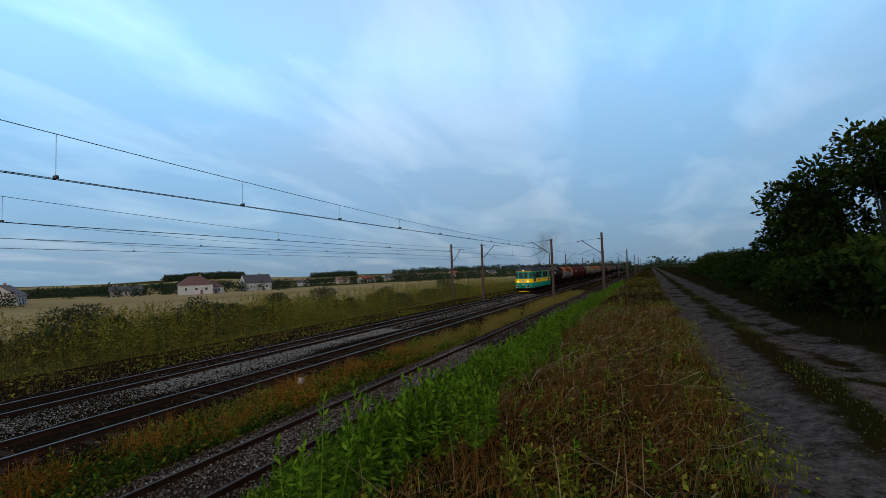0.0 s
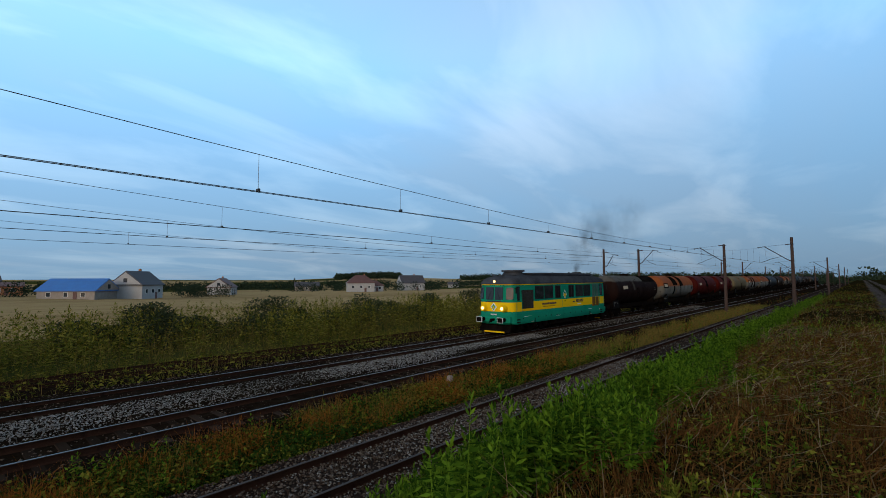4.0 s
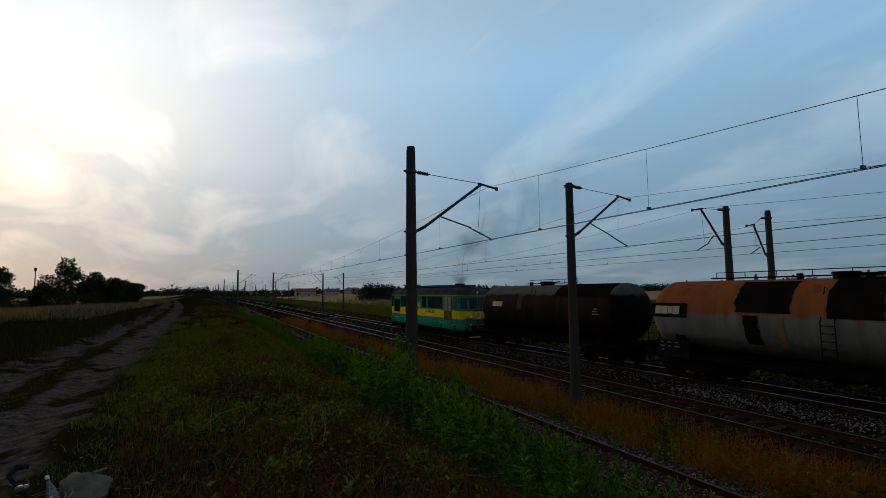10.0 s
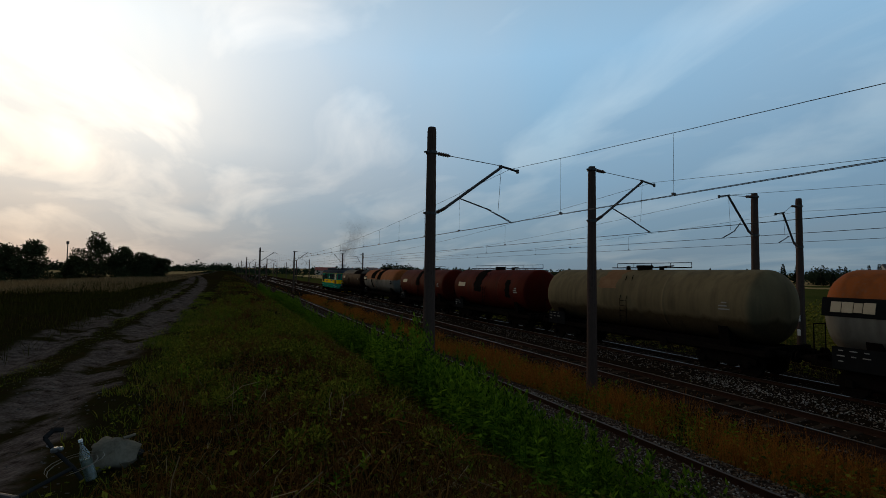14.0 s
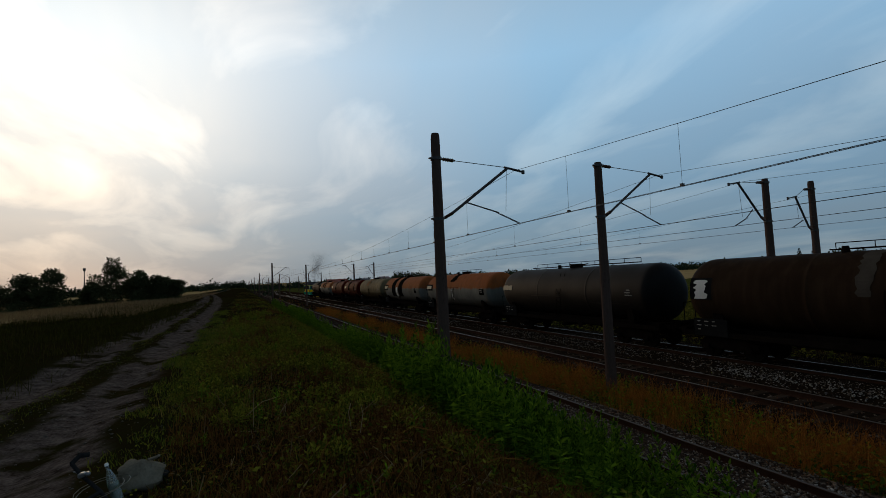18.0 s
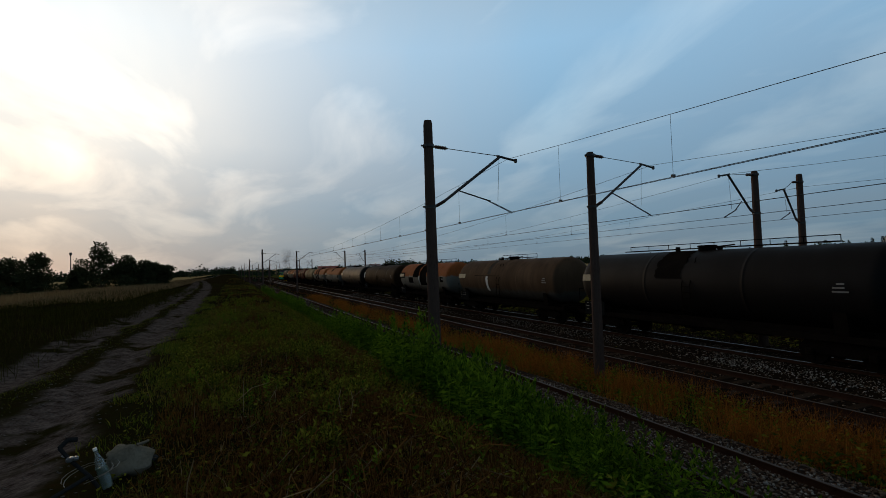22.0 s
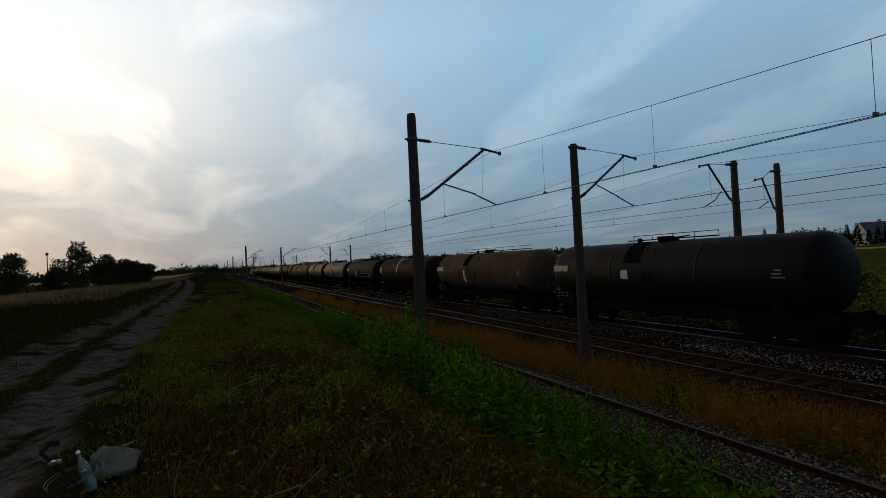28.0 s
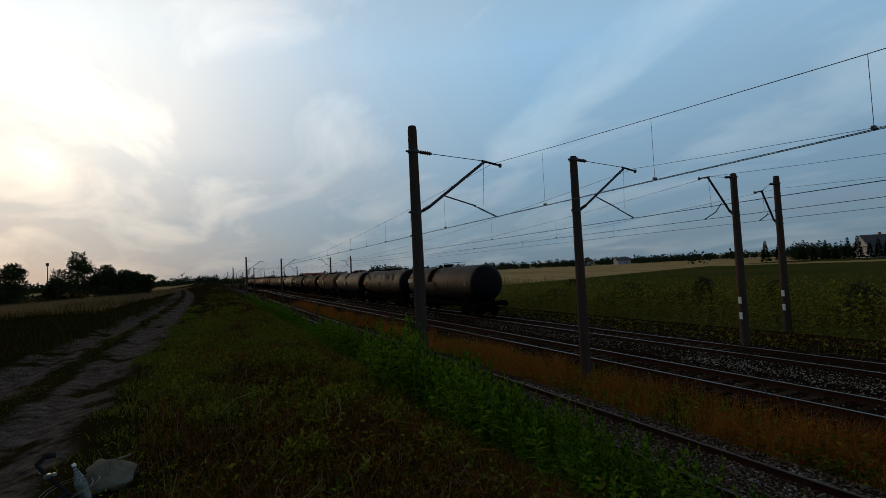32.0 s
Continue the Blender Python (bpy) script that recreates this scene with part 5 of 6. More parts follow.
def weeds(name, x, y, h0, h1, mat, label, category, leaves=26, size=0.15, seed=0, bushy=1.0, sink=0.05, share=None):
    """Upright leafy stems: leaves set round the stem, more upright towards the tip."""
    r = np.random.RandomState(seed + 5)
    n = len(x)
    z = ground_z(x, y) - sink
    h = r.uniform(h0, h1, n) if share is None else h1 * share
    ang = r.uniform(0, 2 * np.pi, n)
    lean = np.abs(r.normal(0, 0.14, n))
    k = np.arange(leaves)
    s = (k + 0.5) / leaves
    S = np.tile(s, (n, 1)) * 0.92 + r.uniform(0, 0.08, (n, leaves))
    A = k * 2.4 + ang[:, None] * 3 + r.uniform(-0.3, 0.3, (n, leaves))
    cx = x[:, None] + np.cos(ang)[:, None] * (lean * h)[:, None] * S ** 2
    cy = y[:, None] + np.sin(ang)[:, None] * (lean * h)[:, None] * S ** 2
    cz = z[:, None] + h[:, None] * S
    out = 1.0 - 0.75 * S
    d = np.stack([np.cos(A) * out, np.sin(A) * out, -0.3 + 0.95 * S ** 2], -1).reshape(-1, 3)
    size_ = (size * bushy * (0.55 + 0.6 * np.sin(np.pi * np.clip(S * 0.9 + 0.05, 0, 1))) * r.uniform(0.7, 1.25, (n, leaves)) * (h / h1)[:, None] ** 0.5).ravel()
    v, f = leaf_quads(np.stack([cx, cy, cz], -1).reshape(-1, 3), d, size_, r.uniform(-0.5, 0.5, n * leaves), 0.34)
    # stems
    sv = np.empty((n, 4, 3))
    w = 0.006
    tx, ty = x + np.cos(ang) * lean * h, y + np.sin(ang) * lean * h
    sv[:, 0] = np.stack([x - w, y, z], 1)
    sv[:, 1] = np.stack([x + w, y, z], 1)
    sv[:, 2] = np.stack([tx + w / 3, ty, z + h], 1)
    sv[:, 3] = np.stack([tx - w / 3, ty, z + h], 1)
    sf = np.arange(n * 4).reshape(n, 4) + len(v)
    return bulk(name, np.concatenate([v, sv.reshape(-1, 3)]), np.concatenate([f, sf]), mat, label, category)


def litter(name, x, y, size, high, mat, label, category, seed=0):
    """Low broad leaves in every direction close to the ground."""
    r = np.random.RandomState(seed + 9)
    n = len(x)
    z = ground_z(x, y) + high * r.uniform(0, 1, n) ** 1.3
    d = np.stack([r.normal(0, 1, n), r.normal(0, 1, n), r.uniform(-0.3, 0.7, n)], 1)
    v, f = leaf_quads(np.stack([x, y, z], 1), d, size * r.uniform(0.5, 1.4, n), r.uniform(-0.7, 0.7, n), 0.62)
    return bulk(name, v, f, mat, label, category)


def fallen(name, x, y, l0, l1, width, mat, label, category, seed=0):
    """Long thin stalks lying over one another, each bent a little at its middle."""
    r = np.random.RandomState(seed + 13)
    n = len(x)
    a, l = r.uniform(0, 2 * np.pi, n), r.uniform(l0, l1, n)
    lift = 0.02 + 0.22 * r.uniform(0, 1, n) ** 2.2
    tip = lift + np.abs(r.normal(0, 0.16, n)) * l
    b = a + r.normal(0, 0.22, n)
    w = width * r.uniform(0.5, 1.2, n) / 2
    v = np.empty((n, 6, 3))
    px, py = x.copy(), y.copy()
    for k, (ang, high) in enumerate(((a, lift * 0.4), (a, lift), (b, tip))):
        if k:
            px, py = px + np.cos(ang) * l / 2, py + np.sin(ang) * l / 2
        g = ground_z(px, py) + high
        ox, oy = -np.sin(ang) * w, np.cos(ang) * w
        v[:, 2 * k] = np.stack([px - ox, py - oy, g], 1)
        v[:, 2 * k + 1] = np.stack([px + ox, py + oy, g + w], 1)
    i = np.arange(n)[:, None] * 6
    f = np.concatenate([i + np.array([0, 1, 3, 2]), i + np.array([2, 3, 5, 4])])
    return bulk(name, v.reshape(-1, 3), f, mat, label, category)


NEARFAR = [(-24, 24, 0.6), (-70, -24, 0.16), (24, 70, 0.16), (-160, -70, 0.04), (70, 160, 0.04)]

# the bank below the path
x, y = scatter(62000, -4.4, 1.1, [(-24, 0, 0.36), (0, 24, 0.22), (-70, -24, 0.14), (24, 70, 0.1), (-160, -70, 0.03), (70, 160, 0.03)], 0.8, 1.2, 1)
blades("bank_grass", x, y, 0.03, 0.13, 0.010, 0.8, M_GRASS, "short green grass on the bank", "grass", 1)
x, y = scatter(80000, -4.6, 0.8, NEARFAR, 0.6, 0.8, 2)
blades("dry_bank_grass", x, y, 0.05, 0.19, 0.012, 0.8, M_RUSSET, "dry russet grass on the bank", "grass", 2)
x, y = scatter(2000, -4.2, 0.7, [(2.4, 24, 0.62), (-24, 2, 0.07), (24, 60, 0.2)], 0.5, 1.5, 3)
blades("straw_stalks", x, y, 0.25, 0.65, 0.008, 1.6, M_STRAW, "bleached dead stalks leaning every way", "dry stalks", 3)
x, y = scatter(56000, -4.6, 0.9, NEARFAR, 0.95, 1.5, 4)
litter("bank_weeds", x, y, 0.060, 0.16, M_CREEP, "low broad-leaved weeds on the bank", "weeds", 4)
x, y = scatter(1500, -3.6, 0.6, [(-24, 24, 0.7), (-60, -24, 0.15), (24, 60, 0.15)], 0.95, 0.8, 5)
weeds("leafy_weeds", x, y, 0.12, 0.34, M_WEED, "small leafy weeds among the grass", "weeds", 22, 0.075, 5)
x, y = scatter(3400, -3.6, 0.35, [(2.4, 18, 0.78), (18, 40, 0.12), (-6.5, -2.8, 0.1)], 0.8, 1.3, 61)
fallen("fallen_stalks", x, y, 0.2, 0.75, 0.008, M_STRAW, "bleached dead stalks lying crosswise on the bank", "dry stalks", 61)
x, y = scatter(8200, -4.2, 0.4, [(2.4, 18, 0.66), (-12, -2.8, 0.34)], 0.8, 1.1, 62)
fallen("brown_stalks", x, y, 0.12, 0.5, 0.009, M_RUSSET, "brown broken stalks matted on the bank", "dry stalks", 62)
# tufts of broad-leaved weeds and russet patches that break up the turf
x, y, h = clumps([(-3.9, 0.6, -15, -6.2, 100), (-3.6, 0.2, -6.2, -3.2, 9), (-3.9, -0.6, 3, 15, 26), (-4.0, 0.5, -34, -15, 90)], 26, 0.26, 63)
weeds("weed_tufts", x, y, 0.1, 0.3, M_CREEP, "low tufts of green weeds among the turf", "weeds", 20, 0.085, 63, share=h)
x, y, h = clumps([(-4.0, 0.4, -15, -6.0, 95), (-3.8, 0.5, -6.2, -2.8, 110), (-3.8, 0.6, 2.6, 16, 90), (-4.0, 0.5, -34, -15, 60)], 150, 0.34, 64)
blades("russet_tufts", x, y, 0.06, 0.26, 0.010, 1.1, M_RUSSET, "matted russet tufts on the bank", "grass", 64)
x, y, h = clumps([(-0.3, 1.35, -24, -4, 90), (1.0, 1.5, -40, -4, 60), (0.2, 0.95, 4, 20, 34)], 130, 0.3, 65)
blades("edge_grass", x, y, 0.05, 0.16, 0.010, 0.7, M_GRASS, "short green grass along the dirt track's edge", "grass", 65)
# thick low growth close to the path
CLOSE = [(-15, -2.6, 0.5), (2.6, 16, 0.5)]
x, y = scatter(50000, -4.4, 1.05, [(-15, -5.5, 0.46), (-5.5, -2.6, 0.06), (2.6, 16, 0.48)], 0.9, 0.8, 41)
blades("close_grass", x, y, 0.03, 0.10, 0.009, 0.7, M_GRASS, "fine short grass near the path", "grass", 41)
x, y = scatter(84000, -4.6, 0.8, [(-15, -5.5, 0.34), (-5.5, -2.6, 0.2), (2.6, 16, 0.46)], 0.7, 0.7, 42)
blades("close_dry_grass", x, y, 0.03, 0.12, 0.008, 1.0, M_RUSSET, "matted russet grass near the path", "grass", 42)
x, y = scatter(46000, -4.6, 0.85, CLOSE, 0.9, 0.75, 46)
litter("dead_leaves", x, y, 0.045, 0.06, M_RUSSET, "brown dead leaves lying on the bank", "leaf litter", 46)
x, y = scatter(52000, -4.6, 1.1, [(-15, -6.2, 0.52), (-6.2, -2.6, 0.1), (2.6, 16, 0.26)], 0.97, 1.2, 43)
litter("close_weeds", x, y, 0.05, 0.12, M_CREEP, "small low leaves near the path", "weeds", 43)
x, y, h = clumps([(-3.6, 1.0, -24, -5.0, 170), (-3.6, 0.6, -5.0, -2.8, 20), (-3.0, 0.8, 3, 16, 40)], 110, 0.4, 66)
blades("yellowed_grass", x, y, 0.04, 0.17, 0.009, 0.8, M_TAN, "yellowing grass in patches on the bank", "grass", 66)
x, y = scatter(3200, -4.4, 0.5, CLOSE, 0.6, 0.8, 44)
blades("close_straw", x, y, 0.08, 0.3, 0.007, 1.3, M_STRAW, "broken straw lying near the path", "dry stalks", 44)
# tall goldenrod along the foot of the bank
x, y, h = clumps([(-6.5, -3.9, -21, -6.5, 85), (-5.6, -2.9, -9, -4.4, 22), (-6.5, -4.8, -6.5, 3.4, 14), (-5.2, -2.0, 3.4, 9, 62), (-5.4, -2.5, 9, 18, 74), (-5.8, -3.0, 18, 34, 74), (-6.4, -4.2, 32, 80, 80), (-6.4, -4.4, -75, -21, 70)], 34, 0.5, 6)
weeds("goldenrod", x, y, 0.5, 1.5, M_WEED, "tall green goldenrod in clumps along the bank foot", "weeds", 50, 0.135, 6, share=h * np.where(y > 3, 0.6, 1.0))
x, y = scatter(1500, -4.6, -2.6, [(3.5, 22, 0.6), (-16, 3, 0.06), (22, 60, 0.3)], 0.8, 1.0, 26)
weeds("young_goldenrod", x, y, 0.4, 0.9, M_WEED, "young goldenrod spreading up the bank", "weeds", 36, 0.11, 26)
x, y = scatter(16000, -6.9, -3.9, NEARFAR, 0.4, 1.0, 7)
litter("bank_foot_weeds", x, y, 0.11, 0.42, M_CREEP, "dark undergrowth along the bank foot", "weeds", 7)
# between siding and main line
x, y, h = clumps([(-12.6, -10.0, -24, 2, 190), (-12.6, -10.2, 2, 26, 64), (-12.6, -10.0, -75, -24, 140)], 140, 0.42, 8)
blades("russet_grass", x, y, 0.25, 0.9, 0.008, 0.8, M_DRY, "tufts of tall russet dry grass between the tracks", "grass", 8)
x, y, h = clumps([(-12.6, -10.0, 20, 80, 170), (-12.6, -10.2, 3, 20, 16)], 110, 0.45, 49)
blades("tan_tufts", x, y, 0.3, 0.85, 0.010, 0.5, M_TAN, "tufts of bleached grass between the tracks", "grass", 49)
x, y = scatter(60000, -12.7, -9.9, [(3, 24, 0.9), (-6, 3, 0.1)], 0.6, 1.2, 50)
litter("ivy", x, y, 0.10, 0.42, M_IVY, "dense dark ivy between the tracks", "ivy", 50)
x, y = scatter(9000, -12.7, -10.0, NEARFAR, 0.6, 1.0, 48)
blades("thin_russet_grass", x, y, 0.25, 0.7, 0.010, 0.5, M_DRY, "thin dry grass between the tracks", "grass", 48)
x, y = scatter(20000, -12.8, -9.7, NEARFAR, 0.9, 1.1, 45)
blades("strip_green_grass", x, y, 0.2, 0.55, 0.012, 0.5, M_GRASS, "green grass among the dry stems between the tracks", "grass", 45)
x, y = scatter(52000, -12.7, -9.8, [(2, 26, 0.62), (-24, 2, 0.16), (26, 70, 0.12), (-70, -24, 0.1)], 0.75, 1.3, 9)
litter("creeper", x, y, 0.10, 0.45, M_CREEP, "dark green creeper between the tracks", "weeds", 9)
x, y = scatter(1100, -12.9, -9.8, [(-24, 30, 0.75), (30, 80, 0.25)], 0.85, 1.5, 10)
weeds("track_weeds", x, y, 0.3, 0.75, M_WEED, "green weeds beside the sleepers", "weeds", 22, 0.14, 10)
x, y = scatter(9000, -9.9, -6.6, NEARFAR, 0.95, 1.2, 11)
blades("siding_grass", x, y, 0.08, 0.3, 0.010, 0.6, M_DRY, "sparse dry grass in the siding", "grass", 11)
x, y = scatter(5200, -16.6, -12.6, NEARFAR, 0.92, 1.2, 12)
litter("sleeper_weeds", x, y, 0.09, 0.18, M_CREEP, "weeds creeping over sleeper ends", "weeds", 12)
# beyond the main line
x, y = scatter(46000, -26.6, -21.4, [(-45, 45, 0.62), (-130, -45, 0.18), (45, 130, 0.2)], 0.5, 1.6, 67)
litter("old_track_weeds", x, y, 0.15, 0.5, M_RANK, "weeds and rank grass smothering the disused track", "weeds", 67)
FARSIDE = [(-45, 45, 0.55), (-130, -45, 0.22), (45, 130, 0.23)]
x, y = scatter(42000, -27.5, -21.9, FARSIDE, 0.7, 1.6, 13)
blades("trackside_grass", x, y, 0.2, 0.9, 0.012, 0.75, M_TAN, "tall dry grass round the overgrown track", "grass", 13)
x, y = scatter(40000, -27.5, -21.9, FARSIDE, 0.8, 1.8, 14)
blades("trackside_green_grass", x, y, 0.2, 0.85, 0.014, 0.75, M_GRASS, "rank green grass round the overgrown track", "grass", 14)
x, y = scatter(9500, -44, -25.2, FARSIDE, 0.85, 2.2, 15)
weeds("tall_weeds", x, y, 1.2, 3.0, M_RANK, "tall green weeds on rough ground", "weeds", 30, 0.24, 15, 1.2)
x, y = scatter(44000, -47, -26, FARSIDE, 0.4, 3.0, 16)
litter("rough_growth", x, y, 0.18, 2.4, M_RANK, "dark rough growth on waste ground", "weeds", 16)
x, y = scatter(36000, -48, -26, FARSIDE, 0.8, 2.0, 17)
blades("rough_grass", x, y, 0.8, 2.6, 0.016, 0.6, M_TAN, "tall bleached grass on waste ground", "grass", 17)
x, y = scatter(3000, -40, -25.5, FARSIDE, 0.9, 2.4, 18)
litter("yellow_flowers", x, y, 0.10, 1.7, M_FLOWER, "yellow flower heads in the rough growth", "flowers", 18)
# beside the dirt track
x, y = scatter(60000, 3.7, 14, [(-34, 0, 0.55), (-60, -34, 0.25), (0, 30, 0.2)], 0.6, 1.1, 19)
blades("verge_grass", x, y, 0.1, 0.5, 0.013, 1.0, M_VERGE, "tall grass beside the dirt track", "grass", 19)
x, y = scatter(52000, 6.5, 44, [(-90, -36, 0.75), (-160, -90, 0.25)], 0.4, 2.6, 20)
blades("pale_meadow_grass", x, y, 0.25, 0.6, 0.03, 0.5, M_HAY, "bleached meadow grass beyond the verge", "grass", 20)
x, y = scatter(36000, 1.84, 2.36, [(-40, 40, 0.85), (-90, -40, 0.08), (40, 90, 0.07)], 0.75, 0.9, 21)
x = x - 2.05 + path_x(y)
blades("middle_grass", x, y, 0.02, 0.075, 0.007, 0.7, M_GRASS, "grass down the middle of the dirt track", "grass", 21)
x, y = scatter(9000, 0.5, 3.4, [(-30, 30, 0.9), (30, 60, 0.05), (-60, -30, 0.05)], 0.4, 1.0, 22)


def pebbles(name, x, y, z, size, mat, label, seed=0, flat=0.7, parent=None):
    """Small eight-sided stones, each turned and squashed its own way."""
    r = np.random.RandomState(seed + 2)
    n = len(x)
    base = np.array([(1, 0, 0), (0, 1, 0), (-1, 0, 0), (0, -1, 0), (0, 0, 1), (0, 0, -1)], float)
    a = r.uniform(0, 2 * np.pi, n)
    s = size * r.uniform(0.45, 1.3, (n, 1)) * r.uniform(0.7, 1.3, (n, 3))
    p = base[None] * r.uniform(0.75, 1.2, (n, 6, 1))
    p = p + r.uniform(-0.25, 0.25, (n, 6, 3))
    p = p * s[:, None] * np.array([1, 1, flat])
    c, q = np.cos(a)[:, None], np.sin(a)[:, None]
    v = np.stack([p[..., 0] * c - p[..., 1] * q + x[:, None], p[..., 0] * q + p[..., 1] * c + y[:, None], p[..., 2] + z[:, None]], -1)
    t = np.array([(0, 1, 4), (1, 2, 4), (2, 3, 4), (3, 0, 4), (1, 0, 5), (2, 1, 5), (3, 2, 5), (0, 3, 5)])
    f = (np.arange(n)[:, None, None] * 6 + t[None]).reshape(-1, 3)
    return bulk(name, v.reshape(-1, 3), f, mat, label, "gravel", parent=parent)


pebbles("path_gravel", x, y, ground_z(x, y) + 0.002, 0.014, M_PATH, "small stones in the dirt track", 22, 0.5)


def bed_z(u, y, crest, top):
    a = np.abs(u)
    return np.where(a < 1.5, top, np.where(a < crest, top - 0.05 * (a - 1.5) / max(crest - 1.5, 0.01), top - 0.05 - 0.6 * (a - crest))) + SLOPE * y


BED = [(-30, 30, 0.72), (-75, -30, 0.14), (30, 75, 0.14)]
# pale stone thins towards -y: the back-lit stretch's darkness put into the mix
x, y = scatter(24000, X_FAR + 1.0, X_FAR + 2.9, [(1, 30, 0.58), (-6, 1, 0.09), (-13, -6, 0.05), (-75, -13, 0.1), (30, 75, 0.18)], seed=31)
pebbles("crushed_stone", x, y, bed_z(x - X_FAR, y, 2.6, -0.13) + 0.006, 0.029, M_STONE, "light grey crushed stone ballast", 31)
x, y = scatter(15000, X_FAR - 2.8, X_FAR + 2.9, BED, seed=35)
pebbles("oily_ballast", x, y, bed_z(x - X_FAR, y, 2.6, -0.13) + 0.002, 0.034, M_STONE_OLD, "dark ballast under the main line", 35)
x, y = scatter(9000, X_NEAR - 2.0, X_NEAR + 2.2, BED, seed=32)
pebbles("dark_ballast", x, y, bed_z(x - X_NEAR, y, 1.75, -0.17) + 0.0, 0.035, M_STONE_OLD, "dark oily ballast between worn sleepers", 32)
x, y = scatter(52000, X_SIDING - 1.9, X_SIDING + 2.0, [(-14, 24, 0.8), (-75, -14, 0.1), (24, 75, 0.1)], 0.2, 1.0, seed=33)
pebbles("siding_gravel", x, y, bed_z(x - X_SIDING, y, 1.7, -0.15) + 0.004, 0.032, M_STONE_OLD, "brown gravel with pale stones in the siding", 33)
x, y = scatter(17000, X_SIDING - 1.3, X_SIDING + 1.3, [(-14, 24, 0.74), (-75, -14, 0.13), (24, 75, 0.13)], 0.6, 1.0, seed=34)
pebbles("pale_gravel", x, y, bed_z(x - X_SIDING, y, 1.7, -0.15) + 0.008, 0.026, M_STONE, "pale stones strewn in the siding", 34)


# ---- shrubs and trees ----
def crown_leaves(blobs, n, size, seed, narrow=0.6):
    """Leaves through lumpy blobs (centre, radii), denser near the skin."""
    r = np.random.RandomState(seed)
    vol = np.array([b[1][0] * b[1][1] * b[1][2] for b in blobs]) ** 0.66
    pick = r.choice(len(blobs), n, p=vol / vol.sum())
    c = np.array([b[0] for b in blobs])[pick]
    rad = np.array([b[1] for b in blobs])[pick]
    d = r.normal(0, 1, (n, 3))
    d /= np.linalg.norm(d, axis=1, keepdims=True)
    lump = 1 + 0.22 * np.sin(d[:, 0] * 7 + pick) * np.sin(d[:, 1] * 6 + 2 * pick) + 0.14 * np.sin(d[:, 2] * 13 + pick)
    p = c + d * rad * (r.uniform(0.35, 1.0, n) ** 0.5 * lump)[:, None]
    e = d + r.normal(0, 0.8, (n, 3))
    return leaf_quads(p, e, size * r.uniform(0.6, 1.5, n), r.uniform(-1.2, 1.2, n), narrow)


def build_tree(name, x, y, h, spread, label, category, mat, seed, leaves=2600, size=0.16, trunk=True, lift=0.3, group=""):
    """Tapered trunk with limbs and a crown of many leaves."""
    r = random.Random(seed)
    t = thing(name, label, category, group)
    z0 = float(ground_z(x, y)) - 0.08
    t.location = (x, y, z0)
    blobs, limbs = [], Shape()
    if trunk:
        part("trunk", Shape().lathe((0, 0, 0), (r.uniform(-0.1, 0.1) * spread, r.uniform(-0.1, 0.1) * spread, h * 0.6), [(0, 0.035 * h), (0.15, 0.024 * h), (1, 0.010 * h)], 9), M_BARK, t)
    n = 9 if trunk else 11
    for k in range(n):
        a = 2 * math.pi * k / n + r.uniform(-0.5, 0.5)
        q = r.uniform(0.25, 0.95)
        hz = h * (lift + (0.84 - lift) * (k % 3 * 0.33 + r.uniform(0.05, 0.3)))
        d = spread * 0.62 * q * (1.15 - 0.75 * max(0, hz / h - 0.35))
        c = (d * math.cos(a), d * math.sin(a), hz)
        s = r.uniform(0.26, 0.44)
        blobs.append((c, (spread * s, spread * s, h * s * 0.42)))
        limbs.rod((0, 0, h * lift * 0.6 * q), c, 0.009 * h, 0.003 * h, 5)
    blobs.append(((0, 0, h * 0.8), (spread * 0.32, spread * 0.32, h * 0.17)))
    part("branchwork", limbs, M_BARK, t)
    v, f = crown_leaves(blobs, leaves, size, seed)
    bulk("crown", v, f, mat, "", "", "", parent=t)
    return t


# hedge and trees past the dirt track
rr = random.Random(4)
for k in range(17):
    yy = 9.5 + 3.2 * k + rr.uniform(-0.8, 0.8) + 0.09 * k * k
    build_tree("shrub", 5.4 + rr.uniform(-0.5, 1.4) + 0.02 * yy, yy, rr.uniform(1.5, 3.0), rr.uniform(1.7, 2.7), "dense dark green shrub at the dirt track's edge", "shrub", M_BUSH, 40 + k, 4600, 0.17, False, 0.12, "hedge shrubs")
for k, (tx, ty, th, ts) in enumerate(((6.9, 26.0, 6.3, 2.5), (8.2, 22.5, 6.7, 2.9), (8.8, 18.0, 6.3, 2.8), (11.0, 19.5, 7.4, 3.2), (7.6, 31.5, 4.6, 2.5), (11.5, 26.0, 6.6, 3.2))):
    build_tree("tree", tx, ty, th, ts, "dark leafy tree behind the hedge", "tree", M_BUSH, 70 + k, 9000, 0.20, True, 0.2, "trees behind the hedge")
# lone shrubs on the meadow
for k, (tx, ty, th, ts) in enumerate(((26.6, -89, 6.6, 3.6), (30.4, -90, 6.0, 3.6), (34.5, -90, 5.2, 3.4), (19.2, -91, 7.8, 3.5), (15.8, -92, 5.6, 3.0), (13.4, -93, 4.6, 2.9), (11.4, -95, 3.6, 2.6), (22.8, -94, 4.0, 2.6))):
    build_tree("shrub", tx, ty, th, ts, "dark rounded shrub on the pale meadow", "shrub", M_SHRUB, 90 + k, 9000, 0.26, False, 0.04, "meadow shrubs")
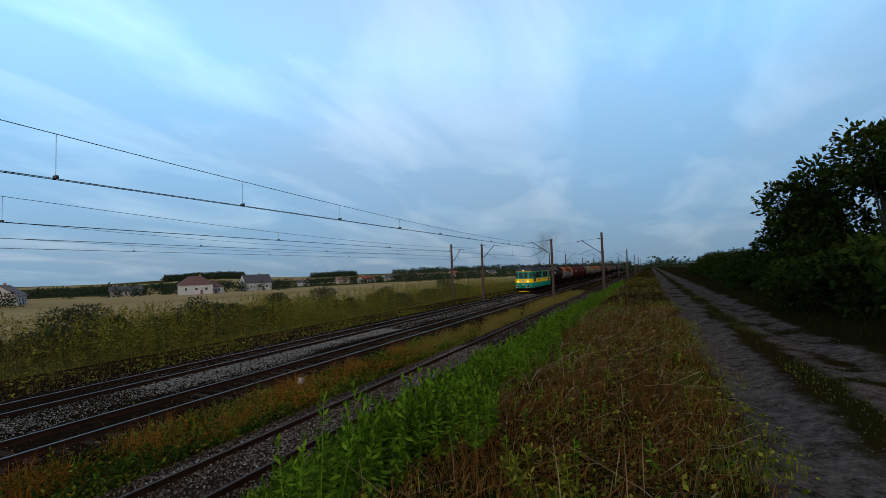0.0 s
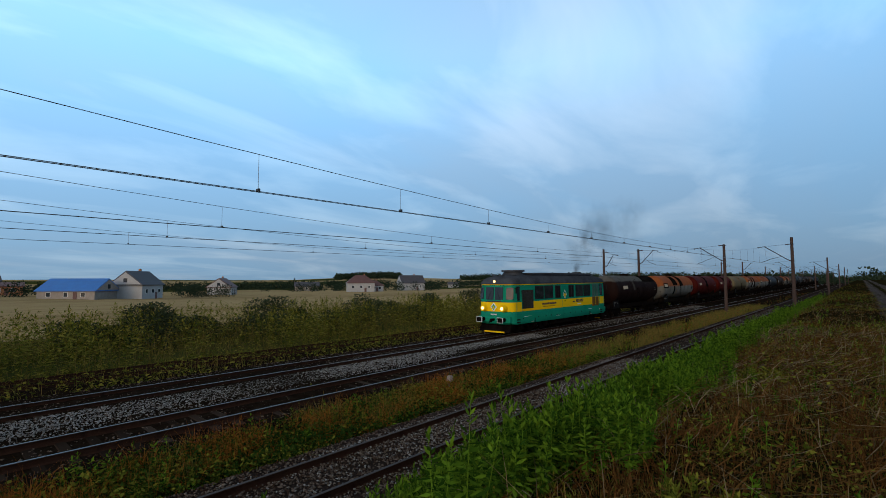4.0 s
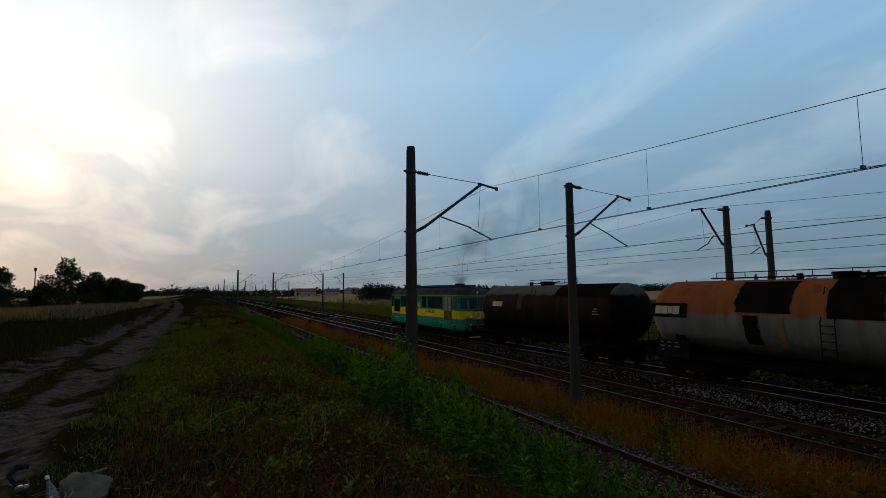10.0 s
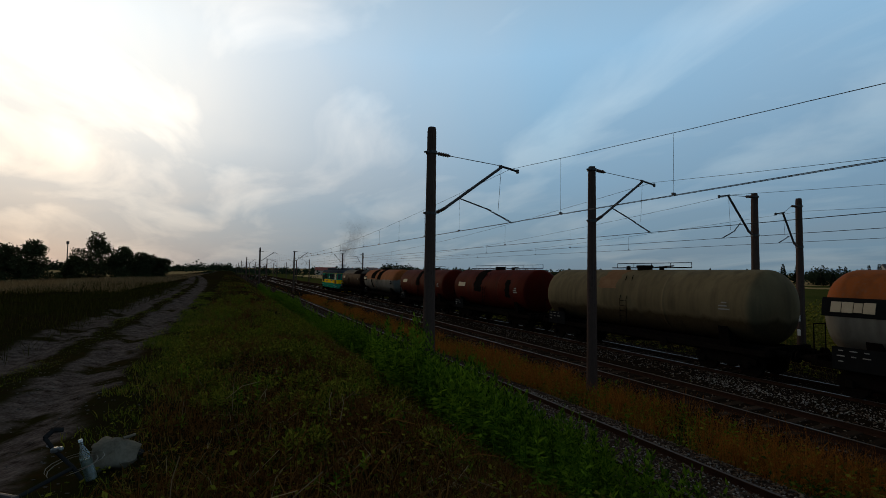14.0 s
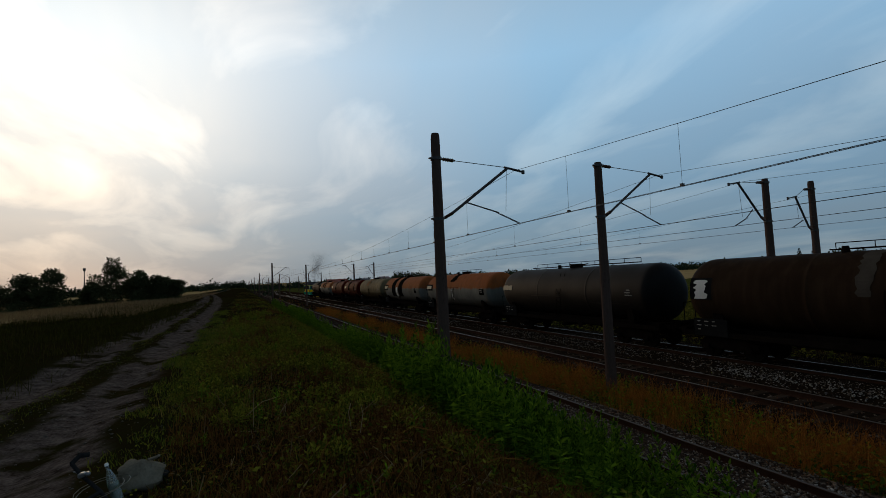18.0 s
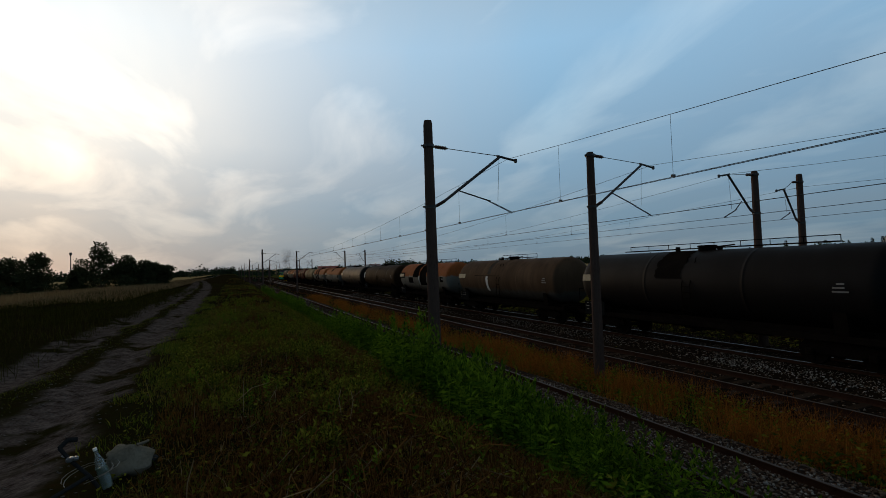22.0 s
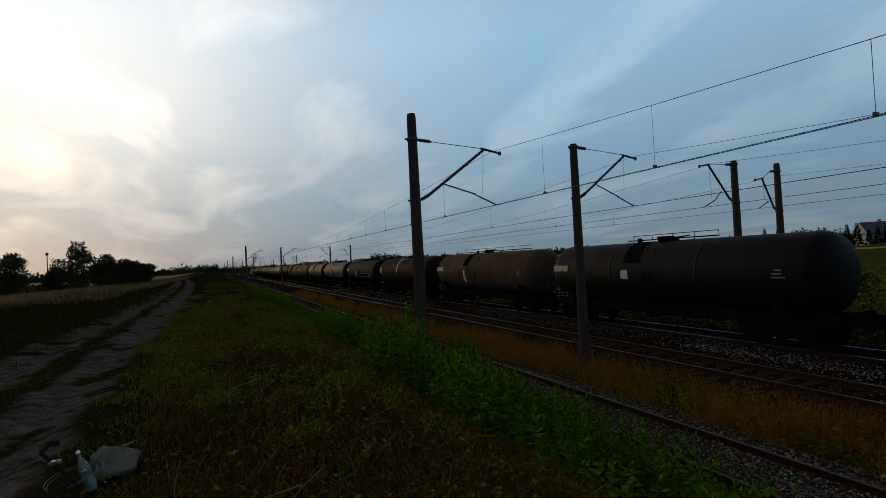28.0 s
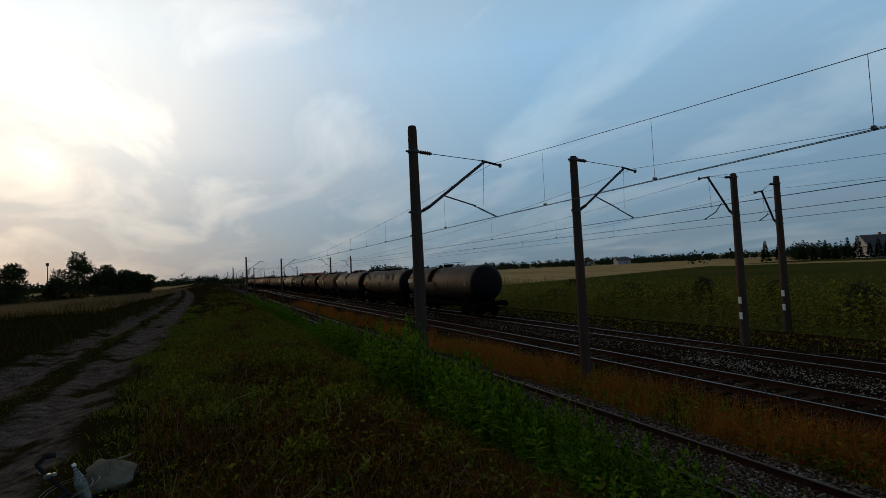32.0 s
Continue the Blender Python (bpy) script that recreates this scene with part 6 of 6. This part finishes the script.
# shrubs on the waste ground past the line
rr = random.Random(12)
for k in range(44):
    yy = -44 + 4.0 * k + rr.uniform(-3.2, 3.2) if k < 34 else 10 + 3.6 * (k - 34) + rr.uniform(-1.5, 1.5)
    build_tree("shrub", -31 - rr.uniform(0, 12), yy, rr.uniform(1.2, 3.5), rr.uniform(1.3, 3.2), "dark green shrub on waste ground past the line", "shrub", M_SHRUB, 120 + k, 4600, 0.16, False, 0.1, "waste ground shrubs")


def polar(az, d):
    return -d * math.sin(radians(az)), d * math.cos(radians(az))


def conifer(x, y, h, seed):
    t = thing("conifer", "dark slender conifer by the houses", "tree", "conifers by the houses")
    t.location = (x, y, float(ground_z(x, y)) - 0.1)
    r = np.random.RandomState(seed)
    part("trunk", Shape().lathe((0, 0, 0), (0, 0, h * 0.9), [(0, 0.02 * h), (1, 0.004 * h)], 6), M_BARK, t)
    n = 420
    s = r.uniform(0.05, 1, n) ** 0.8
    a = r.uniform(0, 2 * np.pi, n)
    w = (1 - s) * h * 0.2 * r.uniform(0.5, 1.1, n)
    c = np.stack([np.cos(a) * w * 0.4, np.sin(a) * w * 0.4, s * h], 1)
    d = np.stack([np.cos(a), np.sin(a), r.uniform(-0.5, 0.2, n)], 1)
    v, f = leaf_quads(c, d, 0.35 + w * 0.9, r.uniform(-1, 1, n), 0.45)
    bulk("crown", v, f, M_CONIFER, "", "", "", parent=t)


rr = random.Random(3)
for k, az in enumerate((104.4, 105.0, 105.6, 106.2, 109.6, 110.3, 110.9, 111.5, 112.3, 113.0, 113.9, 114.6, 115.5, 116.4, 118.2, 119.3)):
    conifer(*polar(az, 185 + rr.uniform(-12, 12)), rr.uniform(4.2, 7.6), 200 + k)


def far_wood(name, places, h0, h1, seed, label, leaves=46, size=0.17):
    """Many far crowns in one mesh."""
    r = np.random.RandomState(seed)
    V, F, k = [], [], 0
    for px, py in places:
        h = r.uniform(h0, h1)
        z = float(ground_z(px, py)) - 0.2 * h
        b = [((px + r.uniform(-0.3, 0.3) * h, py + r.uniform(-0.3, 0.3) * h, z + h * q), (h * 0.33, h * 0.33, h * 0.26)) for q in (0.3, 0.5, 0.72)]
        v, f = crown_leaves(b, leaves, h * size, int(r.randint(1e6)), 0.8)
        V.append(v)
        F.append(f + k)
        k += len(v)
    return bulk(name, np.concatenate(V), np.concatenate(F), M_WOOD_FAR, label, "wood")


def belt(az0, az1, d0, d1, n, seed):
    r = np.random.RandomState(seed)
    return [polar(a, d) for a, d in zip(r.uniform(az0, az1, n), r.uniform(d0, d1, n))]


far_wood("hill_wood", belt(47, 54.6, 1000, 1320, 520, 1) + belt(34.5, 39.5, 1050, 1260, 200, 2) + belt(2, 30, 900, 1400, 480, 13), 9, 16, 5, "dark wood on a far hilltop")
far_wood("valley_trees", belt(56, 72, 420, 560, 220, 3) + belt(28, 56, 430, 700, 330, 4) + belt(-4, 28, 330, 760, 420, 5) + belt(54, 60, 330, 360, 14, 11), 5, 9, 6, "far trees among houses in the valley")
far_wood("garden_trees", belt(103.5, 117, 215, 235, 46, 12), 5, 9, 17, "dark garden trees beside the white house", 260, 0.075)
far_wood("horizon_trees", belt(120, 160, 420, 640, 460, 7) + belt(160, 218, 420, 620, 520, 8) + belt(72, 120, 380, 560, 420, 9), 4, 8.5, 7, "low line of trees on the horizon", 60, 0.2)
far_wood("house_trees", belt(82, 105, 175, 215, 34, 14) + belt(66, 80, 172, 215, 22, 15) + belt(42, 64, 245, 300, 46, 16), 3.5, 6.5, 18, "dark garden trees round the houses", 200, 0.085)
far_wood("grove", belt(159.6, 162.8, 215, 235, 22, 10), 7, 10.5, 8, "dark rounded grove beside the line", 160, 0.09)
far_wood("lone_trees", [polar(a, d) for a, d in ((177.4, 190), (182.3, 230), (183.2, 235), (186.5, 260), (172.5, 300), (171, 280), (114, 240), (125, 230), (126, 235))], 5, 8, 9, "lone trees far across the fields")

# ---- houses ----
M_PLASTER = material("white_plaster", [(0.34, 0.33, 0.32), (0.44, 0.43, 0.42)], 0.5, 0.9, bump=0.1, fine=6)
M_CREAM = material("cream_plaster", [(0.36, 0.30, 0.25), (0.45, 0.38, 0.32)], 0.5, 0.9, bump=0.1, fine=6)
M_BLOCK = material("bare_block_wall", [(0.26, 0.22, 0.19), (0.36, 0.31, 0.27)], 0.8, 0.95, bump=0.3, fine=5)
M_TILE_RED = material("red_roof_tiles", [(0.20, 0.032, 0.022), (0.29, 0.05, 0.035)], 0.6, 0.7, bump=0.4, fine=7)
M_TILE_DARK = material("dark_roof_tiles", [(0.045, 0.042, 0.05), (0.075, 0.07, 0.08)], 0.6, 0.7, bump=0.4, fine=7)
M_TILE_BROWN = material("brown_roof_tiles", [(0.10, 0.045, 0.04), (0.15, 0.07, 0.06)], 0.6, 0.7, bump=0.4, fine=7)
M_TARP = material("blue_roof_sheet", [(0.02, 0.13, 0.42), (0.03, 0.18, 0.52)], 0.5, 0.5, fine=4)
M_BRICKWORK = material("orange_brickwork", [(0.30, 0.12, 0.06), (0.40, 0.18, 0.09)], 0.8, 0.9, fine=6)


def build_house(az, d, w, l, hw, hr, wall, roof, label, turn=0.0, hip=False, chimney=True, low=0.0):
    """A house of width w, length l, walls hw and roof hr high, its long side turned to the line by turn degrees."""
    t = thing("house", label, "house")
    px, py = polar(az, d)
    t.matrix_world = pose(px, py, float(ground_z(px, py)) - 0.15 - low, 0, 0, az + turn)
    a, b = l / 2, w / 2
    part("wall_body", Shape().box((0, 0, hw / 2), (l, w, hw)), wall, t)
    o = 0.45
    r = Shape()
    cut = b * 0.9 if hip else 0
    bot = [(-a - o, -b - o, hw - 0.1), (a + o, -b - o, hw - 0.1), (a + o, b + o, hw - 0.1), (-a - o, b + o, hw - 0.1)]
    ridge = [(-a - o + cut, 0, hw + hr), (a + o - cut, 0, hw + hr)]
    vs = bot + ridge + [(x_, y_, z_ - 0.18) for x_, y_, z_ in bot]
    r.add(vs, [(0, 1, 5, 4), (2, 3, 4, 5), (1, 2, 5), (3, 0, 4), (0, 6, 7, 1), (1, 7, 8, 2), (2, 8, 9, 3), (3, 9, 6, 0), (6, 9, 8, 7)])
    rf = part("roof", r, roof, t)
    if not hip:
        for s in (-1, 1):
            part("gable", Shape().loft([[(s * (a + o - 0.06), -b, hw), (s * (a + o - 0.06), b, hw), (s * (a + o - 0.06), 0, hw + hr * 0.88)], [(s * (a + o + 0.04), -b, hw), (s * (a + o + 0.04), b, hw), (s * (a + o + 0.04), 0, hw + hr * 0.88)]]), wall, t)
            part("gable_window", Shape().box((s * (a + o + 0.03), 0, hw + hr * 0.3), (0.08, 1.1, 1.2), 0.02), M_GLASS, t)
    if chimney:
        part("chimney", Shape().box((a * 0.3, 0.4, hw + hr), (0.6, 0.6, 1.4), 0.03), M_BRICKWORK, rf)
    for s in (-1, 1):
        for k in (-0.6, 0.0, 0.6):
            win = part("window", Shape().box((k * a, s * b, hw * 0.55), (1.2, 0.12, 1.3), 0.02), M_WHITE, t)
            part("pane", Shape().box((k * a, s * (b + 0.03), hw * 0.55), (1.0, 0.10, 1.1), 0.01), M_GLASS, win)
    part("door", Shape().box((a * 0.32, -b, 1.05), (1.0, 0.16, 2.1), 0.02), M_TILE_BROWN, t)
    return t


build_house(98.9, 160, 11, 15, 4.2, 4.6, M_CREAM, M_TILE_RED, "cream house with a large red hipped roof", 8, True)
build_house(95.5, 158, 7, 8, 2.6, 2.4, M_PLASTER, M_TILE_RED, "small white outbuilding with a red roof", 50)
build_house(90.2, 215, 8, 10, 4.5, 3.6, M_PLASTER, M_TILE_DARK, "white house with a steep dark roof", 80)
build_house(87.9, 190, 10, 16, 4.6, 3.6, M_BLOCK, M_TILE_DARK, "unfinished grey block house with a dark roof", 10)
build_house(85.3, 215, 9, 12, 3.2, 1.2, M_BRICKWORK, M_TILE_BROWN, "low orange brick building under construction", 0, False, False)
build_house(79.6, 165, 10, 15, 2.6, 3.2, M_BLOCK, M_TARP, "block house under a bright blue roof sheet", -35, False, False)
build_house(74.9, 168, 9, 11, 4.4, 4.0, M_PLASTER, M_TILE_DARK, "white gabled house with a dark roof", 60)
build_house(67.0, 215, 9, 10, 3.4, 3.6, M_PLASTER, M_TILE_BROWN, "small white gabled house behind the field", 75)
build_house(58.0, 300, 10, 14, 3.2, 2.4, M_BLOCK, M_TILE_DARK, "long grey barn among trees", 0, False, False)
build_house(51.8, 235, 10, 13, 4.6, 3.6, M_PLASTER, M_TILE_BROWN, "white house with a brown hipped roof", 5, True)
build_house(50.2, 240, 8, 9, 3.2, 2.4, M_PLASTER, M_TILE_BROWN, "white annexe with a brown roof", 5, True)
build_house(45.7, 262, 9, 13, 4.4, 4.2, M_PLASTER, M_TILE_DARK, "white house with a blue-grey roof", 20)
build_house(111.0, 200, 6.5, 8.5, 3.8, 3.6, M_PLASTER, M_TILE_DARK, "white gabled house among conifers", 35)
for k, (az, d) in enumerate(((40.5, 470), (36.0, 520), (33.2, 480), (30.6, 560), (27.0, 600), (22.5, 620), (18.0, 700), (12.0, 620), (9.0, 560), (166.5, 420), (164.0, 460), (169.5, 430), (133.0, 420), (137.0, 450))):
    build_house(az, d, 8 + k % 3, 11 + 2 * (k % 4), 3.4 + 0.4 * (k % 3), 2.6, (M_PLASTER, M_CREAM)[k % 2], (M_TILE_DARK, M_TILE_BROWN, M_TILE_RED)[k % 3], "small far house in the valley", 17 * k % 60)

mast = thing("radio_mast", "thin far radio mast", "mast")
mx0, my0 = polar(194.2, 420)
mast.location = (mx0, my0, float(ground_z(mx0, my0)))
part("mast_tube", Shape().lathe((0, 0, 0), (0, 0, 19), [(0, 0.5), (1, 0.25)], 8), M_STEEL, mast)
part("mast_head", Shape().box((0, 0, 19.5), (1.4, 1.4, 2.0), 0.1), M_STEEL, mast)

# ---- small things by the path ----
M_BAG = material("faded_canvas", [(0.1, 0.084, 0.062), (0.17, 0.145, 0.11), (0.23, 0.2, 0.155)], 5, 0.9, bump=0.4, fine=45)
M_BAGDARK = material("dark_canvas", [(0.02, 0.02, 0.02), (0.04, 0.038, 0.036)], 6, 0.9, bump=0.3, fine=40)
M_PET = material("bottle_plastic", [(0.45, 0.52, 0.5), (0.52, 0.59, 0.56)], 3, 0.12, clear=0.85)
M_DRINK = material("pale_drink", [(0.2, 0.31, 0.25), (0.25, 0.36, 0.29)], 3, 0.15, clear=0.35)
M_CAP = material("white_cap", [(0.7, 0.7, 0.68), (0.8, 0.8, 0.78)], 5, 0.5)
M_RUBBER = material("black_rubber", [(0.015, 0.015, 0.015), (0.03, 0.03, 0.03)], 5, 0.75)
M_CHROME = material("dull_chrome", [(0.18, 0.18, 0.18), (0.26, 0.26, 0.26)], 5, 0.5, metal=0.8)
M_CABLE = material("pale_cable", [(0.1, 0.09, 0.07), (0.15, 0.14, 0.11)], 5, 0.5)


def gz(x, y):
    return float(ground_z(x, y))


bottle = thing("plastic_bottle", "half-full clear plastic bottle leaning on the bag", "bottle")
bottle.matrix_world = pose(0.95, -4.68, gz(0.95, -4.68) + 0.02, 6, 17, 0) @ Matrix.Scale(0.88, 4)
H_ = [(0, 0.035), (0.02, 0.045), (0.30, 0.046), (0.34, 0.042), (0.40, 0.046), (0.56, 0.046), (0.72, 0.034), (0.86, 0.017), (0.92, 0.014), (1, 0.014)]
part("shell", Shape().lathe((0, 0, 0), (0, 0, 0.37), H_, 20), M_PET, bottle, "", True)
part("drink", Shape().lathe((0, 0, 0.006), (0, 0, 0.20), [(0, 0.032), (0.04, 0.041), (1, 0.042)], 20), M_DRINK, bottle, "pale greenish drink", True)
part("cap", Shape().lathe((0, 0, 0.362), (0, 0, 0.388), [(0, 0.0165), (0.9, 0.0165), (1, 0.015)], 16), M_CAP, bottle, "white screw cap")

bag = thing("canvas_bag", "crumpled pale canvas bag on the grass", "bag")
bag.matrix_world = pose(0.86, -5.0, gz(0.86, -5.0) - 0.02, 0, 0, 20) @ Matrix.Scale(0.98, 4)


def lump(c, r, seed, wob=0.16, n=22, k=12):
    s = Shape().ball(c, r, n, k)
    s.v = [tuple(Vector(c) + (Vector(p) - Vector(c)) * (1 + wob * noise.noise(Vector(p) * 7 + Vector((seed, 0, 0))) + 0.5 * wob * noise.noise(Vector(p) * 17))) for p in s.v]
    return s


part("body", lump((0, 0, 0.12), (0.18, 0.15, 0.135), 1, 0.42), M_BAG, bag, "", True)
part("flap", lump((0.07, 0.03, 0.2), (0.12, 0.11, 0.08), 5, 0.5), M_BAG, bag, "", True)
part("lining", lump((-0.12, -0.1, 0.06), (0.14, 0.10, 0.06), 9, 0.4), M_BAGDARK, bag, "dark folded lining", True)
st = Shape()
sp = [(-0.1, -0.12, 0.2), (-0.16, -0.05, 0.25), (-0.13, 0.03, 0.27), (-0.05, 0.06, 0.27)]
for a, b in zip(sp[:-1], sp[1:]):
    st.rod(a, b, 0.012, n=6)
part("strap", st, M_BAG, bag)

bike = thing("bicycle", "bicycle lying by the path, handlebar upward", "bicycle")
BX, BY = 1.16, -4.50
bike.matrix_world = pose(BX, BY, gz(BX, BY), 0, 0, 0)
hb = [(0.00, -0.22, 0.41), (0.06, -0.20, 0.42), (0.10, -0.15, 0.38), (0.02, -0.10, 0.29), (-0.12, -0.02, 0.17), (-0.20, 0.06, 0.09)]
s = Shape()
for a, b in zip(hb[1:-1], hb[2:]):
    s.rod(a, b, 0.014, n=8)
part("handlebar", s, M_RUBBER, bike, "black handlebar")
part("grip", Shape().rod(hb[0], hb[1], 0.019, n=10).rod(hb[1], hb[2], 0.018, n=10), M_RUBBER, bike, "rubber grip")
part("brake_clamp", Shape().box((0.02, -0.10, 0.295), (0.05, 0.05, 0.04), 0.01).ball((-0.02, -0.09, 0.30), 0.02), M_CHROME, bike, "chrome brake clamp")
part("brake_lever", Shape().rod((0.02, -0.11, 0.30), (0.09, -0.17, 0.31), 0.007), M_CHROME, bike)
for q in range(2):
    pts = [(-0.10 - 0.16 * math.sin(k * 0.42) * (1 + 0.2 * q), -0.10 + 0.15 * math.cos(k * 0.42) - 0.06 * q, 0.14 + 0.05 * math.sin(k * 0.3)) for k in range(14)]
    rings = [[(px + 0.003 * math.cos(2.1 * j), py + 0.003 * math.sin(2.1 * j), pz + 0.003 * math.sin(2.1 * j + 1)) for j in range(3)] for px, py, pz in pts]
    part("brake_cable", Shape().loft(rings), M_CABLE, bike, "pale looping brake cable")
part("stem", Shape().rod((-0.12, -0.02, 0.17), (0.12, 0.25, 0.11), 0.016), M_RUBBER, bike)
part("fork", Shape().rod((0.12, 0.25, 0.11), (0.42, 0.5, 0.07), 0.014).rod((0.10, 0.30, 0.06), (0.40, 0.55, 0.03), 0.014), M_STEEL, bike)
wr = Shape()
for k in range(28):
    a, b = 2 * math.pi * k / 28, 2 * math.pi * (k + 1) / 28
    wr.rod((0.42 + 0.31 * math.cos(a), 0.52 + 0.31 * math.sin(a), 0.05), (0.42 + 0.31 * math.cos(b), 0.52 + 0.31 * math.sin(b), 0.05), 0.019, n=6, cap=False)
wheel = part("front_wheel", wr, M_RUBBER, bike, "front wheel with black tyre")
sp_ = Shape()
for k in range(18):
    a = 2 * math.pi * k / 18
    sp_.rod((0.42, 0.52, 0.05), (0.42 + 0.30 * math.cos(a), 0.52 + 0.30 * math.sin(a), 0.05), 0.0015, n=3)
part("spokes", sp_, M_CHROME, wheel)
part("frame", Shape().rod((0.12, 0.25, 0.10), (0.62, -0.22, 0.06), 0.017).rod((0.1, 0.3, 0.06), (0.8, 0.1, 0.03), 0.019).rod((0.62, -0.22, 0.06), (0.8, 0.1, 0.03), 0.016), M_STEEL, bike)

post_ = thing("marker_stone", "small weathered concrete marker stone", "marker")
post_.location = (-12.1, 13.9, gz(-12.1, 13.9) - 0.05)
M_MARK = material("pale_concrete", [(0.24, 0.20, 0.17), (0.36, 0.31, 0.27)], 4, 0.9, bump=0.4, fine=30)
part("stone", Shape().lathe((0, 0, 0), (0.02, 0.02, 0.62), [(0, 0.15), (0.9, 0.12), (1, 0.09)], 4), M_MARK, post_)

build_sleepers(track_near, X_NEAR, -62, 80, 0.62, -0.155)
build_sleepers(track_far, X_FAR, -62, 80, 0.62, -0.125)
build_sleepers(track_siding, X_SIDING, -32, 42, 0.65, -0.16)


# ---- exhaust smoke ----
def smoke_material():
    m = bpy.data.materials.new("thin_dark_smoke")
    m.use_nodes = True
    nt = m.node_tree
    N, K = nt.nodes.new, nt.links.new
    b = nt.nodes["Principled BSDF"]
    b.inputs["Base Color"].default_value = (0.03, 0.032, 0.036, 1)
    b.inputs["Roughness"].default_value = 1.0
    b.inputs["Specular IOR Level"].default_value = 0.0
    at, n, r, mu = N("ShaderNodeAttribute"), N("ShaderNodeTexNoise"), N("ShaderNodeMapRange"), N("ShaderNodeMath")
    at.attribute_name = "thickness"
    n.inputs["Scale"].default_value, n.inputs["Detail"].default_value = 0.55, 2
    co = N("ShaderNodeTexCoord")
    K(co.outputs["Object"], n.inputs["Vector"])
    r.inputs["From Min"].default_value, r.inputs["From Max"].default_value = 0.25, 0.75
    K(n.outputs["Fac"], r.inputs[0])
    mu.operation = "MULTIPLY"
    K(r.outputs[0], mu.inputs[0])
    K(at.outputs["Fac"], mu.inputs[1])
    K(mu.outputs[0], b.inputs["Alpha"])
    return m


M_SMOKE = smoke_material()
plume = thing("exhaust_smoke", "thin dark exhaust smoke trailing above the train", "smoke")
rq = random.Random(21)
for k in range(7):
    q = k / 6
    c = Vector((rq.uniform(-0.5, 0.5) * q, 13.5 + 1.2 * q + 11.0 * q * q, 4.75 + 5.4 * q ** 0.7))
    rad = 0.8 + 2.7 * q ** 0.8
    sm, dens = Shape(), []
    n = 20
    # one ragged sheet a puff, turned by half a right angle to either side in turn
    tilt = pose(0, 0, 0, 90 + rq.uniform(-10, 10), 0, (42 if k % 2 else 138) + rq.uniform(-12, 12))
    ring = [Vector((0, 0, 0))]
    dens.append(1.0)
    for f, d in ((0.3, 0.86), (0.62, 0.42), (1.0, 0.0)):
        for i in range(n):
            a = 2 * math.pi * i / n
            w = rad * f * (1 + 0.2 * math.sin(3 * a + k) + 0.1 * math.sin(5 * a + 2 * k))
            ring.append(Vector((w * math.cos(a), w * math.sin(a), 0.22 * rad * f * f * math.sin(2 * a + k))))
            dens.append(d)
    fs = [(0, 1 + i, 1 + (i + 1) % n) for i in range(n)]
    for ring_no in (0, 1):
        o0 = 1 + ring_no * n
        fs += [(o0 + i, o0 + n + i, o0 + n + (i + 1) % n, o0 + (i + 1) % n) for i in range(n)]
    sm.add([c + tilt @ p for p in ring], fs)
    puff = part("puff", sm, M_SMOKE, plume, "", True)
    at_ = puff.data.attributes.new("thickness", "FLOAT", "POINT")
    at_.data.foreach_set("value", [d * (0.72 - 0.52 * q ** 0.6) for d in dens])
    puff.visible_shadow = False
TRAIN.append((plume, 0.0, [], 1.0))


def motions():
    lean = math.degrees(math.atan(SLOPE))
    for ob, back, wheels, r in TRAIN:
        rows = []
        for t, nose in NOSE:
            y = nose + back
            rows.append((float(t), pose(X_FAR, y, SLOPE * y + 0.004, lean, 0, 0)))
        walk(ob, rows)
        # the wheels roll with the way made
        for w in wheels:
            x, y, z = w.location
            turn = []
            for k in range(32 * FPS + 1):
                way = NOSE[0][1] - float(np.interp(k / FPS, [t for t, _ in NOSE], [v for _, v in NOSE]))
                turn.append((k / FPS, pose(x, y, z, math.degrees(-way / r) % 360.0, 0, 0)))
            walk(w, turn)


motions()
